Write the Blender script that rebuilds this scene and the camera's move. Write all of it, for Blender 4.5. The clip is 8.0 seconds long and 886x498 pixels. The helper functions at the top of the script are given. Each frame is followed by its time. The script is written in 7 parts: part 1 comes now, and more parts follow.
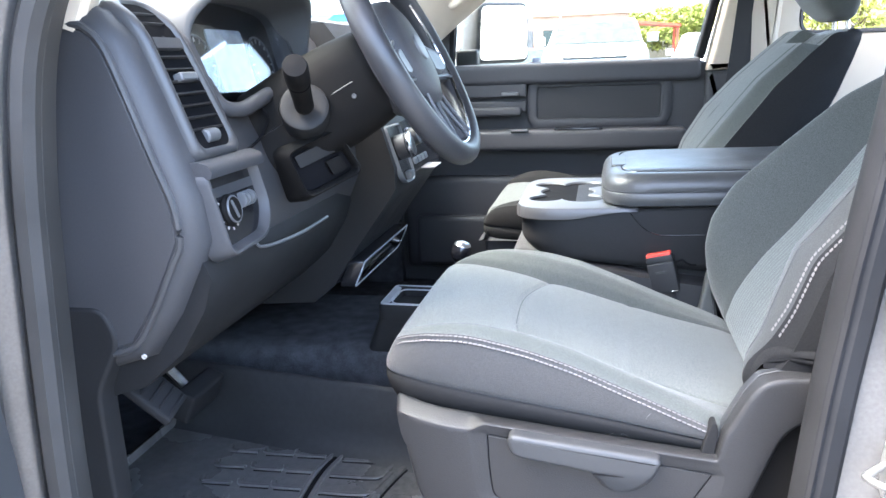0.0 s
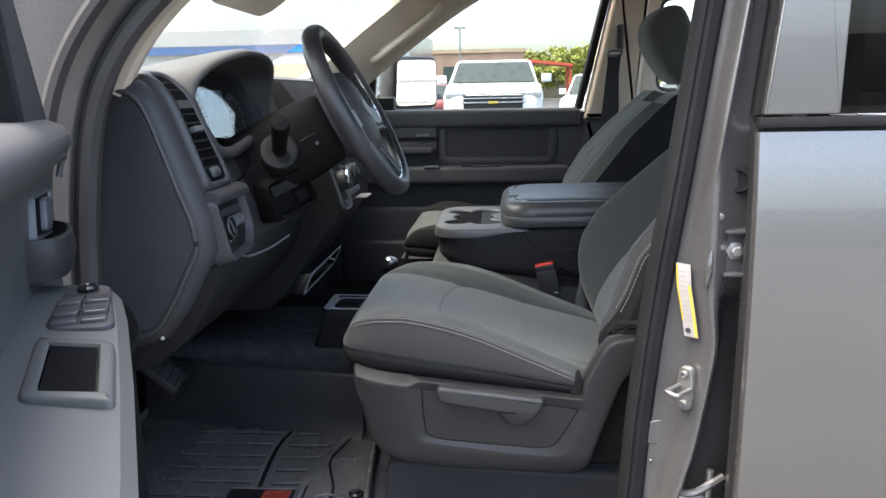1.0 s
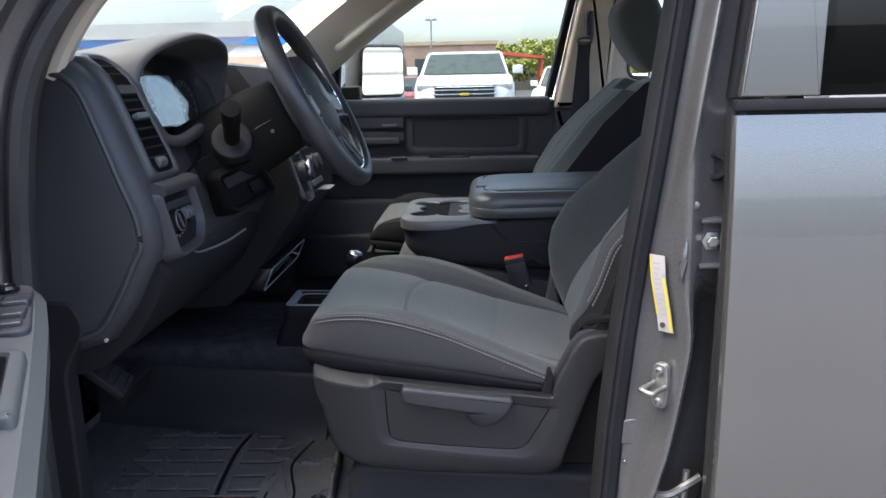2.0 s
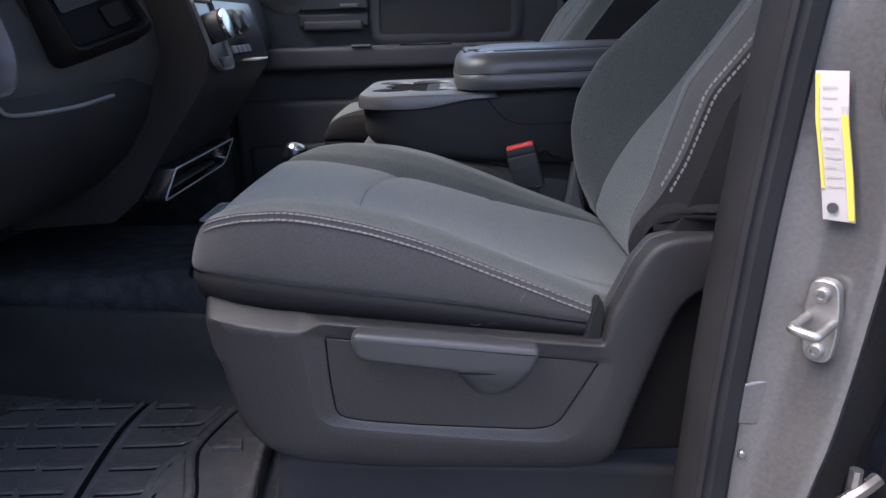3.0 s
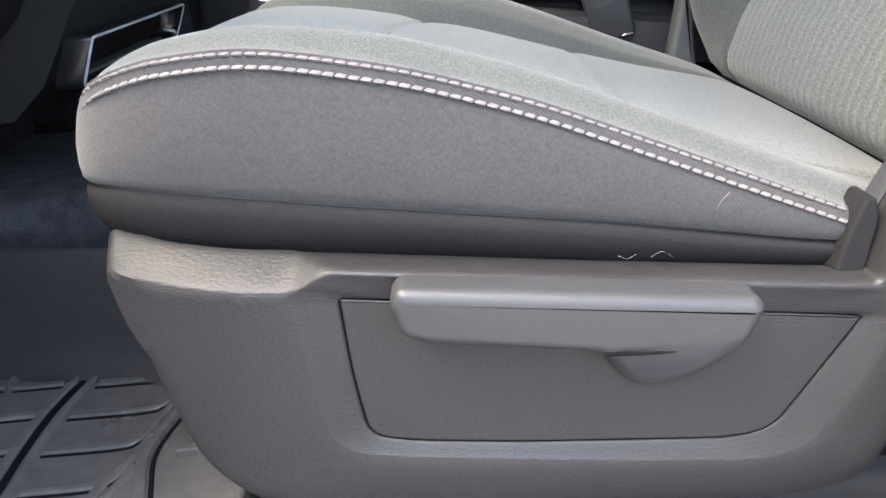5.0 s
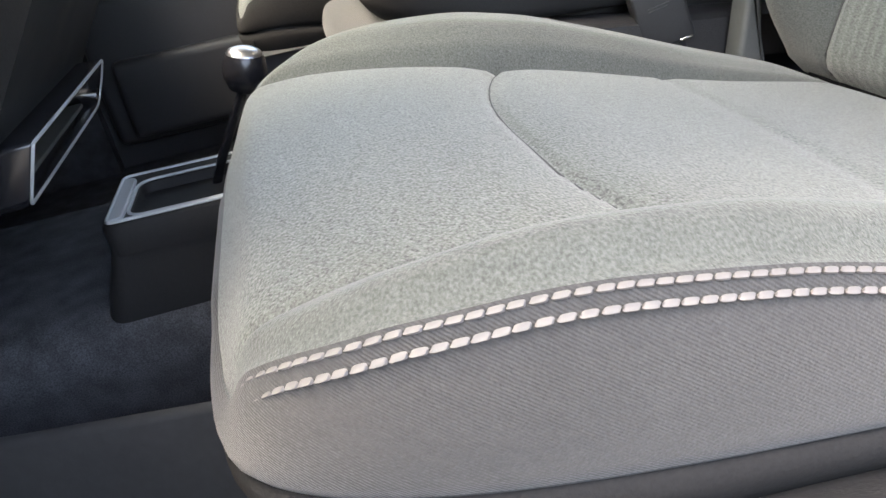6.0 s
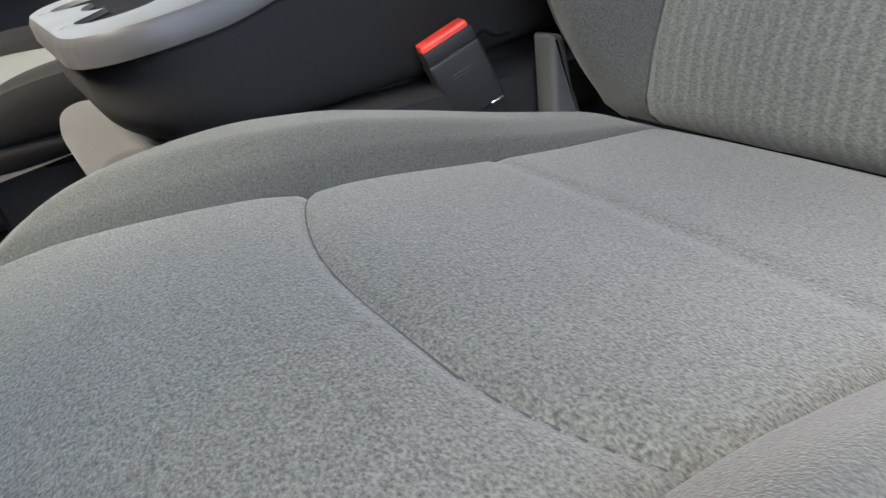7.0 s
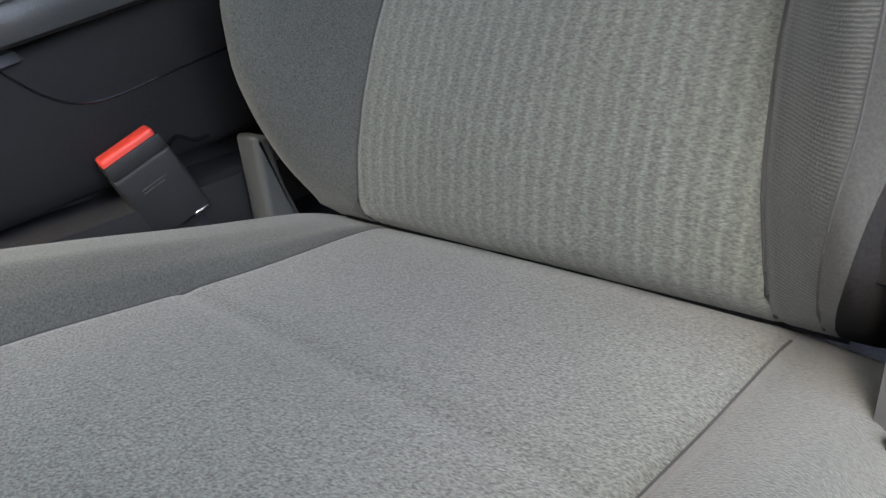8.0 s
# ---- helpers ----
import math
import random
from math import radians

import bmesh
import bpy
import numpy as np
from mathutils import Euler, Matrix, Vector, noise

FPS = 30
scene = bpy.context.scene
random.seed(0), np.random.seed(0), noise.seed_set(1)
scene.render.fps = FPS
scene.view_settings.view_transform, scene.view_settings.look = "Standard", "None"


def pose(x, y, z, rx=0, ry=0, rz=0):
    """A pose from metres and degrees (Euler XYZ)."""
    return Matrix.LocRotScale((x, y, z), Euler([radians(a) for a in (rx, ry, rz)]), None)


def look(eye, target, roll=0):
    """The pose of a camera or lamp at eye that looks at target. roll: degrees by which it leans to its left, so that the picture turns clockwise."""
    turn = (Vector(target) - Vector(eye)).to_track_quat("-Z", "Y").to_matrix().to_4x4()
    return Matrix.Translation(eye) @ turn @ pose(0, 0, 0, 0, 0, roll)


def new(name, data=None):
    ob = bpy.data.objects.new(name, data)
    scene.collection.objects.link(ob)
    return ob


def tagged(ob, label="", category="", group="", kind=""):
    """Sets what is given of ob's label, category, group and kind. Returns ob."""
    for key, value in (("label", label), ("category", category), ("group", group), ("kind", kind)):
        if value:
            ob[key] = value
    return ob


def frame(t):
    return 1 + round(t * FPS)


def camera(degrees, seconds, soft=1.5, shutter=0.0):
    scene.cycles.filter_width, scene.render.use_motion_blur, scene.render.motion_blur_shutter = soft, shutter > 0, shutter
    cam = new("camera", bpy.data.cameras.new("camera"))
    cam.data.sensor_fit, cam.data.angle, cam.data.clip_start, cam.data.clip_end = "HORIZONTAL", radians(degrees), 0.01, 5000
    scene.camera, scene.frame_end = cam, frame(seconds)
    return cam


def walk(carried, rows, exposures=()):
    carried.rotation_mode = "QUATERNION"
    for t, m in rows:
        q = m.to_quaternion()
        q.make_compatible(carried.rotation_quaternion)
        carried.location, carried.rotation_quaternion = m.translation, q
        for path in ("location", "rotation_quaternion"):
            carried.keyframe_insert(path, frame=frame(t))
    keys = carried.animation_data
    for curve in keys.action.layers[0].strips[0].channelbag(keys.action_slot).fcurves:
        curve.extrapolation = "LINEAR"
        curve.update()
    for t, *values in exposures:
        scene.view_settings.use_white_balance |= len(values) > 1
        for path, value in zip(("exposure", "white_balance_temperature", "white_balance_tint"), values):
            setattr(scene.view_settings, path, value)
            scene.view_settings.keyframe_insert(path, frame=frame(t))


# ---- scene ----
cam = camera(61.2, 8.0)
PATH = [
    (0, (0.155, -0.006, 1.465), (-0.254, 1.89, 0.978), -2.3),
    (0.5, (0.168, -0.285, 1.527), (-0.094, 1.645, 1.069), -1.5),
    (1, (0.157, -0.415, 1.517), (0.004, 1.536, 1.106), -1.1),
    (2.5, (0.175, -0.171, 1.473), (0.113, 1.77, 0.996), -1.4),
    (3, (0.146, 0.178, 1.282), (0.122, 2.093, 0.706), -1.6),
    (3.5, (0.115, 0.396, 1.169), (0.115, 2.276, 0.486), -1.9),
    (4, (0.098, 0.533, 1.154), (0.116, 2.386, 0.4), -2.1),
    (4.2, (0.103, 0.534, 1.142), (0.075, 2.399, 0.419), -1.8),
    (5.5, (-0.0075, 0.6373, 1.1741), (0.0566, 2.4261, 0.2819), -7.96),
    (6.0, (-0.0936, 0.7702, 1.2193), (0.1515, 2.5198, 0.2817), -11.44),
    (6.5, (-0.0932, 0.8596, 1.235), (0.3727, 2.556, 0.2835), -14.42),
    (7.0, (-0.0627, 0.9157, 1.2369), (0.6774, 2.498, 0.2631), -15.74),
    (7.5, (-0.0186, 0.9334, 1.2372), (0.9871, 2.3539, 0.2518), -14.77),
    (8.0, (0.0348, 0.9211, 1.246), (1.2264, 2.1912, 0.2627), -13.0),
]
EXPOSURE = [(0.0, 4.85, 6300, 8), (0.5, 3.50, 6850, 9), (1.0, 3.07, 6850, 9), (2.5, 2.70, 6300, 12), (3.0, 3.02, 6300, 17), (3.3, 4.2, 6850, 15), (3.5, 4.45, 6900, 15), (4.0, 4.62, 6980, 11), (5.5, 4.46, 7350, 11), (6.0, 4.44, 7450, 9), (6.5, 3.96, 7080, 10), (7.0, 3.83, 7080, 9), (8.0, 3.77, 7080, 9)]
walk(cam, [(t, look(eye, target, roll)) for t, eye, target, roll in PATH], EXPOSURE)

# ---- world and light ----
SUN_UP, SUN_TURN = 64.0, 264.0
world = bpy.data.worlds.new("world")
scene.world = world
world.use_nodes = True
wn = world.node_tree.nodes
sky = wn.new("ShaderNodeTexSky")
sky.sky_type = "NISHITA"
sky.sun_disc = False
sky.sun_elevation, sky.sun_rotation = radians(SUN_UP), radians(SUN_TURN)
sky.dust_density = 5.0
sky.air_density = 0.8
sky.ozone_density = 0.5
wn["Background"].inputs["Strength"].default_value = 0.15
world.node_tree.links.new(sky.outputs["Color"], wn["Background"].inputs["Color"])
sun = new("sun", bpy.data.lights.new("sun", "SUN"))
sun.data.energy, sun.data.angle, sun.data.color = 0.65, radians(55), (0.90, 0.96, 1.0)
sun_way = Vector((math.sin(radians(SUN_TURN)) * math.cos(radians(SUN_UP)), math.cos(radians(SUN_TURN)) * math.cos(radians(SUN_UP)), math.sin(radians(SUN_UP))))
sun.matrix_world = look(tuple(sun_way * 50), (0, 0, 0))


# ---- materials ----
def material(name, colour, rough=0.5, metal=0.0, vary=0.15, scale=6.0, grain=0.0, grain_scale=400.0, stretch=(1, 1, 1), speck=0.0, speck_scale=300.0,
             coat=0.0, sheen=0.0, rough_vary=0.08, specular=0.5, wave=0.0, wave_scale=100.0, wave_turn=(0, 0, 0), dust=0.0, wave_tint=0.0):
    """A surface with slow stains, a fine speckle of colour and a fine relief, in metres."""
    m = bpy.data.materials.new(name)
    m.use_nodes = True
    t, n = m.node_tree, m.node_tree.nodes
    b = n["Principled BSDF"]
    link = t.links.new
    co = n.new("ShaderNodeTexCoord").outputs["Object"]
    big = n.new("ShaderNodeTexNoise")
    big.inputs["Scale"].default_value, big.inputs["Detail"].default_value = scale, 5.0
    link(co, big.inputs["Vector"])
    ramp = n.new("ShaderNodeMapRange")
    ramp.inputs[1].default_value, ramp.inputs[2].default_value = 0.3, 0.7
    ramp.inputs[3].default_value, ramp.inputs[4].default_value = 1 - vary, 1 + vary
    link(big.outputs["Fac"], ramp.inputs[0])
    tint = n.new("ShaderNodeVectorMath")
    tint.operation = "SCALE"
    tint.inputs[0].default_value = colour[:3]
    link(ramp.outputs[0], tint.inputs["Scale"])
    out = tint.outputs[0]
    stretched = n.new("ShaderNodeMapping")
    stretched.inputs["Scale"].default_value = stretch
    link(co, stretched.inputs["Vector"])
    fine = n.new("ShaderNodeTexNoise")
    fine.inputs["Scale"].default_value, fine.inputs["Detail"].default_value = speck_scale, 3.0
    link(stretched.outputs[0], fine.inputs["Vector"])
    if speck:
        r2 = n.new("ShaderNodeMapRange")
        r2.inputs[1].default_value, r2.inputs[2].default_value = 0.3, 0.7
        r2.inputs[3].default_value, r2.inputs[4].default_value = 1 - speck, 1 + speck
        link(fine.outputs["Fac"], r2.inputs[0])
        t2 = n.new("ShaderNodeVectorMath")
        t2.operation = "SCALE"
        link(out, t2.inputs[0])
        link(r2.outputs[0], t2.inputs["Scale"])
        out = t2.outputs[0]
    if dust:
        spots = n.new("ShaderNodeTexNoise")
        spots.inputs["Scale"].default_value, spots.inputs["Detail"].default_value, spots.inputs["Roughness"].default_value = 9.0, 8.0, 0.7
        link(co, spots.inputs["Vector"])
        r3 = n.new("ShaderNodeMapRange")
        r3.inputs[1].default_value, r3.inputs[2].default_value, r3.inputs[4].default_value = 0.5, 0.75, dust
        link(spots.outputs["Fac"], r3.inputs[0])
        mix = n.new("ShaderNodeMix")
        mix.data_type = "RGBA"
        link(r3.outputs[0], mix.inputs[0])
        link(out, mix.inputs[6])
        mix.inputs[7].default_value = (0.2, 0.18, 0.16, 1)
        out = mix.outputs[2]
    w = None
    if wave:
        turn = n.new("ShaderNodeMapping")
        turn.inputs["Rotation"].default_value = [radians(a) for a in wave_turn]
        link(co, turn.inputs["Vector"])
        w = n.new("ShaderNodeTexWave")
        w.inputs["Scale"].default_value, w.inputs["Distortion"].default_value = wave_scale, 0.4 if wave > 1 else 1.5
        w.inputs["Detail"].default_value, w.inputs["Detail Scale"].default_value = 2.0, 1.2
        link(turn.outputs[0], w.inputs["Vector"])
    if wave_tint:
        r4 = n.new("ShaderNodeMapRange")
        r4.inputs[1].default_value, r4.inputs[3].default_value, r4.inputs[4].default_value = 0.45, 1 - 0.3 * wave_tint, 1 + wave_tint
        link(w.outputs["Fac"], r4.inputs[0])
        t4 = n.new("ShaderNodeVectorMath")
        t4.operation = "SCALE"
        link(out, t4.inputs[0])
        link(r4.outputs[0], t4.inputs["Scale"])
        out = t4.outputs[0]
    link(out, b.inputs["Base Color"])
    rr = n.new("ShaderNodeMapRange")
    rr.inputs[1].default_value, rr.inputs[2].default_value = 0.3, 0.7
    rr.inputs[3].default_value, rr.inputs[4].default_value = max(rough - rough_vary, 0.02), min(rough + rough_vary, 1)
    link(big.outputs["Fac"], rr.inputs[0])
    link(rr.outputs[0], b.inputs["Roughness"])
    b.inputs["Metallic"].default_value = metal
    b.inputs["Coat Weight"].default_value = coat
    b.inputs["Sheen Weight"].default_value = sheen
    b.inputs["Sheen Roughness"].default_value = 0.5
    b.inputs["Specular IOR Level"].default_value = specular
    normal = None
    if grain:
        g = n.new("ShaderNodeTexNoise")
        g.inputs["Scale"].default_value, g.inputs["Detail"].default_value = grain_scale, 2.0
        link(stretched.outputs[0], g.inputs["Vector"])
        bump = n.new("ShaderNodeBump")
        bump.inputs["Strength"].default_value, bump.inputs["Distance"].default_value = grain, 0.001
        link(g.outputs["Fac"], bump.inputs["Height"])
        normal = bump.outputs[0]
    if wave:
        bump2 = n.new("ShaderNodeBump")
        bump2.inputs["Strength"].default_value, bump2.inputs["Distance"].default_value = min(wave, 1), 0.002 * max(wave, 1)
        link(w.outputs["Fac"], bump2.inputs["Height"])
        if normal:
            link(normal, bump2.inputs["Normal"])
        normal = bump2.outputs[0]
    if normal:
        link(normal, b.inputs["Normal"])
    return m


def pane_material(name, tint, gloss_rough=0.02, base=0.03):
    m = bpy.data.materials.new(name)
    m.use_nodes = True
    t, n = m.node_tree, m.node_tree.nodes
    n.remove(n["Principled BSDF"])
    clear, gloss, mix, fres = n.new("ShaderNodeBsdfTransparent"), n.new("ShaderNodeBsdfGlossy"), n.new("ShaderNodeMixShader"), n.new("ShaderNodeLayerWeight")
    clear.inputs[0].default_value = (*tint, 1)
    gloss.inputs["Roughness"].default_value = gloss_rough
    fres.inputs["Blend"].default_value = 0.5
    power, lift = n.new("ShaderNodeMath"), n.new("ShaderNodeMath")
    power.operation, lift.operation = "POWER", "MULTIPLY_ADD"
    power.inputs[1].default_value = 5.0
    lift.inputs[1].default_value, lift.inputs[2].default_value = 1.0 - base, base
    t.links.new(fres.outputs["Facing"], power.inputs[0])
    t.links.new(power.outputs[0], lift.inputs[0])
    t.links.new(lift.outputs[0], mix.inputs[0])
    t.links.new(clear.outputs[0], mix.inputs[1])
    t.links.new(gloss.outputs[0], mix.inputs[2])
    t.links.new(mix.outputs[0], n["Material Output"].inputs[0])
    return m


CLOTH = material("heathered seat cloth", (0.100, 0.108, 0.098), 0.95, vary=0.07, scale=9, grain=1.0, grain_scale=520, stretch=(1.6, 1.0, 1.6), speck=0.54, speck_scale=430, sheen=0.25, specular=0.2)
# Plainer copy of the seat cloth, its colour darkened for bolster shade.
SHADED_CLOTH = material("plain seat cloth with shade in its colour", (0.069, 0.075, 0.070), 0.95, vary=0.06, scale=9, grain=0.65, grain_scale=620, stretch=(1.6, 1.0, 1.6), speck=0.36, speck_scale=500, sheen=0.2, specular=0.2)
RIBBED = material("ribbed seat cloth", (0.121, 0.131, 0.120), 0.95, vary=0.06, scale=9, grain=1.0, grain_scale=330, stretch=(2.4, 1.0, 2.4), speck=0.34, speck_scale=300, sheen=0.25, specular=0.2,
                  wave=0.16, wave_scale=25, wave_turn=(0, 0, 90), wave_tint=0.17)
OUTER_TWILL = material("grey twill bolster cloth", (0.060, 0.064, 0.062), 0.9, vary=0.06, scale=8, grain=0.4, grain_scale=600, speck=0.14, speck_scale=500, sheen=0.2, specular=0.25,
                       wave=0.22, wave_scale=150, wave_turn=(0, 78, 0), wave_tint=0.05)
EDGE_CLOTH = material("plain grey edge cloth", (0.047, 0.049, 0.048), 0.9, vary=0.06, scale=8, grain=0.5, grain_scale=700, speck=0.14, speck_scale=600, sheen=0.15, specular=0.25)
TWILL = material("twill side cloth", (0.047, 0.046, 0.0455), 0.9, vary=0.10, scale=7, grain=0.45, grain_scale=700, stretch=(1, 1, 1), speck=0.16, speck_scale=420, sheen=0.15, specular=0.25,
                 wave=0.25, wave_scale=230, wave_turn=(0, 50, 0), wave_tint=0.05)
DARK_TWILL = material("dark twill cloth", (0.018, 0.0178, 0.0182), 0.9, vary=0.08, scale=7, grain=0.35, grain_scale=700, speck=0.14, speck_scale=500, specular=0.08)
THREAD = material("pale thread", (0.140, 0.131, 0.127), 0.8, vary=0.2, scale=60)
DARK_THREAD = material("dark thread", (0.045, 0.046, 0.048), 0.9, vary=0.1)
PLASTIC = material("grained dark grey plastic", (0.0208, 0.0203, 0.0210), 0.50, vary=0.1, scale=4, grain=0.42, grain_scale=560, stretch=(0.6, 1, 1.3), speck=0.08, speck_scale=560, specular=0.42)
LEVER_GREY = material("satin grey lever plastic", (0.036, 0.037, 0.039), 0.52, vary=0.06, scale=6, grain=0.12, grain_scale=900, speck=0.04, specular=0.45)
DOOR_GREY = material("dark grey door plastic", (0.068, 0.070, 0.072), 0.5, vary=0.08, scale=5, grain=0.25, grain_scale=700, speck=0.05)
ARM_GREY = material("grey arm rest plastic", (0.080, 0.083, 0.080), 0.5, vary=0.08, scale=5, grain=0.2, grain_scale=800, speck=0.05)
# Near-black for black parts, and for shade put into gaps and recesses.
BLACK_AND_SHADE = material("matt black for black parts and shade", (0.006, 0.006, 0.007), 0.9, vary=0.2, specular=0.08)
DASH = material("soft black dash plastic", (0.044, 0.044, 0.047), 0.50, vary=0.1, scale=4, grain=0.2, grain_scale=900, speck=0.05, specular=0.4)
DASH_TOP = material("soft grey dash top", (0.068, 0.068, 0.069), 0.6, vary=0.08, scale=3, grain=0.25, grain_scale=800)
SATIN = material("satin grey plastic", (0.10, 0.103, 0.108), 0.40, vary=0.08, scale=8, grain=0.05)
TRAY_SILVER = material("silver tray frame plastic", (0.42, 0.44, 0.45), 0.36, metal=0.1, vary=0.08, scale=12)
CONSOLE_BLACK = material("matt black console plastic", (0.0175, 0.0175, 0.018), 0.6, vary=0.12, scale=6, grain=0.25, grain_scale=700, speck=0.06, specular=0.2)
PLATE = material("silver grey cup plate", (0.105, 0.11, 0.114), 0.48, metal=0.2, vary=0.06, scale=10, grain=0.06)
GLOSSY = material("glossy black plastic", (0.012, 0.012, 0.014), 0.18, vary=0.1, grain=0.0)
SATIN_DARK = material("dark satin bezel plastic", (0.050, 0.050, 0.052), 0.36, vary=0.08, scale=8, grain=0.06)
GLOSSY_RISER = material("smooth black riser plastic", (0.028, 0.028, 0.030), 0.55, vary=0.15, scale=6, grain=0.08, specular=0.3)
VINYL = material("black vinyl", (0.05, 0.052, 0.053), 0.38, vary=0.1, scale=7, grain=0.3, grain_scale=500)
LEATHER = material("black wheel leather", (0.028, 0.028, 0.030), 0.42, vary=0.1, scale=9, grain=0.22, grain_scale=650)
BRIGHT = material("bright trim", (0.62, 0.62, 0.63), 0.22, metal=1.0, vary=0.05)
STEEL = material("zinc plated steel", (0.33, 0.325, 0.31), 0.42, metal=0.9, vary=0.2, scale=60, grain=0.1)
PAINT = material("grey metallic paint", (0.185, 0.182, 0.174), 0.27, metal=0.8, vary=0.04, scale=3, speck=0.03, speck_scale=2500, coat=0.8, rough_vary=0.005)
INNER_PAINT = material("dusty grey inner paint", (0.125, 0.122, 0.120), 0.25, metal=0.5, vary=0.14, scale=7, speck=0.10, speck_scale=220, coat=0.4, dust=0.03, rough_vary=0.02)
DUSTY_RUBBER = material("dusty grey rubber seal", (0.060, 0.057, 0.054), 0.7, vary=0.2, scale=9, grain=0.15, grain_scale=500, specular=0.25)
RUBBER = material("black rubber seal", (0.019, 0.019, 0.020), 0.66, vary=0.15, scale=12, grain=0.15, grain_scale=500, specular=0.08)
CARPET = material("black carpet", (0.062, 0.064, 0.070), 1.0, vary=0.3, scale=30, grain=1.0, grain_scale=600, speck=0.4, speck_scale=600, specular=0.1)
MAT = material("moulded rubber mat", (0.092, 0.090, 0.088), 0.28, vary=0.15, scale=5, grain=0.35, grain_scale=250, speck=0.15, speck_scale=60, rough_vary=0.03, dust=0.45)
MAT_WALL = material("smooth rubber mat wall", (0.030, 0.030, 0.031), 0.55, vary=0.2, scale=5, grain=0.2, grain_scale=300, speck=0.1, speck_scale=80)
LINER = material("beige headliner", (0.58, 0.53, 0.46), 0.9, vary=0.05, scale=6, grain=0.4, grain_scale=500)
LINER_TRIM = material("beige pillar trim", (0.58, 0.50, 0.40), 0.6, vary=0.06, scale=6, grain=0.25, grain_scale=600)
SHROUD = material("matt black shroud plastic", (0.0105, 0.0100, 0.0098), 0.62, vary=0.12, scale=8, grain=0.2, grain_scale=800, specular=0.06)
RED = material("red release button", (0.75, 0.06, 0.04), 0.4, vary=0.08, scale=40)
BUCKLE_BLACK = material("textured black buckle plastic", (0.019, 0.0195, 0.021), 0.5, vary=0.12, scale=30, grain=0.3, grain_scale=900, speck=0.06, specular=0.35)
BELT = material("black webbing", (0.02, 0.02, 0.022), 0.8, vary=0.1, grain=0.5, grain_scale=900)
PAPER = material("white label", (0.37, 0.345, 0.325), 0.5, vary=0.05, scale=30)
YELLOW = material("yellow band", (0.58, 0.44, 0.06), 0.5, vary=0.05)
INK = material("grey print", (0.315, 0.292, 0.275), 0.6, vary=0.05)
MIRROR = material("mirror glass", (0.9, 0.9, 0.9), 0.02, metal=1.0, vary=0.0, rough_vary=0.0)
# Display colour is paled to carry the sky reflection of the lens.
PALED_DISPLAY = material("blue display paled for the sky glare on its lens", (0.34, 0.40, 0.44), 0.4, vary=0.3, scale=40)
SCREEN_GLASS = pane_material("gauge lens", (0.9, 0.92, 0.95), 0.03, 0.10)
GLASS = pane_material("window glass", (0.74, 0.77, 0.75))
TINTED = pane_material("dark tinted glass", (0.08, 0.08, 0.085))
ASPHALT = material("worn asphalt", (0.084, 0.083, 0.081), 0.9, vary=0.25, scale=0.35, grain=0.5, grain_scale=60, speck=0.2, speck_scale=40)
WHITE_PAINT = material("white car paint", (0.70, 0.70, 0.69), 0.25, vary=0.03, coat=0.6)
CAR_GLASS = material("dark car glass", (0.05, 0.065, 0.065), 0.3, vary=0.1, specular=0.12)
CAR_DARK = material("dark car paint", (0.05, 0.06, 0.09), 0.25, vary=0.1, coat=0.5)
CAR_RED = material("dark red car paint", (0.22, 0.04, 0.03), 0.3, vary=0.1, coat=0.5)
CAR_SILVER = material("silver car paint", (0.45, 0.46, 0.47), 0.3, metal=0.4, vary=0.06, coat=0.5)
TYRE = material("tyre rubber", (0.02, 0.02, 0.02), 0.8, vary=0.2)
STUCCO = material("white stucco wall", (0.74, 0.72, 0.68), 0.9, vary=0.05, scale=0.5, grain=0.3, grain_scale=30)
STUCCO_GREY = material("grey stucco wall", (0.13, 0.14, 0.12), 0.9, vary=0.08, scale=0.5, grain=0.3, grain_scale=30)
BLUE = material("blue fascia band", (0.02, 0.20, 0.62), 0.5, vary=0.06, scale=0.6)
TAN = material("tan block wall", (0.50, 0.38, 0.26), 0.9, vary=0.12, scale=0.6, grain=0.4, grain_scale=20)
BRICK = material("pale brick wall", (0.46, 0.30, 0.22), 0.9, vary=0.15, scale=0.8, grain=0.4, grain_scale=20)
CANOPY = material("orange red canopy steel", (0.62, 0.10, 0.05), 0.5, vary=0.1, scale=0.6)
LEAF = material("tree leaves", (0.30, 0.32, 0.07), 0.7, vary=0.45, scale=0.9, speck=0.3, speck_scale=8)
BARK = material("tree bark", (0.10, 0.075, 0.05), 0.9, vary=0.3, scale=3)
POLE = material("galvanised pole", (0.36, 0.36, 0.36), 0.5, metal=0.5, vary=0.1)


# ---- mesh helpers ----
def finish(name, bm, mat, parent=None, label="", smooth=38, sharp=True):
    bmesh.ops.recalc_face_normals(bm, faces=bm.faces)
    me = bpy.data.meshes.new(name)
    bm.to_mesh(me)
    bm.free()
    me.materials.append(mat)
    if smooth:
        me.shade_smooth()
        if sharp:
            me.set_sharp_from_angle(angle=radians(smooth))
    ob = new(name, me)
    if parent is not None:
        ob.parent = parent
        ob.matrix_parent_inverse = Matrix.Translation(-world_place(parent))
    if label:
        ob["label"] = label
    return ob


def world_place(ob):
    return Vector(ob["base"]) if "base" in ob else Vector((0, 0, 0))


def part(name, bm, mat, parent, label="", smooth=38):
    return finish(name, bm, mat, parent, label, smooth)


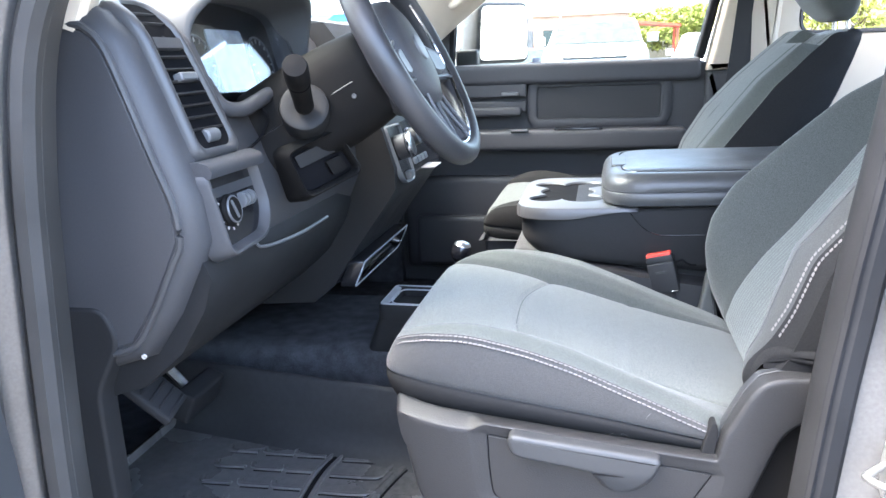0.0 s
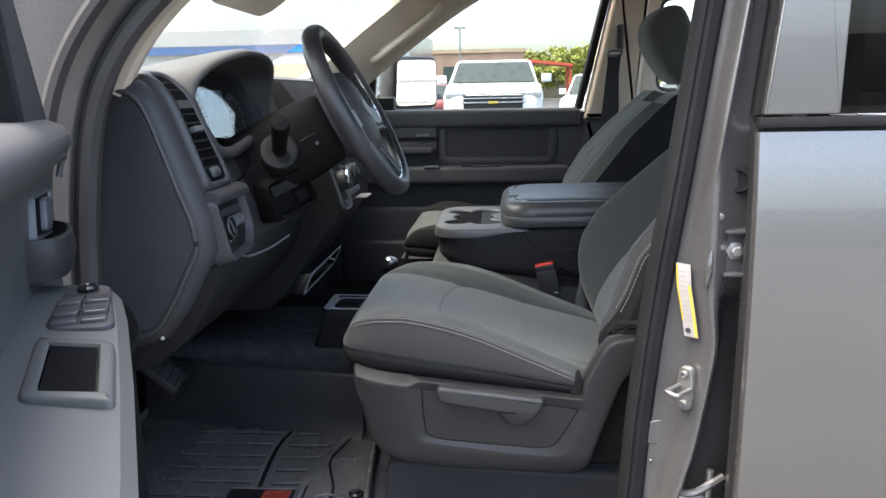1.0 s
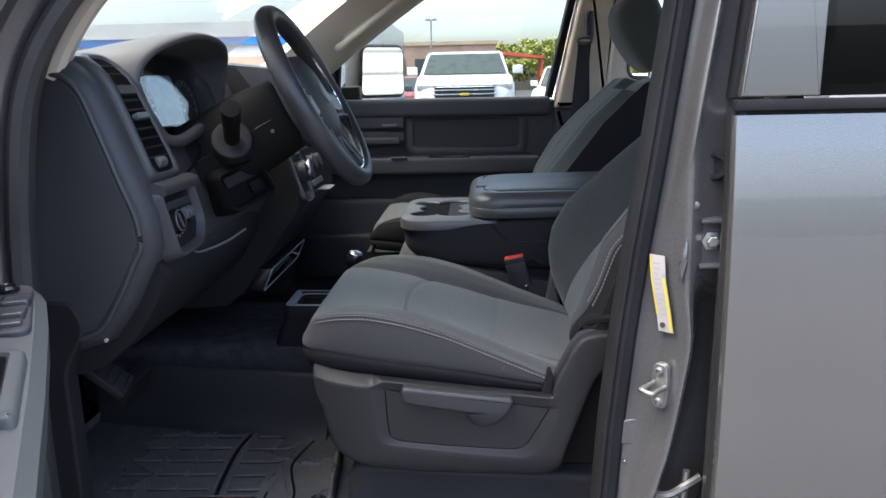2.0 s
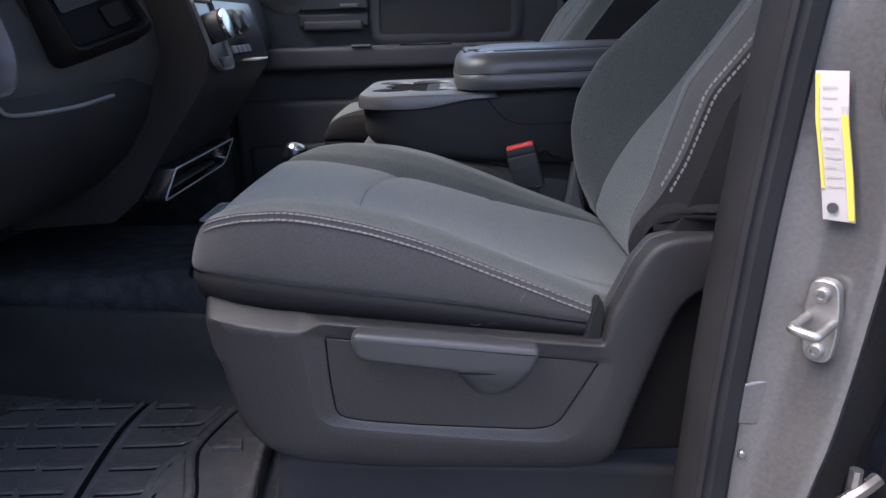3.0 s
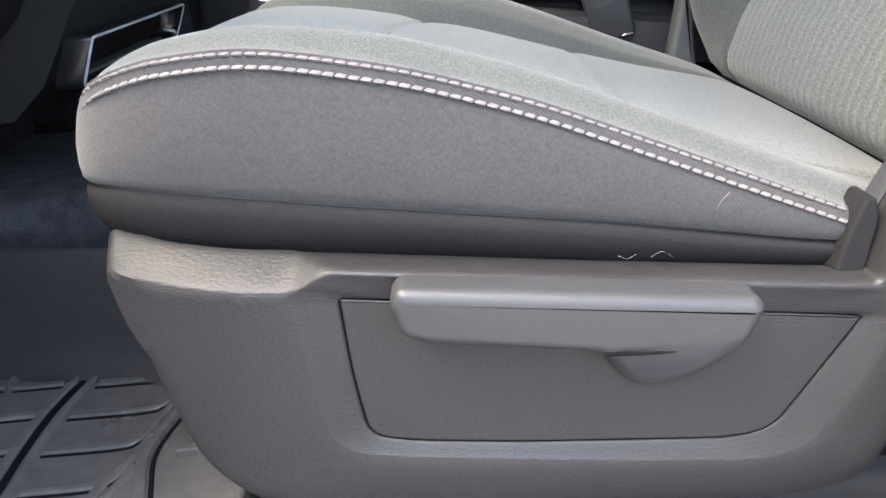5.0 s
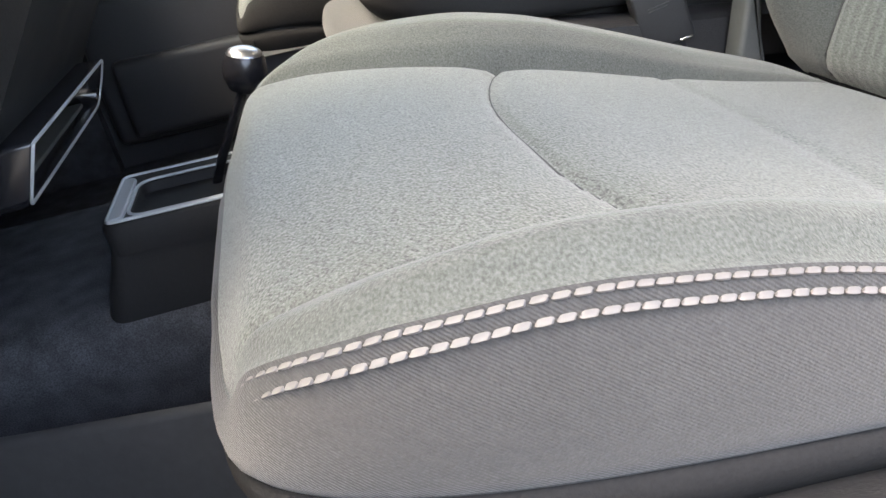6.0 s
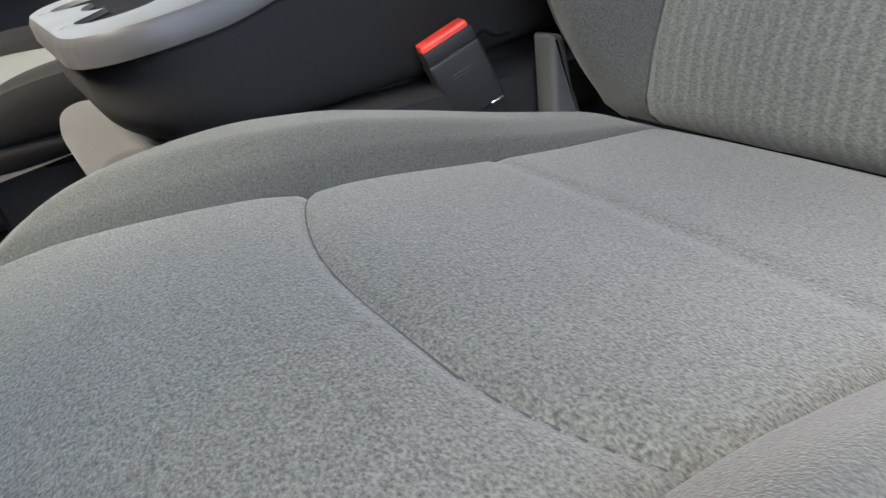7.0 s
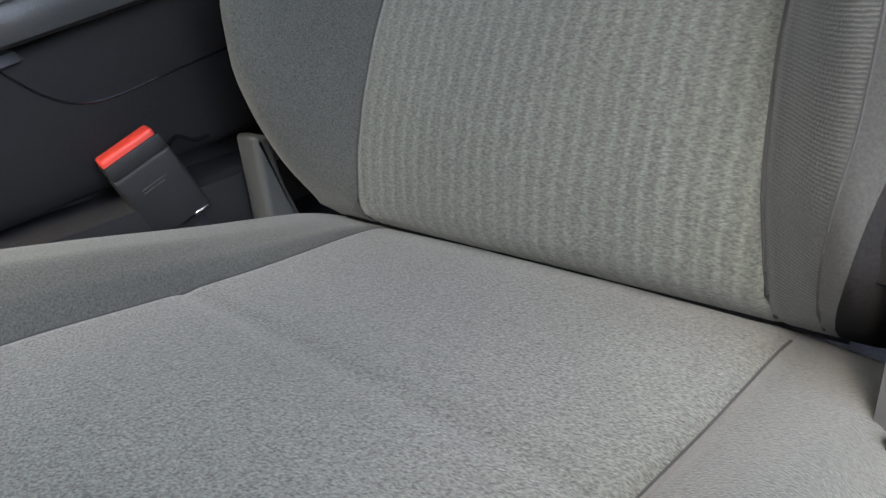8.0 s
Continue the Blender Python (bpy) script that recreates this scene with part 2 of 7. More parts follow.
def thing(name, place, label, category, group="", kind=""):
    ob = new(name)
    ob.location = place
    ob["base"] = list(place)
    ob.empty_display_size = 0.05
    return tagged(ob, label, category, group, kind)


def lone(name, bm, mat, label, category, group="", kind="", smooth=38):
    return tagged(finish(name, bm, mat, None, "", smooth), label, category, group, kind)


def add(bm, other):
    me = bpy.data.meshes.new("tmp")
    other.to_mesh(me)
    other.free()
    bm.from_mesh(me)
    bpy.data.meshes.remove(me)
    return bm


def loft(rings, closed=True, caps=True, bm=None):
    """Skin over rings of equally many points."""
    bm = bm or bmesh.new()
    vs = [[bm.verts.new(p) for p in ring] for ring in rings]
    n = len(rings[0])
    for a, b in zip(vs, vs[1:]):
        for i in range(n if closed else n - 1):
            j = (i + 1) % n
            bm.faces.new((a[i], a[j], b[j], b[i]))
    if caps and closed:
        bm.faces.new(vs[0][::-1])
        bm.faces.new(vs[-1])
    return bm


def box(x0, x1, y0, y1, z0, z1, bevel=0.0, segments=2, m=None):
    bm = bmesh.new()
    bmesh.ops.create_cube(bm, size=1)
    for v in bm.verts:
        v.co = Vector((x0 + (v.co.x + 0.5) * (x1 - x0), y0 + (v.co.y + 0.5) * (y1 - y0), z0 + (v.co.z + 0.5) * (z1 - z0)))
    if bevel:
        bmesh.ops.bevel(bm, geom=bm.edges[:], offset=bevel, segments=segments, profile=0.6, affect="EDGES", clamp_overlap=True)
    if m:
        bm.transform(m)
    return bm


def smooth_line(points, steps=6):
    """Catmull-Rom line through the points."""
    p = [Vector(q) for q in points]
    if len(p) < 3:
        return p
    p = [2 * p[0] - p[1], *p, 2 * p[-1] - p[-2]]
    out = []
    for a, b, c, d in zip(p, p[1:], p[2:], p[3:]):
        for k in range(steps):
            t = k / steps
            out.append(0.5 * (2 * b + (c - a) * t + (2 * a - 5 * b + 4 * c - d) * t * t + (3 * b - a - 3 * c + d) * t ** 3))
    return [*out, p[-2]]


def tube(points, radius, n=10, flat=1.0, up=(0, 0, 1), closed=False):
    """A pipe along points; radius a number or one a point; flat squeezes it along up."""
    pts = [Vector(p) for p in points]
    rings = []
    for i, p in enumerate(pts):
        a = pts[i - 1] if i or closed else p
        b = pts[(i + 1) % len(pts)] if i < len(pts) - 1 or closed else p
        way = (b - a).normalized()
        side = way.cross(Vector(up))
        side = side.normalized() if side.length > 1e-4 else way.orthogonal().normalized()
        top = side.cross(way)
        r = radius[i] if isinstance(radius, (list, tuple)) else radius
        rings.append([p + side * r * math.cos(2 * math.pi * k / n) + top * r * flat * math.sin(2 * math.pi * k / n) for k in range(n)])
    if closed:
        return loft([*rings, rings[0]], caps=False)
    return loft(rings)


def round_poly(points, r, n=5):
    """Rounds the corners of a polygon; r a number or one a corner."""
    out = []
    k = len(points)
    for i, p in enumerate(points):
        p = Vector(p)
        a, b = Vector(points[i - 1]) - p, Vector(points[(i + 1) % k]) - p
        rr = r[i] if isinstance(r, (list, tuple)) else r
        rr = min(rr, a.length * 0.48, b.length * 0.48)
        if rr < 1e-5:
            out.append(p)
            continue
        s, e = p + a.normalized() * rr, p + b.normalized() * rr
        for q in range(n + 1):
            t = q / n
            out.append((1 - t) ** 2 * s + 2 * t * (1 - t) * p + t * t * e)
    return out


def shrink(poly, d):
    """Moves each side of a polygon inwards by d."""
    k, out = len(poly), []
    area = sum(poly[i - 1].x * poly[i].y - poly[i].x * poly[i - 1].y for i in range(k))
    s = 1 if area > 0 else -1
    for i in range(k):
        e = (poly[(i + 1) % k] - poly[i - 1])
        nrm = Vector((-e.y, e.x)) * s
        out.append(poly[i] + (nrm.normalized() * d if nrm.length > 1e-9 else Vector((0, 0))))
    return out


def slab(poly, lay, d0, d1, bevel=0.0, steps=3):
    """A plate: a 2D outline, set in space by lay(a, b, depth), from depth d0 to d1, its edges rounded at d1."""
    poly = [Vector(p) for p in poly]
    rings = [[lay(p.x, p.y, d0) for p in poly]]
    s = 1 if d1 > d0 else -1
    if bevel:
        for q in range(steps + 1):
            a = math.pi / 2 * q / steps
            pp = shrink(poly, bevel * (1 - math.cos(a)))
            rings.append([lay(p.x, p.y, d1 - s * bevel * (1 - math.sin(a))) for p in pp])
        rings.append([lay(p.x, p.y, d1) for p in shrink(poly, bevel * 1.04)])
    else:
        rings.append([lay(p.x, p.y, d1) for p in poly])
    return loft(rings)


def lathe(profile, m, n=24, caps=True):
    """Turns a profile of (radius, height) round the z axis of the pose m."""
    return loft([[m @ Vector((r * math.cos(2 * math.pi * k / n), r * math.sin(2 * math.pi * k / n), h)) for k in range(n)] for r, h in profile], caps=caps)


def axis_pose(base, way):
    return Matrix.Translation(base) @ Vector(way).to_track_quat("Z", "Y").to_matrix().to_4x4()


def curve(x, table):
    return float(np.interp(x, [a for a, _ in table], [b for _, b in table]))


def ease(a, b, x):
    t = min(max((x - a) / (b - a), 0), 1)
    return t * t * (3 - 2 * t)


def xz(y_way=1):
    return lambda a, b, d: Vector((a, d, b))


# ---- seats ----
SEAT_MID = [(-0.168, 1.0681), (-0.14, 1.0710), (-0.1, 1.0723), (-0.05, 1.0700), (0, 1.0633), (0.06, 1.0512), (0.126, 1.0329), (0.2, 1.0088), (0.28, 0.9855), (0.36, 0.9653), (0.39, 0.9566), (0.41, 0.9450), (0.47, 0.9000)]
BOLSTER_OUT = [(-0.168, 0.0081), (-0.1, 0.0259), (-0.03, 0.0367), (0.05, 0.0369), (0.12, 0.0336), (0.2, 0.0251), (0.3, 0.0096), (0.4, -0.0088)]
BOLSTER_IN = [(-0.168, 0.0062), (-0.1, 0.0136), (-0.03, 0.0246), (0.05, 0.0332), (0.12, 0.0343), (0.2, 0.0280), (0.3, 0.0141), (0.4, -0.0002)]
EDGE_DROP = [(-0.168, 0.0085), (-0.1, 0.0090), (-0.03, 0.0100), (0.05, 0.0116), (0.12, 0.0122), (0.2, 0.0122), (0.3, 0.0120), (0.4, 0.0120)]
SEAM_OUT = [(-0.168, 0.1786), (-0.1, 0.1845), (-0.03, 0.1840), (0.06, 0.1795), (0.16, 0.1810), (0.27, 0.1798), (0.4, 0.1778)]
SEAM_IN = [(-0.168, 0.2286), (-0.1, 0.2069), (-0.03, 0.1832), (0.06, 0.1575), (0.16, 0.1605), (0.27, 0.1648), (0.4, 0.1714)]
CROSS = [(-0.2, 0.0664), (-0.15, 0.0419), (-0.1, 0.0268), (-0.05, 0.0252), (0, 0.0242), (0.05, 0.0284), (0.1, 0.0406), (0.15, 0.0592), (0.2, 0.0905)]
SEAT_SEAM = [(-0.168, 1.0048), (-0.15, 1.0117), (-0.125, 1.0163), (-0.09, 1.0160), (-0.03, 1.0086), (0.06, 0.9955), (0.16, 0.9810), (0.27, 0.9613), (0.4, 0.9434)]
SEAT_FLOOR = [(-0.168, 0.9706), (-0.15, 0.9732), (-0.125, 0.9761), (-0.09, 0.9764), (-0.03, 0.9729), (0.06, 0.9647), (0.16, 0.9516), (0.27, 0.9388), (0.4, 0.9266)]
HALF = 0.2541
NOSE = -0.1657


def flow(x, table):
    """The table read with its corners rounded."""
    return sum(curve(x + d, table) for d in (-0.018, -0.009, 0.0, 0.009, 0.018)) / 5


def seat_half(x, v=-1):
    """Half the cushion's width: a squarish nose in plan."""
    d = min(max((NOSE + 0.35 - x) / 0.35, 0), 1)
    return (HALF if v < 0 else 0.2688) * max(1 - d ** 5.52, 0) ** (1 / 5.52) * 0.999 + 0.0005


def seat_drop(x):
    return curve(x - NOSE, [(0, 0.0389), (0.003, 0.0355), (0.008, 0.0300), (0.012, 0.0240), (0.016, 0.0178), (0.021, 0.0108), (0.026, 0.0063), (0.033, 0.0042), (0.04, 0.003), (0.06, 0.0014), (0.08, 0.0)])


def seam_side(x, v=-1):
    """The bolster seam's distance from the middle: on the inner side it runs out towards the front corner."""
    return flow(x, SEAM_IN if v > 0 else SEAM_OUT)


def seam_cross(v):
    """Where the cross seam of the cushion lies, by the distance from the seat's middle."""
    return flow(v, CROSS)


def cushion_top(x, v):
    w = seat_half(x, v)
    a = abs(v)
    z = flow(x, SEAT_MID) - seat_drop(x)
    sp = min(seam_side(x, v), 0.96 * w)
    crest = flow(x, BOLSTER_OUT if v < 0 else BOLSTER_IN) * (0.35 * ease(sp - 0.002, sp + 0.014, a) + 0.65 * ease(sp - 0.004, sp + 0.048, a))
    z += crest - flow(x, EDGE_DROP) * ease(w - 0.034, w, a) ** 2 + 0.004 * (1 - (a / 0.19) ** 2 if a < 0.19 else 0)
    seam = math.exp(-(((a - sp) / 0.0045) ** 2)) * 0.0035 * ease(-0.158, -0.13, x)
    if a < sp + 0.004:
        d = x - seam_cross(v)
        seam += 0.0045 * math.exp(-((d / 0.0038) ** 2)) + 0.003 * math.exp(-((d / 0.02) ** 2)) * ease(-0.02, 0.0, d + 0.02)
        seam += 0.0022 * math.exp(-(((x - 0.205 - 0.05 * v) / 0.006) ** 2))
    return z - seam


def seat(yc, s, lean, name, label, full=True):
    """A front seat; its outer side lies at v < 0, towards the door; s = 1 or -1 sets which way that is."""
    ob = thing(name, (0.15, yc, 0.69), label, "car seat", "front seats")
    Y = lambda v: yc + s * v
    xs = sorted({*(NOSE + 0.0002 * 1.55 ** k for k in range(11)), *np.linspace(-0.148, -0.085, 20).tolist(), *np.linspace(-0.08, 0.10, 52).tolist(), *np.linspace(0.105, 0.43, 50).tolist()})
    share = 0.68
    inner_v, outer_v = np.linspace(-share, share, 85).tolist(), np.linspace(share, 1, 24).tolist()

    def across(x, v):
        """A share of the half width turned into a distance, so that the bolster seam stays on one line of the mesh."""
        w = seat_half(x, v)
        sp = min(seam_side(x, v), 0.96 * w)
        a = abs(v)
        return math.copysign(sp * a / share if a <= share else sp + (w - sp) * (a - share) / (1 - share), v)

    def sheet(vs):
        bm = bmesh.new()
        grid = [[bm.verts.new((x, Y(across(x, v)), cushion_top(x, across(x, v)))) for v in vs] for x in xs]
        for a, b in zip(grid, grid[1:]):
            for i in range(len(vs) - 1):
                bm.faces.new((a[i], a[i + 1], b[i + 1], b[i]))
        return bm

    # The passenger seat takes darker cloths: its shade is put into the colours.
    top = part("cushion", sheet(inner_v), CLOTH if full else SHADED_CLOTH, ob, smooth=180)
    part("cushion_bolster", sheet(outer_v), SHADED_CLOTH if full else DARK_TWILL, ob, smooth=180)
    part("cushion_bolster", sheet([-v for v in outer_v][::-1]), SHADED_CLOTH if full else DARK_TWILL, ob, smooth=180)
    # side band: from the stitched edge down to the lower seam, and the tucked skirt under it, all round the front
    loop = [(x, -seat_half(x)) for x in xs[::-1]] + [(xs[0], v * seat_half(xs[0], v)) for v in np.linspace(-1, 1, 15)[1:-1]] + [(x, seat_half(x, 1)) for x in xs]
    centre = Vector((0.15, 0.0))

    def rings_between(levels):
        out = []
        for f, bulge in levels:
            ring = []
            for x, v in loop:
                zt, zs, zf = cushion_top(x, v), min(flow(x, SEAT_SEAM), cushion_top(x, v) - 0.004), flow(x, SEAT_FLOOR)
                z = zt + (zs - zt) * f if f <= 1 else zs + (zf - zs) * (f - 1)
                out_x = -bulge * ease(-0.11, -0.16, x) + curve(f, [(0, 0), (0.5, -0.0015), (1, -0.005), (2, -0.0075), (2.2, 0.004)]) * ease(-0.02, -0.165, x)
                grow = 1 + bulge / HALF
                ring.append((x + out_x, Y(v * grow), z))
            out.append(ring)
        return out

    side = loft(rings_between([(0, 0.0), (0.12, 0.0035), (0.35, 0.006), (0.65, 0.006), (0.88, 0.0045), (0.97, 0.002), (1.0, -0.0022)]), closed=False)
    # On the passenger seat the side band is darkened to carry its shade.
    part("cushion_side", side, TWILL if full else DARK_TWILL, ob, "dark grey twill side panel", 180)
    part("skirt", loft(rings_between([(1.0, -0.0022), (1.04, 0.0012), (1.12, 0.0036), (1.3, 0.0042), (1.6, 0.001), (2.0, -0.006), (2.2, -0.02)]), closed=False), DARK_TWILL, ob, "darker lower fabric band", 180)
    part("lower_seam", tube(rings_between([(1.0, -0.0012)])[0], 0.0011, 6), DARK_THREAD, ob)
    if full:
        # seams of dark thread lying in their grooves
        part("seam", tube([(seam_cross(v), Y(v), cushion_top(seam_cross(v), v) + 0.0003) for v in np.linspace(-0.180, 0.158, 40)], 0.0007, 6), DARK_THREAD, top)
        for k in (-1, 1):
            part("seam", tube([(x, Y(k * seam_side(x, k)), cushion_top(x, k * seam_side(x, k)) + 0.0002) for x in np.linspace(-0.115, 0.39, 60)], 0.0010, 6), DARK_THREAD, top)
        stitch = loft([[(x + 0.0005 * a / 0.0013, 1.04 * a * f, 0.55 * h * (1 - 0.55 * (a / 0.0013) ** 2)) for a in (-0.0013, -0.0009, -0.0003, 0.0003, 0.0009, 0.0013)] + [(x, 0.0010 * f, -0.0012), (x, -0.0010 * f, -0.0012)]
                       for x, f, h in ((-0.0029, 0.45, -0.0006), (-0.0026, 0.8, 0.0002), (-0.0018, 1.0, 0.0006), (0.0, 1.04, 0.0008), (0.0018, 1.0, 0.0006), (0.0026, 0.8, 0.0002), (0.0029, 0.45, -0.0006))])
        me = None
        for row, (down, inn) in enumerate(((0.0020, -0.0016), (0.0085, -0.0050))):
            line = [Vector((x, Y(-seat_half(x) + inn - 0.0016 * ease(0.18, 0.28, x)), 0.0012 * ease(0.18, 0.28, x) + (cushion_top(x, -seat_half(x) + max(inn, 0)) if inn > 0 else cushion_top(x, -seat_half(x))) - down)) for x in [*(NOSE + 0.0006 + 0.0001 * k for k in range(60)), *np.linspace(NOSE + 0.0066, 0.298, 700)]]
            travelled, last = 0.0, line[0]
            for a, b in zip(line, line[1:]):
                travelled += (b - a).length
                if travelled > 0.0066:
                    travelled = 0.0
                    if me is None:
                        st = part("stitch", stitch, THREAD, top)
                        me = st.data
                    else:
                        st = new("stitch", me)
                        st.parent = top
                        st.matrix_parent_inverse = Matrix.Identity(4)
                    way = (b - a).normalized()
                    out = Vector((-0.8 * ease(-0.14, -0.165, a.x), -s, 2.6 if row == 0 else 1.5)).normalized()
                    side_way = out.cross(way).normalized()
                    out = way.cross(side_way)
                    m = Matrix((way, side_way, out)).transposed().to_4x4()
                    st.matrix_parent_inverse = Matrix.Identity(4)
                    st.matrix_basis = Matrix.Translation(a) @ m
    # backrest
    ca, sa = math.cos(radians(lean)), math.sin(radians(lean))
    foot = Vector((0.3888, yc, 0.9616))
    B = lambda t, v, n: foot + Vector((sa, 0, ca)) * t + Vector((-ca, 0, sa)) * n + Vector((0, s * v, 0))
    mid = [(0, -0.0183), (0.006, 0.0056), (0.016, 0.0179), (0.03, 0.0230), (0.06, 0.0325), (0.1, 0.0370), (0.15, 0.0370), (0.22, 0.029), (0.33, 0.0225), (0.45, 0.0190), (0.55, 0.0069), (0.62, -0.015), (0.655, -0.06)]
    crest_in = [(0, 0.0), (0.016, 0.003), (0.03, 0.023), (0.06, 0.0478), (0.10, 0.077), (0.15, 0.0989), (0.22, 0.1110), (0.33, 0.0915), (0.45, 0.0620), (0.55, 0.0235), (0.655, 0.0)]
    crest_out = [(0, 0.0), (0.006, 0.010), (0.016, 0.0300), (0.03, 0.050), (0.06, 0.056), (0.10, 0.056), (0.15, 0.072), (0.22, 0.099), (0.33, 0.0965), (0.45, 0.0531), (0.55, 0.0160), (0.655, 0.0)]
    wide_in = [(0, 0.2362), (0.03, 0.2606), (0.08, 0.2804), (0.15, 0.2831), (0.25, 0.2778), (0.4, 0.2712), (0.5, 0.25), (0.58, 0.215), (0.63, 0.175), (0.655, 0.13)]
    wide_out = [(0, 0.2268), (0.03, 0.2411), (0.08, 0.2500), (0.15, 0.2661), (0.4, 0.2673), (0.5, 0.25), (0.58, 0.215), (0.63, 0.175), (0.655, 0.13)]
    inner_in = [(0, 0.1752), (0.03, 0.1717), (0.08, 0.1690), (0.25, 0.1689), (0.655, 0.165)]
    inner_out = [(0, 0.1675), (0.03, 0.1631), (0.08, 0.1545), (0.15, 0.1481), (0.25, 0.1432), (0.4, 0.1403), (0.655, 0.1267)]
    even = lambda t, table: sum(curve(t + d, table) for d in (-0.01, -0.005, 0.0, 0.005, 0.01)) / 5 if t > 0.02 else curve(t, table)
    half_back = lambda t, v=-1: even(t, wide_in if v > 0 else wide_out)
    inner = lambda t, k=1: even(t, inner_in if k > 0 else inner_out)

    def back_top(t, v):
        a, w, i = abs(v), half_back(t, v), inner(t, v)
        n = even(t, mid) + even(t, crest_in if v > 0 else crest_out) * (ease(i - 0.004, i + 0.054, a) if full else 0.7) - 0.034 * ease(i + 0.05, w, a) ** 1.6
        return n - 0.005 * math.exp(-(((a - i) / 0.0045) ** 2))

    ts = sorted({*np.linspace(0, 0.06, 10).tolist(), *np.linspace(0.06, 0.6, 50).tolist(), *np.linspace(0.6, 0.655, 14).tolist()})

    def back_sheet(f0, f1, n):
        bm2 = bmesh.new()
        g = [[bm2.verts.new(B(t, v, back_top(t, v))) for v in (np.linspace(f0(t), f1(t), n))] for t in ts]
        for a, b in zip(g, g[1:]):
            for i in range(n - 1):
                bm2.faces.new((a[i], a[i + 1], b[i + 1], b[i]))
        return bm2

    # Passenger's backrest swaps the ribbed cloth for a copy darkened by shade.
    back = part("backrest", back_sheet(lambda t: -inner(t, -1), inner, 70), RIBBED if full else SHADED_CLOTH, ob, "ribbed grey cloth centre panel" if full else "", 180)
    part("bolster", back_sheet(lambda t: inner(t, 1), lambda t: half_back(t, 1), 44), SHADED_CLOTH, ob, "plain grey cloth side bolster", 180)
    # outer bolster: twill front, a plain strip round the edge, dark cloth beyond the double stitching
    edge_line = [(0, 0.194), (0.03, 0.201), (0.06, 0.205), (0.09, 0.209), (0.15, 0.212), (0.25, 0.212), (0.45, 0.200), (0.58, 0.175), (0.655, 0.128)]
    edge_at = lambda t: min(even(t, edge_line), half_back(t) - 0.002)
    rim_at = lambda t: max(edge_at(t) + 0.001, half_back(t) - 0.027)
    part("bolster", back_sheet(lambda t: -inner(t, -1), lambda t: -edge_at(t), 36), OUTER_TWILL, ob, "grey twill side bolster", 180)
    part("bolster_strip", back_sheet(lambda t: -edge_at(t), lambda t: -rim_at(t), 10), EDGE_CLOTH, ob, "plain grey strip along the stitching", 180)
    part("bolster_edge", back_sheet(lambda t: -rim_at(t), lambda t: -half_back(t), 10), DARK_TWILL, ob, "dark cloth edge beyond the stitching", 180)
    # sides and rear of the backrest
    rings = []
    for f, n_off in ((0, 0.0), (0.08, -0.006), (0.5, -0.055), (0.9, -0.105), (1.0, -0.115)):
        ring = []
        for t in ts:
            w = half_back(t)
            ring.append(B(t, -(w + 0.006 * math.sin(math.pi * f) - 0.03 * (f > 0.95)), back_top(t, -w) * (1 - f) + n_off))
        rings.append(ring)
    part("back_side", loft(rings, closed=False), DARK_TWILL, ob, "dark twill outer side", 180)
    rings = []
    for f, n_off in ((0, 0.0), (0.08, -0.006), (0.5, -0.055), (0.9, -0.105), (1.0, -0.115)):
        rings.append([B(t, half_back(t, 1) + 0.006 * math.sin(math.pi * f) - 0.03 * (f > 0.95), back_top(t, half_back(t, 1)) * (1 - f) + n_off) for t in ts])
    part("back_side", loft(rings, closed=False), DARK_TWILL, ob, "dark twill outer side", 180)
    shell = [[B(t, k * (half_back(t, k) - 0.028), -0.116) for t in ts] for k in (-1, 1)]
    part("back_shell", loft(shell, closed=False), DASH, ob, smooth=180)
    if full:
        part("edge_seam", tube([B(t, -edge_at(t), back_top(t, -edge_at(t))) for t in np.linspace(0.004, 0.5, 50)], 0.0009, 6), DARK_THREAD, back)
        for gap in (0.0315, 0.0225):
            at = lambda t, d=0.0: B(t, -(half_back(t) - gap + d), back_top(t, -(half_back(t) - gap + d)))
            face_way = [(at(t + 0.004) - at(t - 0.004)).cross(at(t, 0.004) - at(t, -0.004)).normalized() for t in np.linspace(0.110, 0.45, 280)]
            face_way = [w if w.dot(Vector((-0.5, -s, 0.2))) > 0 else -w for w in face_way]
            one = [at(t) + w * 0.0006 for t, w in zip(np.linspace(0.110, 0.45, 280), face_way)]
            travelled = 0.0
            for a, b, out in zip(one, one[1:], face_way):
                travelled += (b - a).length
                if travelled > 0.0066:
                    travelled = 0.0
                    st = new("stitch", me)
                    st.parent = back
                    way = (b - a).normalized()
                    side_way = out.cross(way).normalized()
                    m = Matrix((way, side_way, way.cross(side_way))).transposed().to_4x4()
                    st.matrix_basis = Matrix.Translation(a) @ m
        for k in (-1, 1):
            part("seam", tube([B(t, k * inner(t, k), back_top(t, k * inner(t, k)) + 0.0003) for t in np.linspace(0.004, 0.5, 40)], 0.0013, 6), DARK_THREAD, back)
    if full:
        # A black tube follows the crease; its contact shade is in the colour.
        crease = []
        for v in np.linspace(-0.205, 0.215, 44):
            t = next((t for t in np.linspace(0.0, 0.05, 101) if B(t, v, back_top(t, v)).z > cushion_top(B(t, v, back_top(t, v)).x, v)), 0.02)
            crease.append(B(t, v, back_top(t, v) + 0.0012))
        part("crease_shade", tube(smooth_line(crease, 2), 0.0021, 8), BLACK_AND_SHADE, ob, "black tube for the contact shade in the seat crease")
    # head restraint
    hb = B(0.665, 0, -0.045)
    up = Vector((0.10, 0, 1)).normalized()
    fw = Vector((-1, 0, 0.10)).normalized()
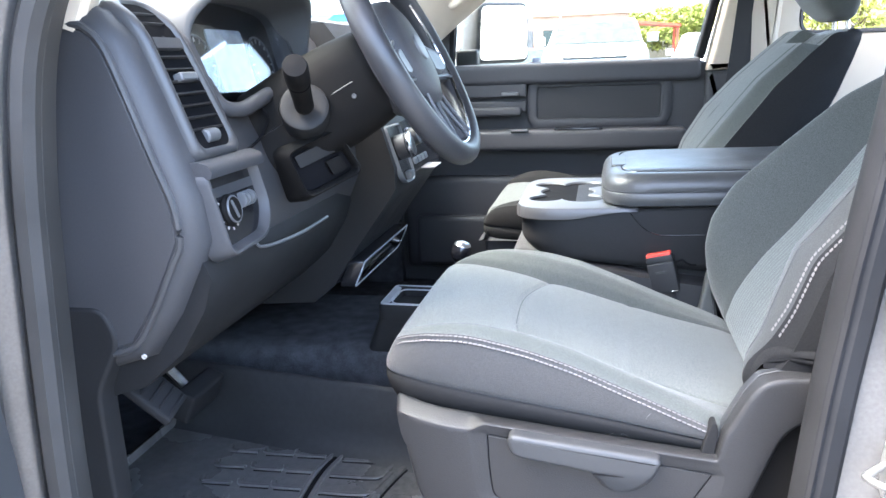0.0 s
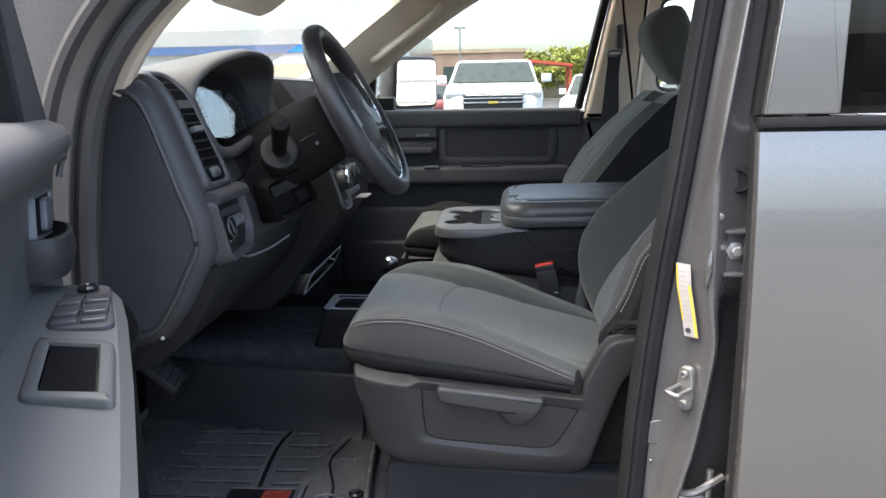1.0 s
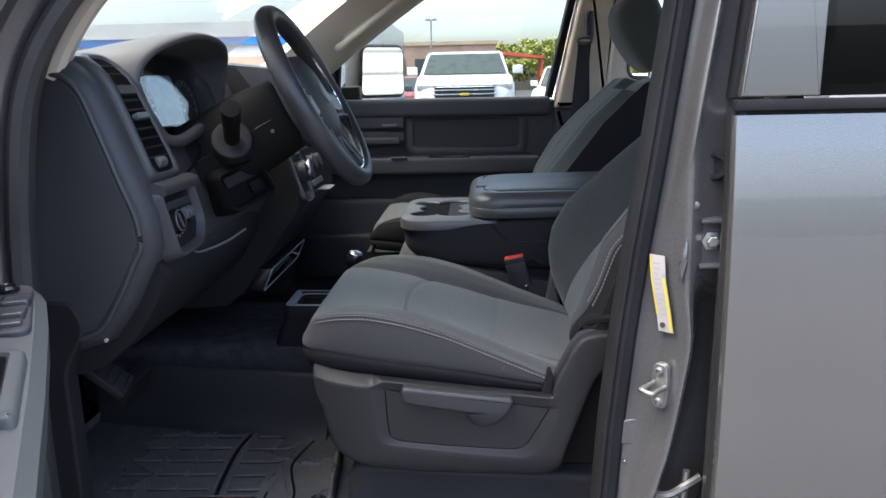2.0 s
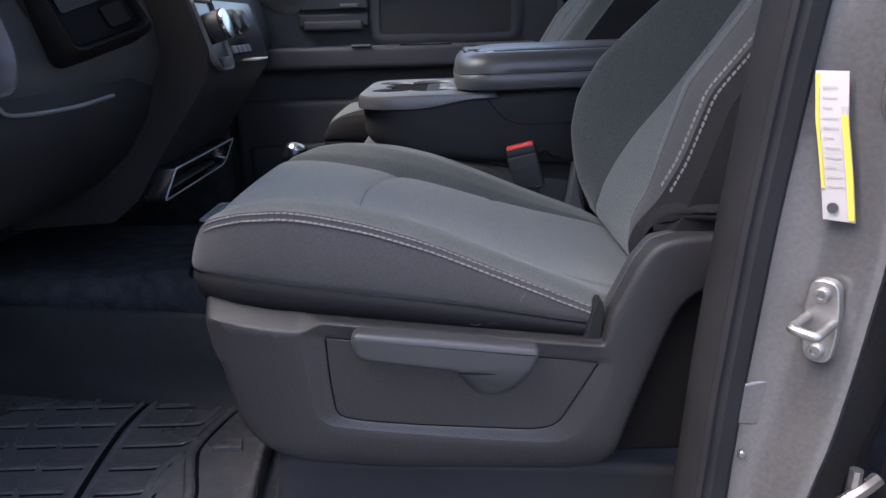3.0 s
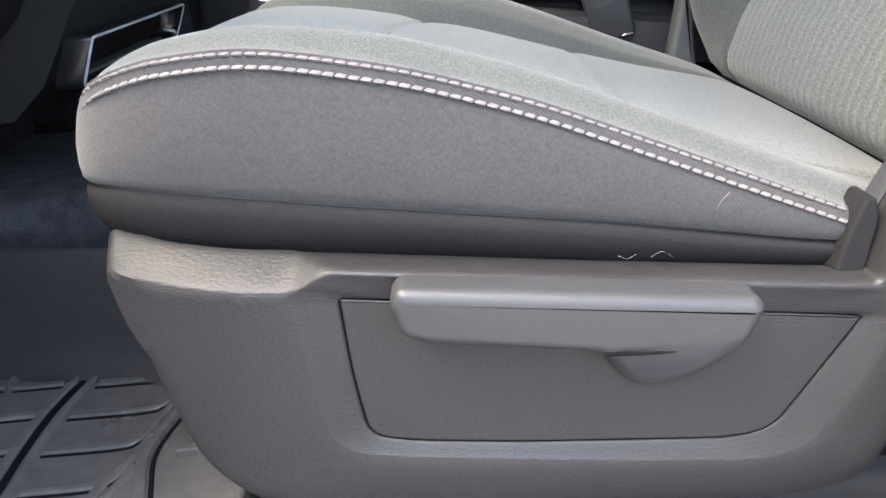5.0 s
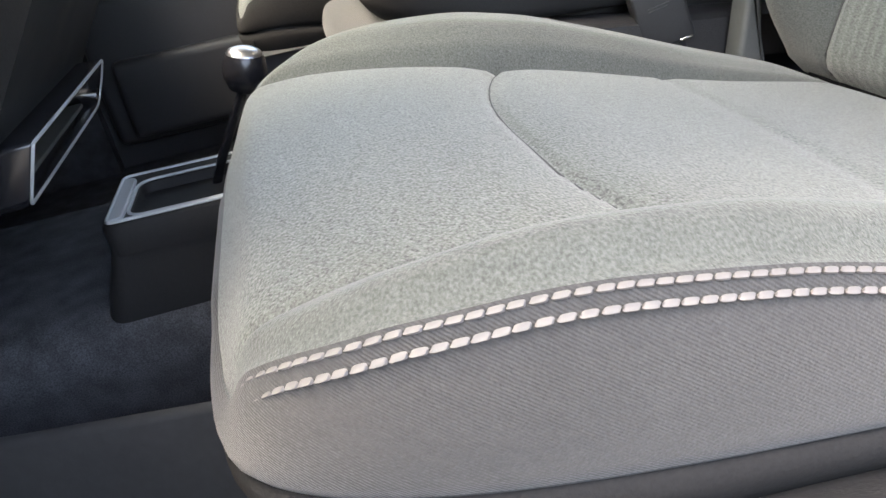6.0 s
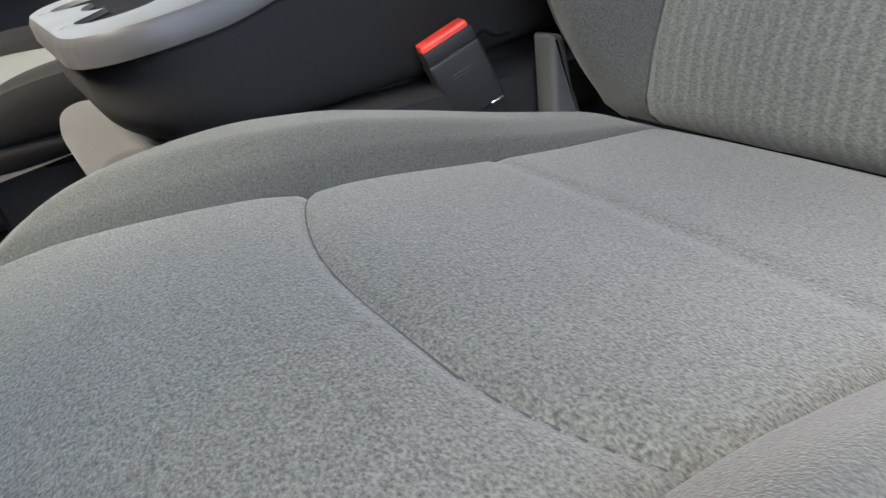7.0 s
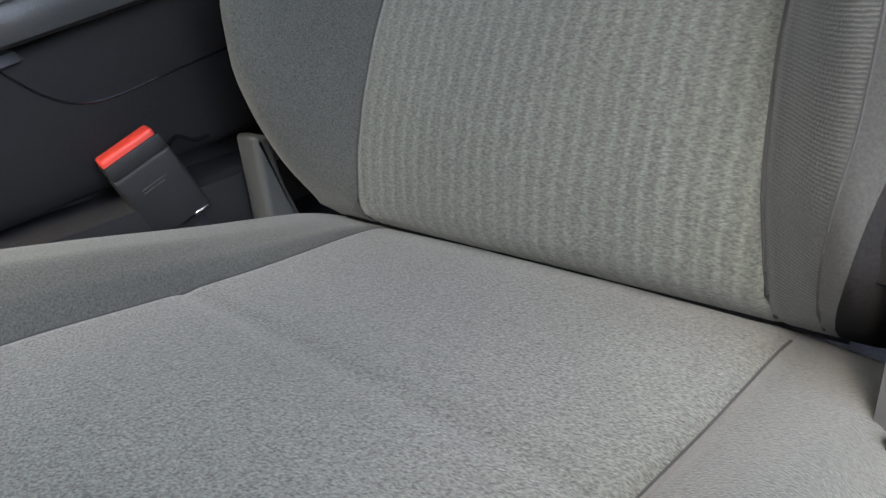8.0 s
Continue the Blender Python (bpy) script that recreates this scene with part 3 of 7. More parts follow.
    rings = []
    if not full:
        hb, up, fw = Vector((0.765, yc, 1.496)), Vector((0, 0, 1)), Vector((-1, 0, 0))
    for h, hw, front, rear in ((0.0, 0.075, 0.030, -0.014), (0.010, 0.100, 0.046, -0.024), (0.034, 0.118, 0.072, -0.031), (0.068, 0.128, 0.098, -0.035), (0.100, 0.134, 0.117, -0.036), (0.132, 0.137, 0.130, -0.033), (0.160, 0.137, 0.136, -0.025),
                               (0.185, 0.135, 0.136, -0.014), (0.208, 0.130, 0.128, -0.004), (0.228, 0.121, 0.112, 0.006), (0.243, 0.105, 0.090, 0.016), (0.250, 0.080, 0.066, 0.030)):
        ring = []
        for k in range(40):
            a = 2 * math.pi * k / 40
            cx, cy = math.cos(a), math.sin(a)
            cx, cy = math.copysign(abs(cx) ** 0.55, cx), math.copysign(abs(cy) ** 0.55, cy)
            ring.append(hb + up * (h + 0.030) + fw * ((front + rear) / 2 + cx * (front - rear) / 2) + Vector((0, cy * hw, 0)))
        rings.append(ring)
    part("headrest", loft(rings), SHADED_CLOTH, ob, "grey cloth head restraint", 180)
    for k in (-0.06, 0.06):
        part("headrest_post", tube([hb + Vector((0.01, k, -0.05)), hb + Vector((0.008, k, 0.03))], 0.006, 10), BRIGHT, ob, "chrome head restraint post")
    if not full:
        part("seat_base", box(-0.150, 0.42, Y(-0.250), Y(0.250), 0.74, 0.984, 0.02), DASH, ob, "grained plastic seat base")
        part("seat_riser", box(-0.09, 0.38, yc - 0.23, yc + 0.23, 0.69, 0.76, 0.015), DASH, ob)
    return ob


driver_seat = seat(1.212, 1, 33.64, "driver_seat", "dark grey cloth front seat with double pale stitching")
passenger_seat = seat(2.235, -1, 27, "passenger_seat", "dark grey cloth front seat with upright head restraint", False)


# plastic shield round the foot of the driver seat
def resample(poly, centre, n):
    """The points where rays from the centre cross a polygon."""
    out = []
    k = len(poly)
    for i in range(n):
        a = 2 * math.pi * i / n
        d = Vector((math.cos(a), math.sin(a)))
        best = 0
        for j in range(k):
            p, q = Vector(poly[j]) - centre, Vector(poly[(j + 1) % k]) - centre
            e = q - p
            den = d.x * e.y - d.y * e.x
            if abs(den) > 1e-9:
                t, u = (p.x * e.y - p.y * e.x) / den, (p.x * d.y - p.y * d.x) / den
                if t > 0 and -1e-6 <= u <= 1 + 1e-6:
                    best = max(best, t)
        out.append(centre + d * best)
    return out


FOOT_LINE = round_poly([(-0.125, 0.985), (-0.064, 0.9745), (0.037, 0.965), (0.300, 0.936), (0.345, 0.928), (0.360, 0.91), (0.330, 0.83), (0.28, 0.786), (-0.028, 0.802), (-0.07, 0.824), (-0.093, 0.86), (-0.120, 0.955)], 0.02)
SHIELD = round_poly([(-0.1375, 0.9925), (-0.100, 0.9865), (-0.060, 0.9820), (0.0037, 0.9765), (0.166, 0.9575), (0.2885, 0.9445), (0.309, 0.9425), (0.316, 0.975), (0.330, 1.004), (0.343, 1.031), (0.361, 1.0545), (0.386, 1.0605), (0.44, 1.062), (0.56, 1.063),
                     (0.56, 1.0025), (0.458, 1.0025), (0.411, 1.0), (0.388, 0.9774), (0.364, 0.9105), (0.3386, 0.8382), (0.327, 0.795), (0.288, 0.780), (0.068, 0.7886), (-0.028, 0.7998), (-0.074, 0.8185), (-0.101, 0.8466), (-0.116, 0.9085), (-0.131, 0.955)],
                    [0.010, 0.01, 0.01, 0.004, 0.01, 0.01, 0.004, 0.01, 0.01, 0.01, 0.02, 0.02, 0.01, 0.01, 0.004, 0.03, 0.02, 0.02, 0.03, 0.03, 0.02, 0.02, 0.02, 0.03, 0.03, 0.03, 0.03, 0.02])
CREASE = round_poly([(-0.0235, 0.9615), (0.0030, 0.9735), (0.166, 0.9535), (0.2885, 0.9405), (0.3130, 0.9375), (0.322, 0.915), (0.314, 0.885), (0.298, 0.853), (0.284, 0.832), (0.262, 0.8222), (0.176, 0.8288), (0.1025, 0.8372), (0.028, 0.8458), (0.001, 0.8510), (-0.0115, 0.8630), (-0.0172, 0.890), (-0.0212, 0.938)],
                    [0.004, 0.003, 0.01, 0.01, 0.004, 0.01, 0.01, 0.01, 0.012, 0.014, 0.02, 0.02, 0.02, 0.012, 0.012, 0.02, 0.01])
PANEL = round_poly([(0.0042, 0.957), (0.3063, 0.9198), (0.282, 0.8776), (0.2600, 0.8410), (0.2300, 0.8375), (0.103, 0.8463), (0.0360, 0.8535), (0.0110, 0.8600), (0.0058, 0.9058)], [0.003, 0.004, 0.02, 0.016, 0.02, 0.02, 0.016, 0.020, 0.02])
N_RING = 360


def dense(poly, step):
    """The outline with points no further apart than step."""
    out = []
    for p, q in zip(poly, [*poly[1:], poly[0]]):
        n = max(1, math.ceil((q - p).length / step))
        out += [p + (q - p) * (k / n) for k in range(n)]
    return out


o = dense(SHIELD, 0.006)


def lip_share(p):
    return ease(0.004, -0.026, p.x) * ease(0.90, 0.968, p.y)


def inset(poly, f):
    """The outline drawn in: a narrow edge, a crisp ledge over the panel, a broad sloping lip along the top of its front end."""
    out = []
    for p, q, near in zip(poly, shrink(poly, 0.007 * f), shrink(poly, 0.0024 * f)):
        ledge = ease(-0.03, 0.004, p.x) * ease(0.325, 0.312, p.x) * (p.y > 0.935)
        lip = lip_share(p)
        q = q * (1 - ledge) + near * ledge
        out.append(q * (1 - lip) + (p + Vector((0.006 * ease(-0.10, -0.137, p.x), -0.0150)) * f) * lip)
    return out


def edge_ring(f, y, y_lip):
    """One ring of the shield's edge: shallow where it forms the lip."""
    out = []
    for p, q in zip(o, inset(o, f)):
        lip = lip_share(p)
        arm = ease(0.945, 0.965, p.y) * (p.x > 0.30)
        y_arm = 0.9298 + (y - 0.9298) * (1 - 0.28 * arm)
        sunk = 0.006 * ease(0.945, 0.966, y) * (p.y > 0.93) * ease(0.306, 0.298, p.x)
        out.append((q.x, y_arm * (1 - lip) + y_lip * lip, q.y - sunk))
    return out


def bow(x, z):
    """How far the shield's face turns inwards: round its front end and towards its foot."""
    return 2.3 * max(0.0, -0.030 - x) ** 2 + 3.5 * max(0.0, 0.832 - z) ** 2 + 0.5 * max(0.0, x - 0.33) ** 2


ring_at = lambda poly, y: [(p.x, y, p.y) for p in poly]
bm = loft([ring_at(shrink(FOOT_LINE, g), y) for g, y in ((-0.008, 1.46), (-0.008, 1.02), (-0.006, 0.990), (0.0, 0.970))])
edge_rings = [edge_ring(f, y, yl) for f, y, yl in ((0.0, 0.968, 0.968), (0.0, 0.950, 0.959), (0.03, 0.938, 0.956), (0.13, 0.9345, 0.952), (0.40, 0.9318, 0.944), (0.72, 0.9303, 0.9355), (0.90, 0.9300, 0.9315), (1.0, 0.9298, 0.9298))]
loft(edge_rings, caps=False, bm=bm)
middle = Vector((0.14, 0.895))
c_ring, p_ring = resample(CREASE, middle, N_RING), resample(PANEL, middle, N_RING)
mix_ring = lambda f: [c * (1 - f) + q * f for c, q in zip(c_ring, p_ring)]
band_rings = [ring_at(mix_ring(f), y) for f, y in ((0.0, 0.9298), (0.05, 0.9300), (0.12, 0.9304), (0.5, 0.9321), (0.9, 0.9337), (0.98, 0.9342), (1.0, 0.9352))] + [ring_at(shrink(p_ring, 0.0015), 0.940)]
loft(band_rings, caps=False, bm=bm)
bm.faces.new([bm.verts.new(p) for p in band_rings[-1]])
face = bmesh.new()
edges = []
for ring in (edge_rings[-1], band_rings[0]):
    vs = [face.verts.new(p) for p in ring]
    edges += [face.edges.new((a, b)) for a, b in zip(vs, [*vs[1:], vs[0]])]
bmesh.ops.triangle_fill(face, use_beauty=True, edges=edges, normal=(0, -1, 0))
for _ in range(4):
    far = [e for e in face.edges if e.calc_length() > 0.014 and not e.is_boundary]
    bmesh.ops.subdivide_edges(face, edges=far, cuts=1)
    bmesh.ops.triangulate(face, faces=face.faces[:])
    bmesh.ops.beautify_fill(face, faces=face.faces[:], edges=[e for e in face.edges if not e.is_boundary])
add(bm, face)
bmesh.ops.remove_doubles(bm, verts=bm.verts[:], dist=0.00002)
for v in bm.verts:
    if v.co.y < 0.9685:
        v.co.y += bow(v.co.x, v.co.z)
shield = part("seat_base", bm, PLASTIC, driver_seat, "grained dark grey plastic seat base", 50)
part("side_panel", slab(shrink(PANEL, 0.0012), xz(), 0.950, 0.9342, 0.0012), PLASTIC, shield)
part("panel_gap", tube([(p.x, 0.9364, p.y) for p in PANEL], 0.0012, 6, closed=True), BLACK_AND_SHADE, shield)
HANDLE = round_poly([(0.0345, 0.962), (0.0405, 0.9705), (0.234, 0.9485), (0.239, 0.942), (0.2320, 0.925), (0.2220, 0.905), (0.2110, 0.8920), (0.192, 0.8850), (0.1735, 0.8865), (0.1620, 0.897), (0.1545, 0.912), (0.147, 0.9215), (0.052, 0.9355), (0.039, 0.941)],
                    [0.008, 0.008, 0.006, 0.007, 0.012, 0.012, 0.012, 0.012, 0.012, 0.012, 0.008, 0.004, 0.010, 0.010])
reach = lambda a, b, d: Vector((a, d + (0.938 - d) * 0.62 * ease(0.926, 0.886, b) * ease(0.140, 0.156, a), b))
handle_bar = part("lever", slab(HANDLE, reach, 0.940, 0.909, 0.0075, 5), LEVER_GREY, shield, "long horizontal adjusting lever with a rounded hub")
part("lever_groove", tube([reach(x, z, 0.9086) for x, z in ((0.150, 0.9225), (0.165, 0.9215), (0.180, 0.9205), (0.190, 0.9200))], [0.0012, 0.0012, 0.0009, 0.0003], 6), BLACK_AND_SHADE, handle_bar)
# Rear cover is black so that its colour carries the shade behind the arm.
part("rear_cover", slab(round_poly([(0.30, 0.80), (0.62, 0.80), (0.62, 1.04), (0.44, 1.035), (0.405, 1.02), (0.375, 0.965), (0.34, 0.90)], 0.01), xz(), 0.958, 0.949, 0.003, 3), SHROUD, driver_seat, "recessed rear cover, black for the shade behind the arm", 50)
TUCK = round_poly([(x + 0.009, z - 0.014) for x, z in ((0.344, 1.041), (0.346, 1.064), (0.352, 1.080), (0.360, 1.092), (0.371, 1.100), (0.388, 1.105), (0.423, 1.107), (0.56, 1.108), (0.56, 1.086), (0.424, 1.089), (0.395, 1.088), (0.377, 1.083), (0.364, 1.074), (0.355, 1.062), (0.349, 1.040))], 0.006)
# Black slab stands in for the shade in the gap below the bolster.
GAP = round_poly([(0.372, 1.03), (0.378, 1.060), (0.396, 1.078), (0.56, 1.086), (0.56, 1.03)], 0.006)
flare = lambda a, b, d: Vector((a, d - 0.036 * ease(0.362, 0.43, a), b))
part("gap_shade", slab(dense(GAP, 0.01), flare, 1.010, 0.992, 0.002), BLACK_AND_SHADE, driver_seat, "black slab for the shade in the gap under the bolster", 50)
part("side_seam", tube(smooth_line([(0.430, 0.9435, 1.094), (0.438, 0.9436, 1.120), (0.450, 0.9438, 1.155), (0.472, 0.9440, 1.210), (0.502, 0.9440, 1.275)]), 0.0011, 6), DARK_THREAD, driver_seat)
part("lower_trim", slab(dense(TUCK, 0.008), flare, 1.006, 0.974, 0.007, 5), DARK_TWILL, driver_seat, "folded cloth tuck under the bolster", 60)
TAB = round_poly([(0.2905, 0.936), (0.2935, 0.955), (0.2985, 0.974), (0.3035, 0.9875), (0.3090, 0.9875), (0.3125, 0.974), (0.3105, 0.955), (0.3085, 0.937)], 0.0025)
part("end_tab", slab(TAB, xz(), 0.966, 0.9455, 0.0022), DARK_TWILL, driver_seat, "curled end of the dark cloth band")
ARM_EDGE = round_poly([(0.307, 0.950), (0.316, 0.975), (0.330, 1.004), (0.343, 1.031), (0.361, 1.0545), (0.386, 1.0605), (0.44, 1.062), (0.56, 1.063), (0.56, 1.045), (0.44, 1.044), (0.392, 1.041), (0.372, 1.031), (0.360, 1.010), (0.347, 0.983), (0.334, 0.950)], 0.006)
# Lever grey is lighter than the arm: the lit facet is in the colour.
part("arm_inner_edge", slab(ARM_EDGE, xz(), 0.975, 0.9602, 0.0016, 4), LEVER_GREY, driver_seat, "smooth grey inner half of the arm", 50)
part("arm_joint", slab(shrink(ARM_EDGE, 0.0016), xz(), 0.962, 0.954), BLACK_AND_SHADE, driver_seat)
# loose lint on the cushion
for k, pts in enumerate((((0.219, 0.9435, 0.989), (0.220, 0.9415, 0.994), (0.225, 0.9425, 0.999)), ((0.184, 0.9465, 0.961), (0.190, 0.945, 0.965), (0.197, 0.9465, 0.960)), ((0.165, 0.9465, 0.964), (0.170, 0.945, 0.962), (0.176, 0.9465, 0.964)))):
    lone("lint_thread", tube(smooth_line(pts, 5), 0.00022 if k == 0 else 0.00012, 5), THREAD, "tiny white thread of lint on the dark cloth", "lint", "lint threads")
# riser under the seat
RISER = round_poly([(-0.085, 0.69), (-0.070, 0.792), (0.30, 0.775), (0.44, 0.765), (0.45, 0.69)], [0.004, 0.02, 0.02, 0.02, 0.004])
riser = thing("seat_riser", (0.18, 1.2, 0.69), "low black plastic box bolted to the floor under the seat", "seat riser")
part("riser_box", slab(RISER, xz(), 1.46, 0.965, 0.015, 4), GLOSSY_RISER, riser)
part("riser_lip", box(-0.075, 0.44, 0.955, 0.985, 0.69, 0.698, 0.003, 2), GLOSSY_RISER, riser)


# buckle between seat and console
buckle = thing("seat_belt_buckle", (0.27, 1.50, 0.99), "black seat belt buckle with red release button beside the cushion", "seat belt buckle")
bm_pose = Matrix.Translation((0.2715, 1.5112, 1.0705)) @ Matrix.Rotation(radians(-12), 4, "Z") @ Matrix.Rotation(radians(-14), 4, "Y")
part("buckle_body", box(-0.0265, 0.0275, -0.0125, 0.0125, -0.080, -0.016, 0.004, 3, bm_pose), BUCKLE_BLACK, buckle)
part("buckle_cap", box(-0.0255, 0.0265, -0.0118, 0.0118, -0.0165, -0.003, 0.0025, 2, bm_pose), BUCKLE_BLACK, buckle, "narrower cap round the button")
part("release_button", box(-0.0245, 0.0245, -0.0095, 0.0085, -0.012, 0.003, 0.003, 3, bm_pose), RED, buckle, "red release button")
part("buckle_slot", box(-0.022, 0.022, 0.0088, 0.0105, -0.012, -0.0012, 0.0005, 1, bm_pose), GLOSSY, buckle)
part("buckle_strap", box(-0.018, 0.018, -0.004, 0.004, -0.20, -0.078, 0.001, 1, bm_pose), BELT, buckle)
for z, x0, x1 in ((-0.034, -0.012, 0.012), (-0.037, -0.012, 0.008)):
    part("embossed_bar", box(x0, x1, -0.0130, -0.012, z - 0.0009, z, 0.0003, 1, bm_pose), DASH, buckle)
part("rivet", box(0.010, 0.024, -0.0140, -0.012, -0.0795, -0.0765, 0.0008, 1, bm_pose), BRIGHT, buckle, "small bright metal tongue edge")
HINGE = round_poly([(0.362, 1.044), (0.378, 1.038), (0.378, 0.990), (0.386, 0.945), (0.346, 0.945), (0.353, 0.985)], [0.006, 0.006, 0.01, 0.01, 0.01, 0.01])
lone("seat_hinge_bracket", slab(HINGE, xz(), 1.496, 1.470, 0.006, 4), ARM_GREY, "grey plastic bracket cover at the foot of the backrest", "seat bracket")
lone("wire_loom", tube(smooth_line([(0.290, 1.515, 1.060), (0.305, 1.518, 1.052), (0.318, 1.515, 1.058), (0.330, 1.512, 1.050), (0.345, 1.512, 1.048)], 5), 0.0017, 7), BLACK_AND_SHADE, "thin black cable looping behind the buckle", "cable")


# ---- centre console ----
console = thing("center_console", (0.2, 1.72, 0.69), "fold-down centre armrest with cup holders and padded lid between the seats", "console")
SIDE = round_poly([(-0.014, 1.150), (0.24, 1.165), (0.56, 1.19), (0.56, 1.02), (0.25, 1.036), (0.022, 1.052), (-0.013, 1.084)], [0.006, 0.02, 0.01, 0.02, 0.05, 0.03, 0.02])
W0, W1 = 1.525, 1.915
rings = []
side_mid = Vector((0.27, 1.105))
ends = [(0.0, 0.020), (0.002, 0.0095), (0.006, 0.004), (0.012, 0.001), (0.020, 0.0), (0.032, 0.0), (0.050, 0.0), (0.070, 0.0), (0.088, 0.0)]


def body_ring(y, e, d):
    back = 0.088 - math.sqrt(max(0.088 ** 2 - (0.088 - e) ** 2, 0))
    return [((p.x - side_mid.x) * (1 - d * 1.6) + side_mid.x + back * ease(0.16, 0.0, p.x) * 0.92, y, (p.y - side_mid.y) * (1 - d * 12) + side_mid.y) for p in SIDE]


rings = [body_ring(W0 + e, e, d) for e, d in ends] + [body_ring(W1 - e, e, d) for e, d in ends[::-1]]
part("body", loft(rings), CONSOLE_BLACK, console, "dark cloth-grained console body", 45)
# cup plate with four-lobed opening
PLATE_OUT = round_poly([(-0.022, W0 - 0.007), (0.235, W0 - 0.007), (0.235, W1 + 0.007), (-0.022, W1 + 0.007)], [0.085, 0.01, 0.01, 0.085], 10)
cup_c = Vector((0.082, 1.72))
lobes = []
for k in range(N_RING):
    a = 2 * math.pi * k / N_RING
    d = Vector((math.cos(a), math.sin(a)))
    best = 0.0
    for cx, cy, rr in ((0.036, 0.088, 0.045), (0.036, -0.088, 0.045), (-0.044, 0.088, 0.037), (-0.044, -0.088, 0.037), (0.0, 0.0, 0.062)):
        c = Vector((cx, cy))
        along = c.dot(d)
        off = rr * rr - (c.length_squared - along * along)
        if off > 0:
            best = max(best, along + math.sqrt(off))
    lobes.append(cup_c + d * best)
tilt = lambda p, z: (p.x, p.y, z - 0.016 + 0.004 * p.x)
po = resample(PLATE_OUT, cup_c, N_RING)
rings = [[tilt(p, 1.154 + 0.016 * ease(0.08, 0.21, p.x)) for p in po], [tilt(p, 1.170) for p in po], [tilt(p, 1.177) for p in shrink(po, 0.004)], [tilt(p, 1.179) for p in shrink(po, 0.010)],
         [tilt(p, 1.179) for p in lobes], [tilt(p, 1.174) for p in shrink(lobes, 0.003)]]
part("cup_plate", loft(rings[2:], caps=False), PLATE, console, "silver grey plate round the cup holders", 50)
# The plate's side is a darker part, its shade put into the colour.
part("plate_band", loft(rings[:3], caps=False), SATIN_DARK, console, "satin edge of the cup plate, darkened for its shade", 50)
# The floor lies just under the plate; black carries the wells' shade.
part("cup_well", loft([[tilt(p, 1.175) for p in shrink(lobes, 0.0028)], [tilt(p, 1.1735) for p in shrink(lobes, 0.0040)], [tilt(p, 1.1725) for p in shrink(lobes, 0.012)], [tilt(cup_c, 1.1725)] * N_RING], caps=False), BLACK_AND_SHADE, console, "shallow cup wells, black for the shade of their depth", 50)
lidz = lambda p, z: (p.x, p.y, z - 0.034 + 0.006 * min(max((p.x - 0.16) / 0.25, 0), 1))
lid_ring = lambda d: round_poly([(0.158 + d, 1.500 + d), (0.60, 1.500 + d), (0.60, 1.940 - d), (0.158 + d, 1.940 - d)], [max(0.095 - 0.6 * d, 0.02), 0.01, 0.01, max(0.095 - 0.6 * d, 0.02)], 8)
rings = [[lidz(p, z) for p in lid_ring(d)] for z, d in ((1.198, 0.012), (1.202, 0.003), (1.212, 0.0), (1.224, 0.001), (1.2285, 0.004), (1.230, 0.003), (1.240, 0.004), (1.250, 0.008), (1.258, 0.015), (1.263, 0.025), (1.2645, 0.036), (1.2625, 0.041), (1.2665, 0.048), (1.269, 0.075))]
lid = part("lid", loft(rings), VINYL, console, "padded black vinyl lid", 40)
edge = lid_ring(0.0035)
part("lid_seam", tube([lidz(p, 1.2292) for p in edge], 0.0016, 6, closed=True), DARK_THREAD, lid)
part("lid_seam", tube([lidz(p, 1.2638) for p in lid_ring(0.041)], 0.0016, 6, closed=True), GLOSSY, lid)
LATCH = round_poly([(0.178, 1.64), (0.212, 1.64), (0.212, 1.80), (0.178, 1.80)], 0.014)
part("lid_latch", slab(LATCH, lambda a, b, d: Vector((a, b, d)), 1.226, 1.2345, 0.004), VINYL, lid)
part("side_seam", tube(smooth_line([(0.215, W0 - 0.0006, 1.152), (0.234, W0 - 0.0008, 1.128), (0.256, W0 - 0.0008, 1.112), (0.285, W0 - 0.0008, 1.106), (0.335, W0 - 0.0008, 1.107), (0.40, W0 - 0.0008, 1.108)], 5), 0.0011, 6), GLOSSY, console)
foot = thing("console_foot", (0.27, 1.72, 0.69), "grey and black plastic base under the centre armrest", "console base")
part("foot_body", box(0.03, 0.54, 1.555, 1.885, 0.70, 1.05, 0.02), CONSOLE_BLACK, foot)
part("foot_ledge", loft([[(x, 1.512, z), (x, 1.502, z - 0.006), (x, 1.500, z - 0.05), (x, 1.56, z - 0.06), (x, 1.56, z)] for x, z in ((0.02, 1.052), (0.12, 1.046), (0.26, 1.026), (0.42, 1.004), (0.50, 0.99))]), PLASTIC, foot, "grey plastic ledge")
centre_cushion = thing("centre_seat_cushion", (0.1, 1.75, 0.84), "light grey cloth centre seat cushion under the folded armrest", "seat cushion")
NOSE_LINE = round_poly([(-0.045, 1.022), (-0.034, 1.050), (-0.008, 1.055), (0.03, 1.042), (0.20, 1.03), (0.20, 0.95), (-0.015, 0.95), (-0.038, 0.980)], [0.02, 0.012, 0.02, 0.02, 0.005, 0.005, 0.02, 0.03])
part("cushion_pad", slab(NOSE_LINE, xz(), 1.90, 1.60, 0.02, 5), TWILL, centre_cushion, smooth=60)
part("cushion_base", box(-0.02, 0.20, 1.62, 1.88, 0.83, 0.96, 0.02, 3), CONSOLE_BLACK, centre_cushion, "black base under the cushion")


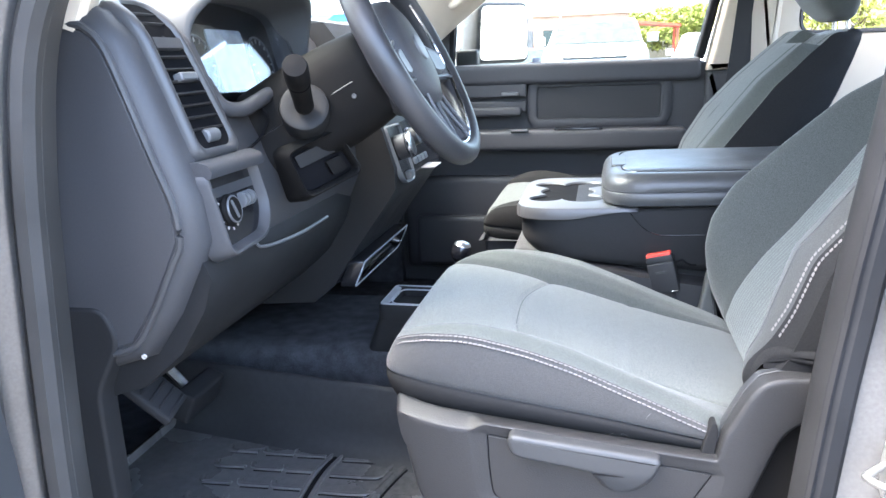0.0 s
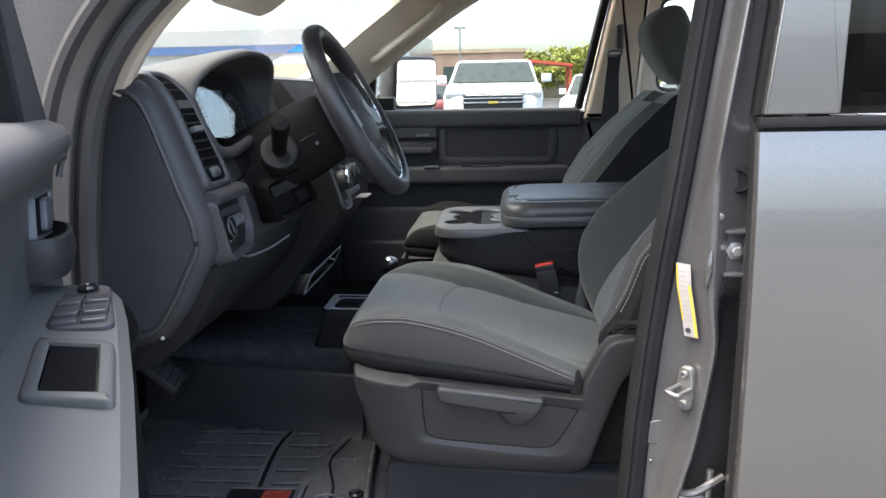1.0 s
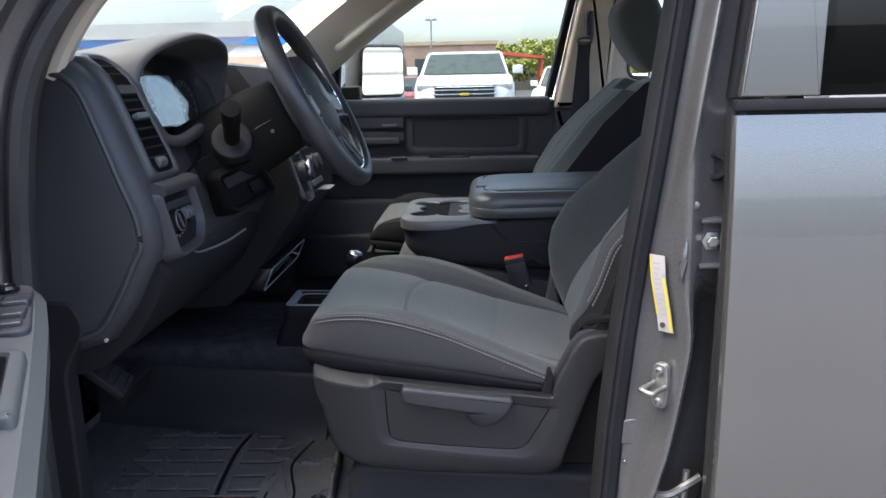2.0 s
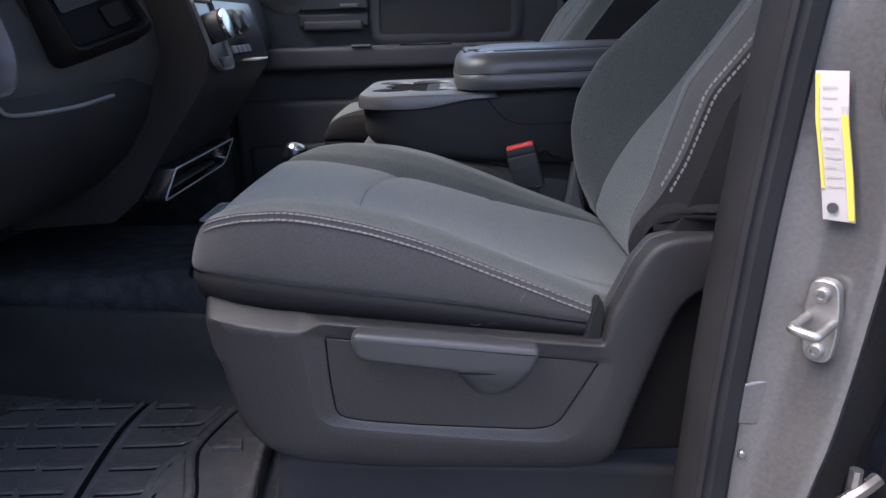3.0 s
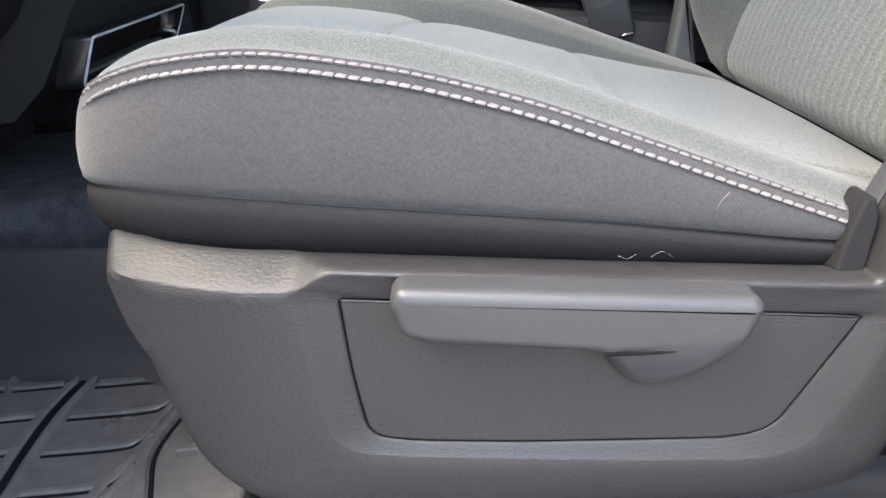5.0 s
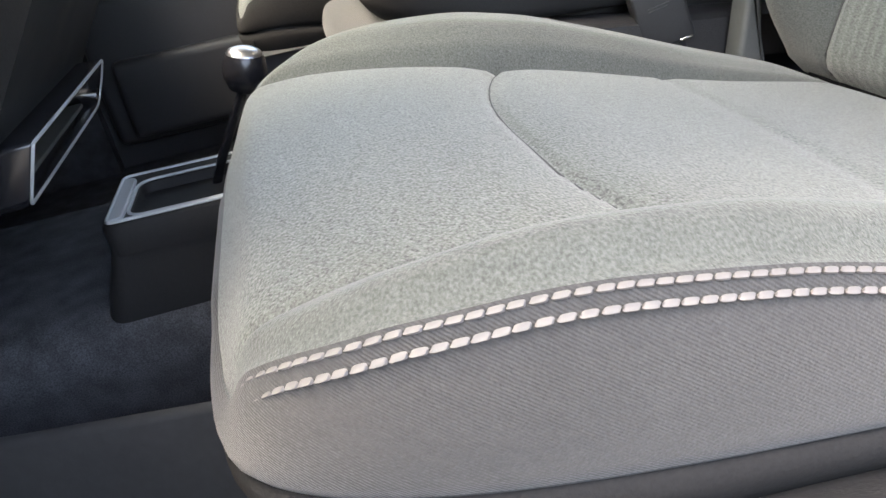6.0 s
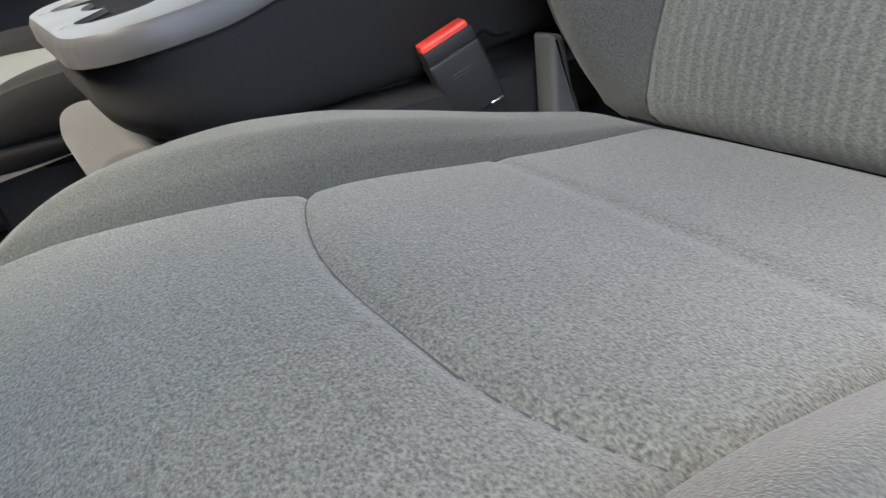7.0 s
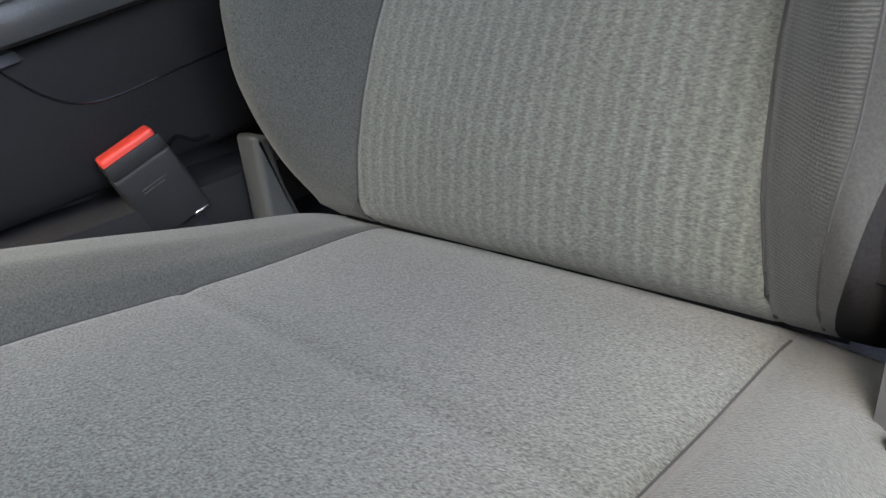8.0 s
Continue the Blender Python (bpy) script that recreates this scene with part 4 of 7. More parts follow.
# ---- floor, walls of the cab, pillars ----
lone("ground", box(-60, 80, -60, 120, -0.4, 0.0), ASPHALT, "pale worn asphalt of a sales lot", "ground", kind="structure", smooth=0)
lone("floor", add(box(-1.1, 1.55, 0.80, 2.735, 0.60, 0.66), box(-0.9, 1.4, 1.50, 1.94, 0.66, 0.84, 0.06, 4)), CARPET, "black carpeted cab floor with a raised tunnel", "floor", kind="structure")
lone("wall_front", box(-1.12, -1.06, 0.78, 2.66, 0.60, 1.45), CARPET, "dark bulkhead behind the dashboard", "wall", kind="structure")
lone("wall_rear", box(1.55, 1.60, 0.74, 2.70, 0.60, 1.40), PLASTIC, "rear wall of the cab", "wall", kind="structure")
lone("wall_side_front", box(-1.12, -0.57, 2.62, 2.73, 0.58, 1.40), CARPET, "dark side wall of the passenger footwell", "wall", kind="structure")
lone("wall_side_front", box(-1.12, -0.62, 0.80, 0.86, 0.60, 1.46), CARPET, "dark side wall of the driver footwell", "wall", kind="structure")
# Unseen wall, added to hold back low skylight on the driver's side.
lone("unseen_wall", box(-58, 78, -56, -55, 0, 5.0), STUCCO_GREY, "unseen grey wall added to hold back low skylight", "wall", kind="structure", smooth=0)
sill = thing("door_sill", (0, 0.80, 0.60), "dark plastic step plate along the door opening", "door sill")
part("sill_plate", box(-0.62, 0.50, 0.765, 0.90, 0.655, 0.700, 0.012, 3), DASH, sill)
part("rocker", box(-0.75, 1.5, 0.715, 0.79, 0.42, 0.680, 0.03, 4), PAINT, sill, "grey painted rocker panel")

# roof and headliner
lone("ceiling", box(-0.25, 1.55, 0.84, 2.62, 1.935, 1.965, 0.01), LINER, "beige cloth headliner", "headliner", kind="structure")
lone("roof", loft([[(x, y, z) for x, z in ((-0.30, 1.93), (-0.2, 1.975), (0.2, 2.01), (1.2, 2.01), (1.6, 1.97), (1.6, 1.95), (-0.28, 1.92))] for y in (0.82, 0.86, 2.6, 2.64)]), PAINT, "grey painted cab roof", "roof", kind="structure")
visor = thing("sun_visor", (-0.22, 1.15, 1.86), "beige sun visor folded up under the headliner", "sun visor")
VIS = round_poly([(-0.39, 0.97), (-0.19, 0.97), (-0.19, 1.40), (-0.39, 1.40)], [0.09, 0.02, 0.02, 0.09])
part("visor_pad", slab(VIS, lambda a, b, d: Vector((a, b, d + 0.88 * (a + 0.19))), 1.868, 1.892, 0.008), LINER, visor)
part("visor_rod", tube([(-0.20, 0.90, 1.885), (-0.20, 1.45, 1.885)], 0.006, 8), LINER_TRIM, visor)


# driver's front pillar: painted frame, rubber seals, inner trim
A_LINE = smooth_line([(-0.575, 0.70), (-0.572, 0.95), (-0.556, 1.20), (-0.540, 1.36), (-0.510, 1.50), (-0.455, 1.60), (-0.37, 1.685), (-0.22, 1.795), (-0.02, 1.895), (0.20, 1.925), (0.50, 1.93)], 6)


def band(line, offsets):
    """A moulding along the door opening: offsets are (inwards, y) pairs of its cross-section."""
    rings = []
    for i, p in enumerate(line):
        a, b = line[max(i - 1, 0)], line[min(i + 1, len(line) - 1)]
        w = (b - a).normalized()
        nrm = Vector((w.y, -w.x))
        rings.append([(p.x + nrm.x * d, y, p.y + nrm.y * d) for d, y in offsets])
    return loft(rings)


front_pillar = thing("front_pillar", (-0.57, 0.80, 0.70), "grey painted door frame and windscreen pillar with rubber seals", "door frame")
part("painted_frame", band(A_LINE, [(-0.14, 0.72), (-0.05, 0.735), (-0.035, 0.755), (-0.02, 0.765), (-0.005, 0.79), (-0.01, 0.86), (-0.14, 0.88)]), INNER_PAINT, front_pillar, "grey painted pillar flange")
part("outer_seal", band(A_LINE, [(-0.050, 0.728), (-0.040, 0.720), (-0.030, 0.722), (-0.026, 0.738), (-0.034, 0.752), (-0.048, 0.745)]), DUSTY_RUBBER, front_pillar, "black rubber weatherstrip")
part("door_seal", band(A_LINE, [(-0.008, 0.775), (0.004, 0.765), (0.018, 0.768), (0.024, 0.782), (0.018, 0.800), (0.004, 0.806), (-0.006, 0.80)]), DUSTY_RUBBER, front_pillar, "thick black rubber door seal")
part("seal_lip", band(A_LINE, [(0.012, 0.800), (0.014, 0.806), (0.006, 0.825), (-0.010, 0.862), (-0.03, 0.865), (-0.01, 0.806)]), DUSTY_RUBBER, front_pillar)
A_TRIM = [p for p in A_LINE if p.y > 1.50]
part("pillar_trim", band(A_TRIM, [(-0.012, 0.862), (0.002, 0.866), (0.008, 0.876), (0.000, 0.905), (-0.05, 0.915), (-0.05, 0.87)]), LINER_TRIM, front_pillar, "beige inner pillar trim")
FOOT = round_poly([(-0.62, 0.66), (-0.545, 0.66), (-0.545, 1.02), (-0.50, 1.10), (-0.52, 1.15), (-0.62, 1.15)], 0.02)
part("kick_panel", slab(FOOT, xz(), 0.90, 0.862, 0.006), CONSOLE_BLACK, front_pillar, "black plastic kick panel")

# driver's centre pillar
SEAL_X = [(0.60, 0.362), (0.81, 0.376), (0.95, 0.385), (1.10, 0.399), (1.24, 0.416), (1.386, 0.437), (1.64, 0.470), (1.95, 0.512)]
centre_pillar = thing("centre_pillar", (0.46, 0.79, 0.62), "grey painted door pillar with rubber seal, striker and bolted bracket", "door pillar")
zs = list(np.linspace(0.62, 1.95, 60))


def pillar_shift(z):
    """How far the pressed ridge of the pillar stands rearwards at a height; it sweeps forward into the sill."""
    return curve(z, [(0.62, -0.066), (0.70, -0.055), (0.78, -0.038), (0.86, -0.016), (0.92, 0.0), (0.99, 0.012), (1.04, 0.019), (1.08, 0.025), (1.11, 0.027), (1.15, 0.023), (1.20, 0.017), (1.30, 0.016), (1.5, 0.013), (1.95, 0.010)])


def pillar_ring(z, table):
    s0 = curve(z, SEAL_X)
    deep = 0.062 * ease(1.215, 1.13, z)
    return [(s0 + x if k else max(x + pillar_shift(z), s0 + 0.034 + 0.4 * (x - 0.43)), y + (0.0 if k else deep * ease(0.476, 0.505, x)), z) for x, y, k in table]


skin = [(0.06, 0.90, 1), (0.012, 0.832, 1), (0.018, 0.812, 1), (0.030, 0.803, 1), (0.437, 0.7985, 0), (0.447, 0.789, 0), (0.457, 0.776, 0), (0.464, 0.766, 0), (0.469, 0.7618, 0), (0.474, 0.7603, 0), (0.480, 0.762, 0), (0.489, 0.769, 0),
        (0.500, 0.777, 0), (0.513, 0.785, 0), (0.530, 0.790, 0), (0.575, 0.793, 0), (0.60, 0.81, 0), (0.60, 0.92, 0)]
part("pillar_skin", loft([pillar_ring(z, skin) for z in zs]), INNER_PAINT, centre_pillar, "dusty grey painted sheet metal")
seal = [(0.030, 0.806, 1), (0.022, 0.796, 1), (0.008, 0.793, 1), (-0.006, 0.800, 1), (-0.012, 0.815, 1), (-0.010, 0.840, 1), (0.0, 0.872, 1), (0.02, 0.90, 1), (0.03, 0.84, 1)]
part("pillar_seal", loft([pillar_ring(z, seal) for z in zs]), RUBBER, centre_pillar, "thick black rubber door seal")
part("seal_ridge", loft([pillar_ring(z, [(0.001, 0.7945, 1), (-0.002, 0.7925, 1), (-0.0055, 0.797, 1), (-0.002, 0.80, 1)]) for z in zs]), RUBBER, centre_pillar)
trim = [(0.03, 0.872, 1), (0.016, 0.872, 1), (0.022, 0.895, 1), (0.06, 0.935, 1), (0.16, 0.94, 1), (0.18, 0.90, 1)]
part("inner_trim", loft([pillar_ring(z, trim) for z in zs if z > 1.0]), LINER_TRIM, centre_pillar, "beige inner pillar trim")
part("lower_trim", loft([pillar_ring(z, trim) for z in zs if z < 1.03]), DASH, centre_pillar, "black lower pillar trim")
# small pressings of the pillar
for z, x, y, r in ((1.318, 0.499, 0.7655, 0.006), (0.885, 0.415, 0.801, 0.004), (1.207, 0.513, 0.782, 0.005)):
    part("stamping", lathe([(r, -0.002), (r, 0.0015), (r * 0.7, 0.003), (0.001, 0.0032)], axis_pose((x, y, z), (-0.3, -1, 0)), 16), INNER_PAINT, centre_pillar)
part("pressed_rib", tube(smooth_line([(0.482, 0.7615, 1.205), (0.484, 0.7600, 1.235), (0.487, 0.7605, 1.265)]), [0.002, 0.004, 0.005, 0.006, 0.006, 0.006, 0.006, 0.006, 0.006, 0.005, 0.004, 0.003, 0.002][:13], 8), INNER_PAINT, centre_pillar)
FLAP = round_poly([(0.395, 0.955), (0.445, 0.965), (0.447, 0.935), (0.435, 0.915), (0.392, 0.918)], 0.008)
part("cover_flap", slab(FLAP, lambda a, b, d: Vector((a, d, b)), 0.806, 0.8005, 0.0025), INNER_PAINT, centre_pillar)

striker = thing("door_striker", (0.46, 0.77, 1.02), "zinc plated door striker loop with two screws on the pillar", "door striker")
S_POSE = Matrix.Translation((0.4625, 0.7785, 1.0285)) @ Matrix.Rotation(radians(-45), 4, "Z")
SPLATE = round_poly([(-0.011, -0.037), (0.011, -0.037), (0.0145, -0.012), (0.0145, 0.012), (0.011, 0.038), (-0.011, 0.038), (-0.0145, 0.012), (-0.0145, -0.012)], 0.010)
part("striker_plate", slab(SPLATE, lambda a, b, d: S_POSE @ Vector((a, -d, b)), -0.006, 0.005, 0.0015), STEEL, striker)
for z in (-0.0255, 0.0255):
    part("screw", lathe([(0.0068, 0), (0.0068, 0.004), (0.0055, 0.006), (0.0035, 0.006), (0.003, 0.003), (0.0005, 0.003)], S_POSE @ Matrix.Translation((0, -0.005, z)) @ Matrix.Rotation(radians(90), 4, "X"), 16), STEEL, striker)
part("striker_loop", tube([S_POSE @ Vector(p) for p in smooth_line([(-0.0105, -0.002, 0.003), (-0.0105, -0.020, 0.003), (-0.0105, -0.037, 0.003), (-0.0090, -0.0415, 0.003), (0.0, -0.0425, 0.002), (0.0090, -0.0415, 0.001), (0.0105, -0.037, 0.001), (0.0105, -0.020, 0.001), (0.0105, -0.002, 0.001)], 4)], 0.0042, 10), STEEL, striker)

sticker = thing("safety_label", (0.465, 0.79, 1.18), "white paper label with yellow borders stuck to the pillar", "label")
L_POSE = lambda a, b, d: Vector((0.4575 + 0.73 * a + pillar_shift(1.178 + b) - 0.017 - 0.68 * (d + 0.0028), 0.7885 - 0.68 * a - 0.73 * (d + 0.0028) - 0.0015 * math.cos(26 * b), 1.178 + b)) + Vector((-0.06 * b, 0.056 * b, 0))


def strip(a0, a1, b0, b1, d, n=14):
    return loft([[L_POSE(a0, b0 + (b1 - b0) * k / n, d), L_POSE(a1, b0 + (b1 - b0) * k / n, d), L_POSE(a1, b0 + (b1 - b0) * k / n, d - 0.001), L_POSE(a0, b0 + (b1 - b0) * k / n, d - 0.001)] for k in range(n + 1)])


part("paper", strip(-0.0125, 0.0125, -0.062, 0.060, 0.001), PAPER, sticker)
part("yellow_band", strip(-0.0122, -0.0098, -0.035, 0.058, 0.0022), YELLOW, sticker, "narrow yellow border")
part("yellow_band", strip(0.0075, 0.0123, -0.060, 0.026, 0.0022), YELLOW, sticker, "narrow yellow border")
part("black_mark", strip(0.0075, 0.0123, 0.026, 0.033, 0.0022), INK, sticker)
for k in range(11):
    part("print_bar", strip(-0.007, 0.0045 - 0.004 * (k % 3 == 2), 0.046 - 0.008 * k, 0.048 - 0.008 * k, 0.0014, 2), INK, sticker)
part("punched_hole", lathe([(0.0045, 0), (0.0045, 0.0018), (0.001, 0.0018)], axis_pose(L_POSE(-0.004, -0.051, 0.0008), (-0.68, -0.73, 0)), 14), SATIN_DARK, sticker)

bracket = thing("hinge_bracket", (0.53, 0.80, 1.24), "bolted grey steel hinge bracket of the rear door", "hinge bracket")
BR = round_poly([(0.512, 1.228), (0.556, 1.215), (0.566, 1.236), (0.566, 1.288), (0.556, 1.300), (0.512, 1.292)], 0.006)
part("bracket_plate", slab(BR, xz(), 0.800, 0.776, 0.002), SATIN_DARK, bracket)
part("bracket_flange", box(0.508, 0.57, 0.762, 0.798, 1.291, 1.297, 0.002), SATIN_DARK, bracket)
part("bracket_flange", box(0.508, 0.57, 0.762, 0.798, 1.222, 1.228, 0.002), SATIN_DARK, bracket)
part("bolt_head", lathe([(0.015, 0), (0.015, 0.002), (0.0095, 0.003), (0.009, 0.010), (0.007, 0.011), (0.001, 0.011)], axis_pose((0.528, 0.776, 1.262), (0, -1, 0)), 6), STEEL, bracket, "hexagon bolt head", 20)
lone("rubber_plug", lathe([(0.022, -0.006), (0.022, 0.005), (0.019, 0.010), (0.014, 0.010), (0.012, 0.004), (0.001, 0.004)], axis_pose((0.531, 0.788, 1.374), (-0.5, -1, 0)), 24), RUBBER, "round black rubber bump stop on the pillar", "bump stop")
lower_hinge = thing("door_check_hinge", (0.53, 0.79, 0.86), "lower painted hinge bracket of the rear door", "hinge bracket")
part("hinge_arm", tube(smooth_line([(0.455, 0.775, 0.842), (0.48, 0.765, 0.846), (0.505, 0.765, 0.862), (0.53, 0.775, 0.872)]), 0.007, 8), INNER_PAINT, lower_hinge)
part("hinge_plate", box(0.45, 0.505, 0.772, 0.79, 0.815, 0.838, 0.004), STEEL, lower_hinge)
part("hinge_pin", tube([(0.505, 0.772, 0.835), (0.508, 0.772, 0.885)], 0.006, 8), STEEL, lower_hinge)

# rear door, closed, on the driver's side
rear_door = thing("rear_door", (0.9, 0.72, 0.5), "closed grey metallic rear door with black belt moulding", "car door")
SKIN = [(0.52, 0.728), (0.62, 0.711), (0.78, 0.702), (0.95, 0.7005), (0.995, 0.7015), (1.008, 0.7035), (1.025, 0.7045), (1.1, 0.708), (1.2, 0.7145), (1.3, 0.723), (1.38, 0.732), (1.44, 0.741), (1.449, 0.746)]
SKIN = [(z, sum(curve(z + d, SKIN) for d in (-0.03, -0.015, 0.0, 0.015, 0.03)) / 5) for z in [0.52, 0.56, 0.62, 0.7, 0.78, 0.86, 0.93, *np.linspace(0.96, 1.44, 33).tolist(), 1.449]]
rings = []
for x, d in ((0.529, 0.020), (0.5305, 0.006), (0.534, 0.001), (0.545, 0.0), (0.8, -0.002), (1.2, -0.002), (1.5, 0.0)):
    rings.append([(x + 0.02 * (z - 1.0) * (x < 0.6), y + d, z) for z, y in SKIN] + [(x + 0.02 * (z - 1.0) * (x < 0.6) + 0.012 * (x < 0.6), 0.765, z) for z in (1.449, 1.0, 0.52)])
part("door_skin", loft(rings), PAINT, rear_door, "smooth grey metallic door skin", 30)
part("belt_moulding", box(0.540, 1.5, 0.738, 0.758, 1.455, 1.471, 0.004, 2), RUBBER, rear_door, "black rubber belt moulding")
FRAME = [Vector(p) for p in ((0.546, 1.474), (0.655, 1.474), (0.660, 1.93), (0.592, 1.93))]
part("window_frame", slab(round_poly(FRAME, 0.003), xz(), 0.79, 0.740, 0.003), PAINT, rear_door, "grey painted window frame post")
part("frame_groove", slab([(0.5405, 1.474), (0.5455, 1.474), (0.5915, 1.93), (0.5865, 1.93)], xz(), 0.80, 0.756), RUBBER, rear_door)
WIN = [(0.645, 1.474), (1.5, 1.474), (1.5, 1.93), (0.650, 1.93)]
part("window_pane", slab(WIN, xz(), 0.758, 0.754), TINTED, rear_door, "dark tinted window", 0)
part("door_lining", box(0.56, 1.5, 0.766, 0.83, 0.66, 1.46, 0.02), DASH, rear_door)
part("edge_seal", loft([[(0.5345 + 0.02 * (z - 1.0), curve(z, SKIN) + 0.010, z), (0.529 + 0.02 * (z - 1.0), curve(z, SKIN) + 0.011, z), (0.5262 + 0.02 * (z - 1.0), curve(z, SKIN) + 0.018, z), (0.5272 + 0.02 * (z - 1.0), curve(z, SKIN) + 0.026, z), (0.534 + 0.02 * (z - 1.0), curve(z, SKIN) + 0.030, z)] for z in np.linspace(0.55, 1.46, 20)]), RUBBER, rear_door, "black rubber edge seal")


# ---- passenger side ----
pdoor = thing("passenger_door", (0.0, 2.66, 0.60), "closed passenger door with dark panel, grab handle and map pocket", "car door")
PBACK = [(-0.60, 0.66), (0.50, 0.66), (0.50, 1.428), (-0.60, 1.428)]
part("door_panel", slab(PBACK, xz(), 2.74, 2.665), DASH, pdoor, "black plastic door panel")
part("top_roll", box(-0.60, 0.475, 2.632, 2.72, 1.373, 1.446, 0.022, 5), DASH, pdoor, "padded window ledge")
part("arm_rest", box(-0.45, 0.43, 2.575, 2.68, 1.153, 1.223, 0.018, 4), DASH, pdoor, "dark arm rest shelf")
part("lower_panel", box(-0.55, 0.47, 2.615, 2.68, 0.72, 1.06, 0.03, 4), DASH, pdoor)
part("map_pocket", box(-0.5, 0.40, 2.585, 2.64, 0.74, 0.92, 0.02, 3), DASH, pdoor)
POCKET = [(-0.065, 1.253), (0.352, 1.253), (0.352, 1.363), (-0.065, 1.363)]
rings = [[(x, y, z) for x, z in [(p.x, p.y) for p in shrink(round_poly(POCKET, 0.015), d)]] for d, y in ((-0.034, 2.668), (-0.034, 2.657), (-0.032, 2.655), (-0.004, 2.655), (0.0, 2.657), (0.003, 2.664))]
part("panel_recess", loft(rings, caps=False), DASH, pdoor, "sunken rectangular insert frame", 50)
part("insert", slab(shrink(round_poly(POCKET, 0.015), 0.002), xz(), 2.666, 2.661, 0.001), PLASTIC, pdoor)
for z0, z1 in ((1.388, 1.328), (1.328, 1.278)):
    part("panel_ledge", box(-0.32, -0.10, 2.640, 2.668, z1 + 0.004, z0 - 0.008, 0.006, 3), DASH, pdoor)
part("grab_handle", box(-0.30, -0.115, 2.606, 2.640, 1.271, 1.300, 0.010, 4), DASH, pdoor)
part("door_release", box(-0.185, -0.125, 2.622, 2.645, 1.337, 1.350, 0.005, 3), SATIN, pdoor, "satin silver release lever")
part("lock_button", box(-0.150, -0.09, 2.568, 2.60, 1.220, 1.227, 0.002, 2), SATIN, pdoor)
part("window_switch", box(0.0, 0.16, 2.58, 2.62, 1.220, 1.228, 0.003, 2), GLOSSY, pdoor)
FRAME_P = [(0.456, 1.438), (0.484, 1.438), (0.600, 1.93), (0.570, 1.93)]
part("window_frame", slab(round_poly([Vector(p) for p in FRAME_P], 0.004), xz(), 2.72, 2.655, 0.006), RUBBER, pdoor, "black rear window channel")
part("window_frame", slab([Vector(p) for p in ((-0.385, 1.438), (-0.362, 1.438), (-0.345, 1.62), (-0.375, 1.62))], xz(), 2.72, 2.67), RUBBER, pdoor, "black quarter post")
part("sail_panel", slab([Vector(p) for p in ((-0.60, 1.438), (-0.375, 1.438), (-0.365, 1.60), (-0.48, 1.56))], xz(), 2.72, 2.665), DASH, pdoor)
part("window_pane", slab([(-0.36, 1.438), (0.465, 1.438), (0.58, 1.93), (0.0, 1.93), (-0.345, 1.62)], xz(), 2.70, 2.697), GLASS, pdoor, "clear side window", 0).visible_shadow = False
part("outer_skin", box(-0.60, 0.50, 2.735, 2.745, 0.45, 1.433), PAINT, pdoor, "grey outer skin")

# passenger's front pillar with grab handle
p_front = thing("passenger_front_pillar", (-0.35, 2.6, 1.45), "beige windscreen pillar trim with a moulded grab handle", "pillar trim")
PA = smooth_line([(-0.62, 2.63, 1.42), (-0.45, 2.625, 1.545), (-0.28, 2.615, 1.675), (-0.05, 2.60, 1.835), (0.12, 2.58, 1.93)], 6)
rings = []
for p in PA:
    rings.append([p + Vector(o) for o in ((0.02, 0.06, -0.03), (0.03, 0.0, -0.036), (0.02, -0.03, -0.020), (-0.05, -0.12, 0.035), (-0.085, -0.15, 0.060), (-0.10, -0.13, 0.085), (-0.10, 0.06, 0.085))])
part("pillar_trim", loft(rings), LINER_TRIM, p_front, "", 60)
part("grab_handle", tube(smooth_line([(-0.335, 2.555, 1.640), (-0.30, 2.525, 1.655), (-0.20, 2.515, 1.725), (-0.10, 2.51, 1.795), (-0.065, 2.53, 1.835)], 5), [0.014] * 21, 10), LINER_TRIM, p_front, "moulded beige grab handle")
part("handle_recess", slab(round_poly([(-0.30, 1.665), (-0.10, 1.805), (-0.13, 1.85), (-0.33, 1.71)], 0.02), lambda a, b, d: Vector((a, d, b)), 2.575, 2.535, 0.004), LINER, p_front)

# passenger's centre pillar, belt and rear quarter
p_centre = thing("passenger_centre_pillar", (0.6, 2.68, 0.7), "beige centre pillar trim with seat belt slot", "pillar trim")
part("pillar_trim", slab(round_poly([(0.488, 1.40), (0.70, 1.40), (0.74, 1.93), (0.605, 1.93)], 0.01), xz(), 2.73, 2.640, 0.02, 4), LINER_TRIM, p_centre, "", 60)
part("lower_trim", slab(round_poly([(0.49, 0.66), (0.72, 0.66), (0.72, 1.402), (0.49, 1.402)], 0.01), xz(), 2.73, 2.640, 0.02, 4), DASH, p_centre, "black lower trim", 60)
ring_hole = round_poly([(0.770, 1.50), (1.35, 1.50), (1.40, 1.86), (0.778, 1.86)], 0.05, 8)
q_mid = Vector((1.05, 1.67))
qo, qi = resample(round_poly([(0.69, 1.20), (1.55, 1.20), (1.55, 1.94), (0.69, 1.94)], 0.01), q_mid, 120), resample(ring_hole, q_mid, 120)
part("rear_frame", loft([[(p.x, 2.70, p.y) for p in qo], [(p.x, 2.665, p.y) for p in qo], [(p.x, 2.665, p.y) for p in shrink(qi, -0.008)], [(p.x, 2.672, p.y) for p in qi], [(p.x, 2.70, p.y) for p in qi], [(p.x, 2.70, p.y) for p in qo]], caps=False), LINER_TRIM, p_centre, "beige frame round the rear window", 50)
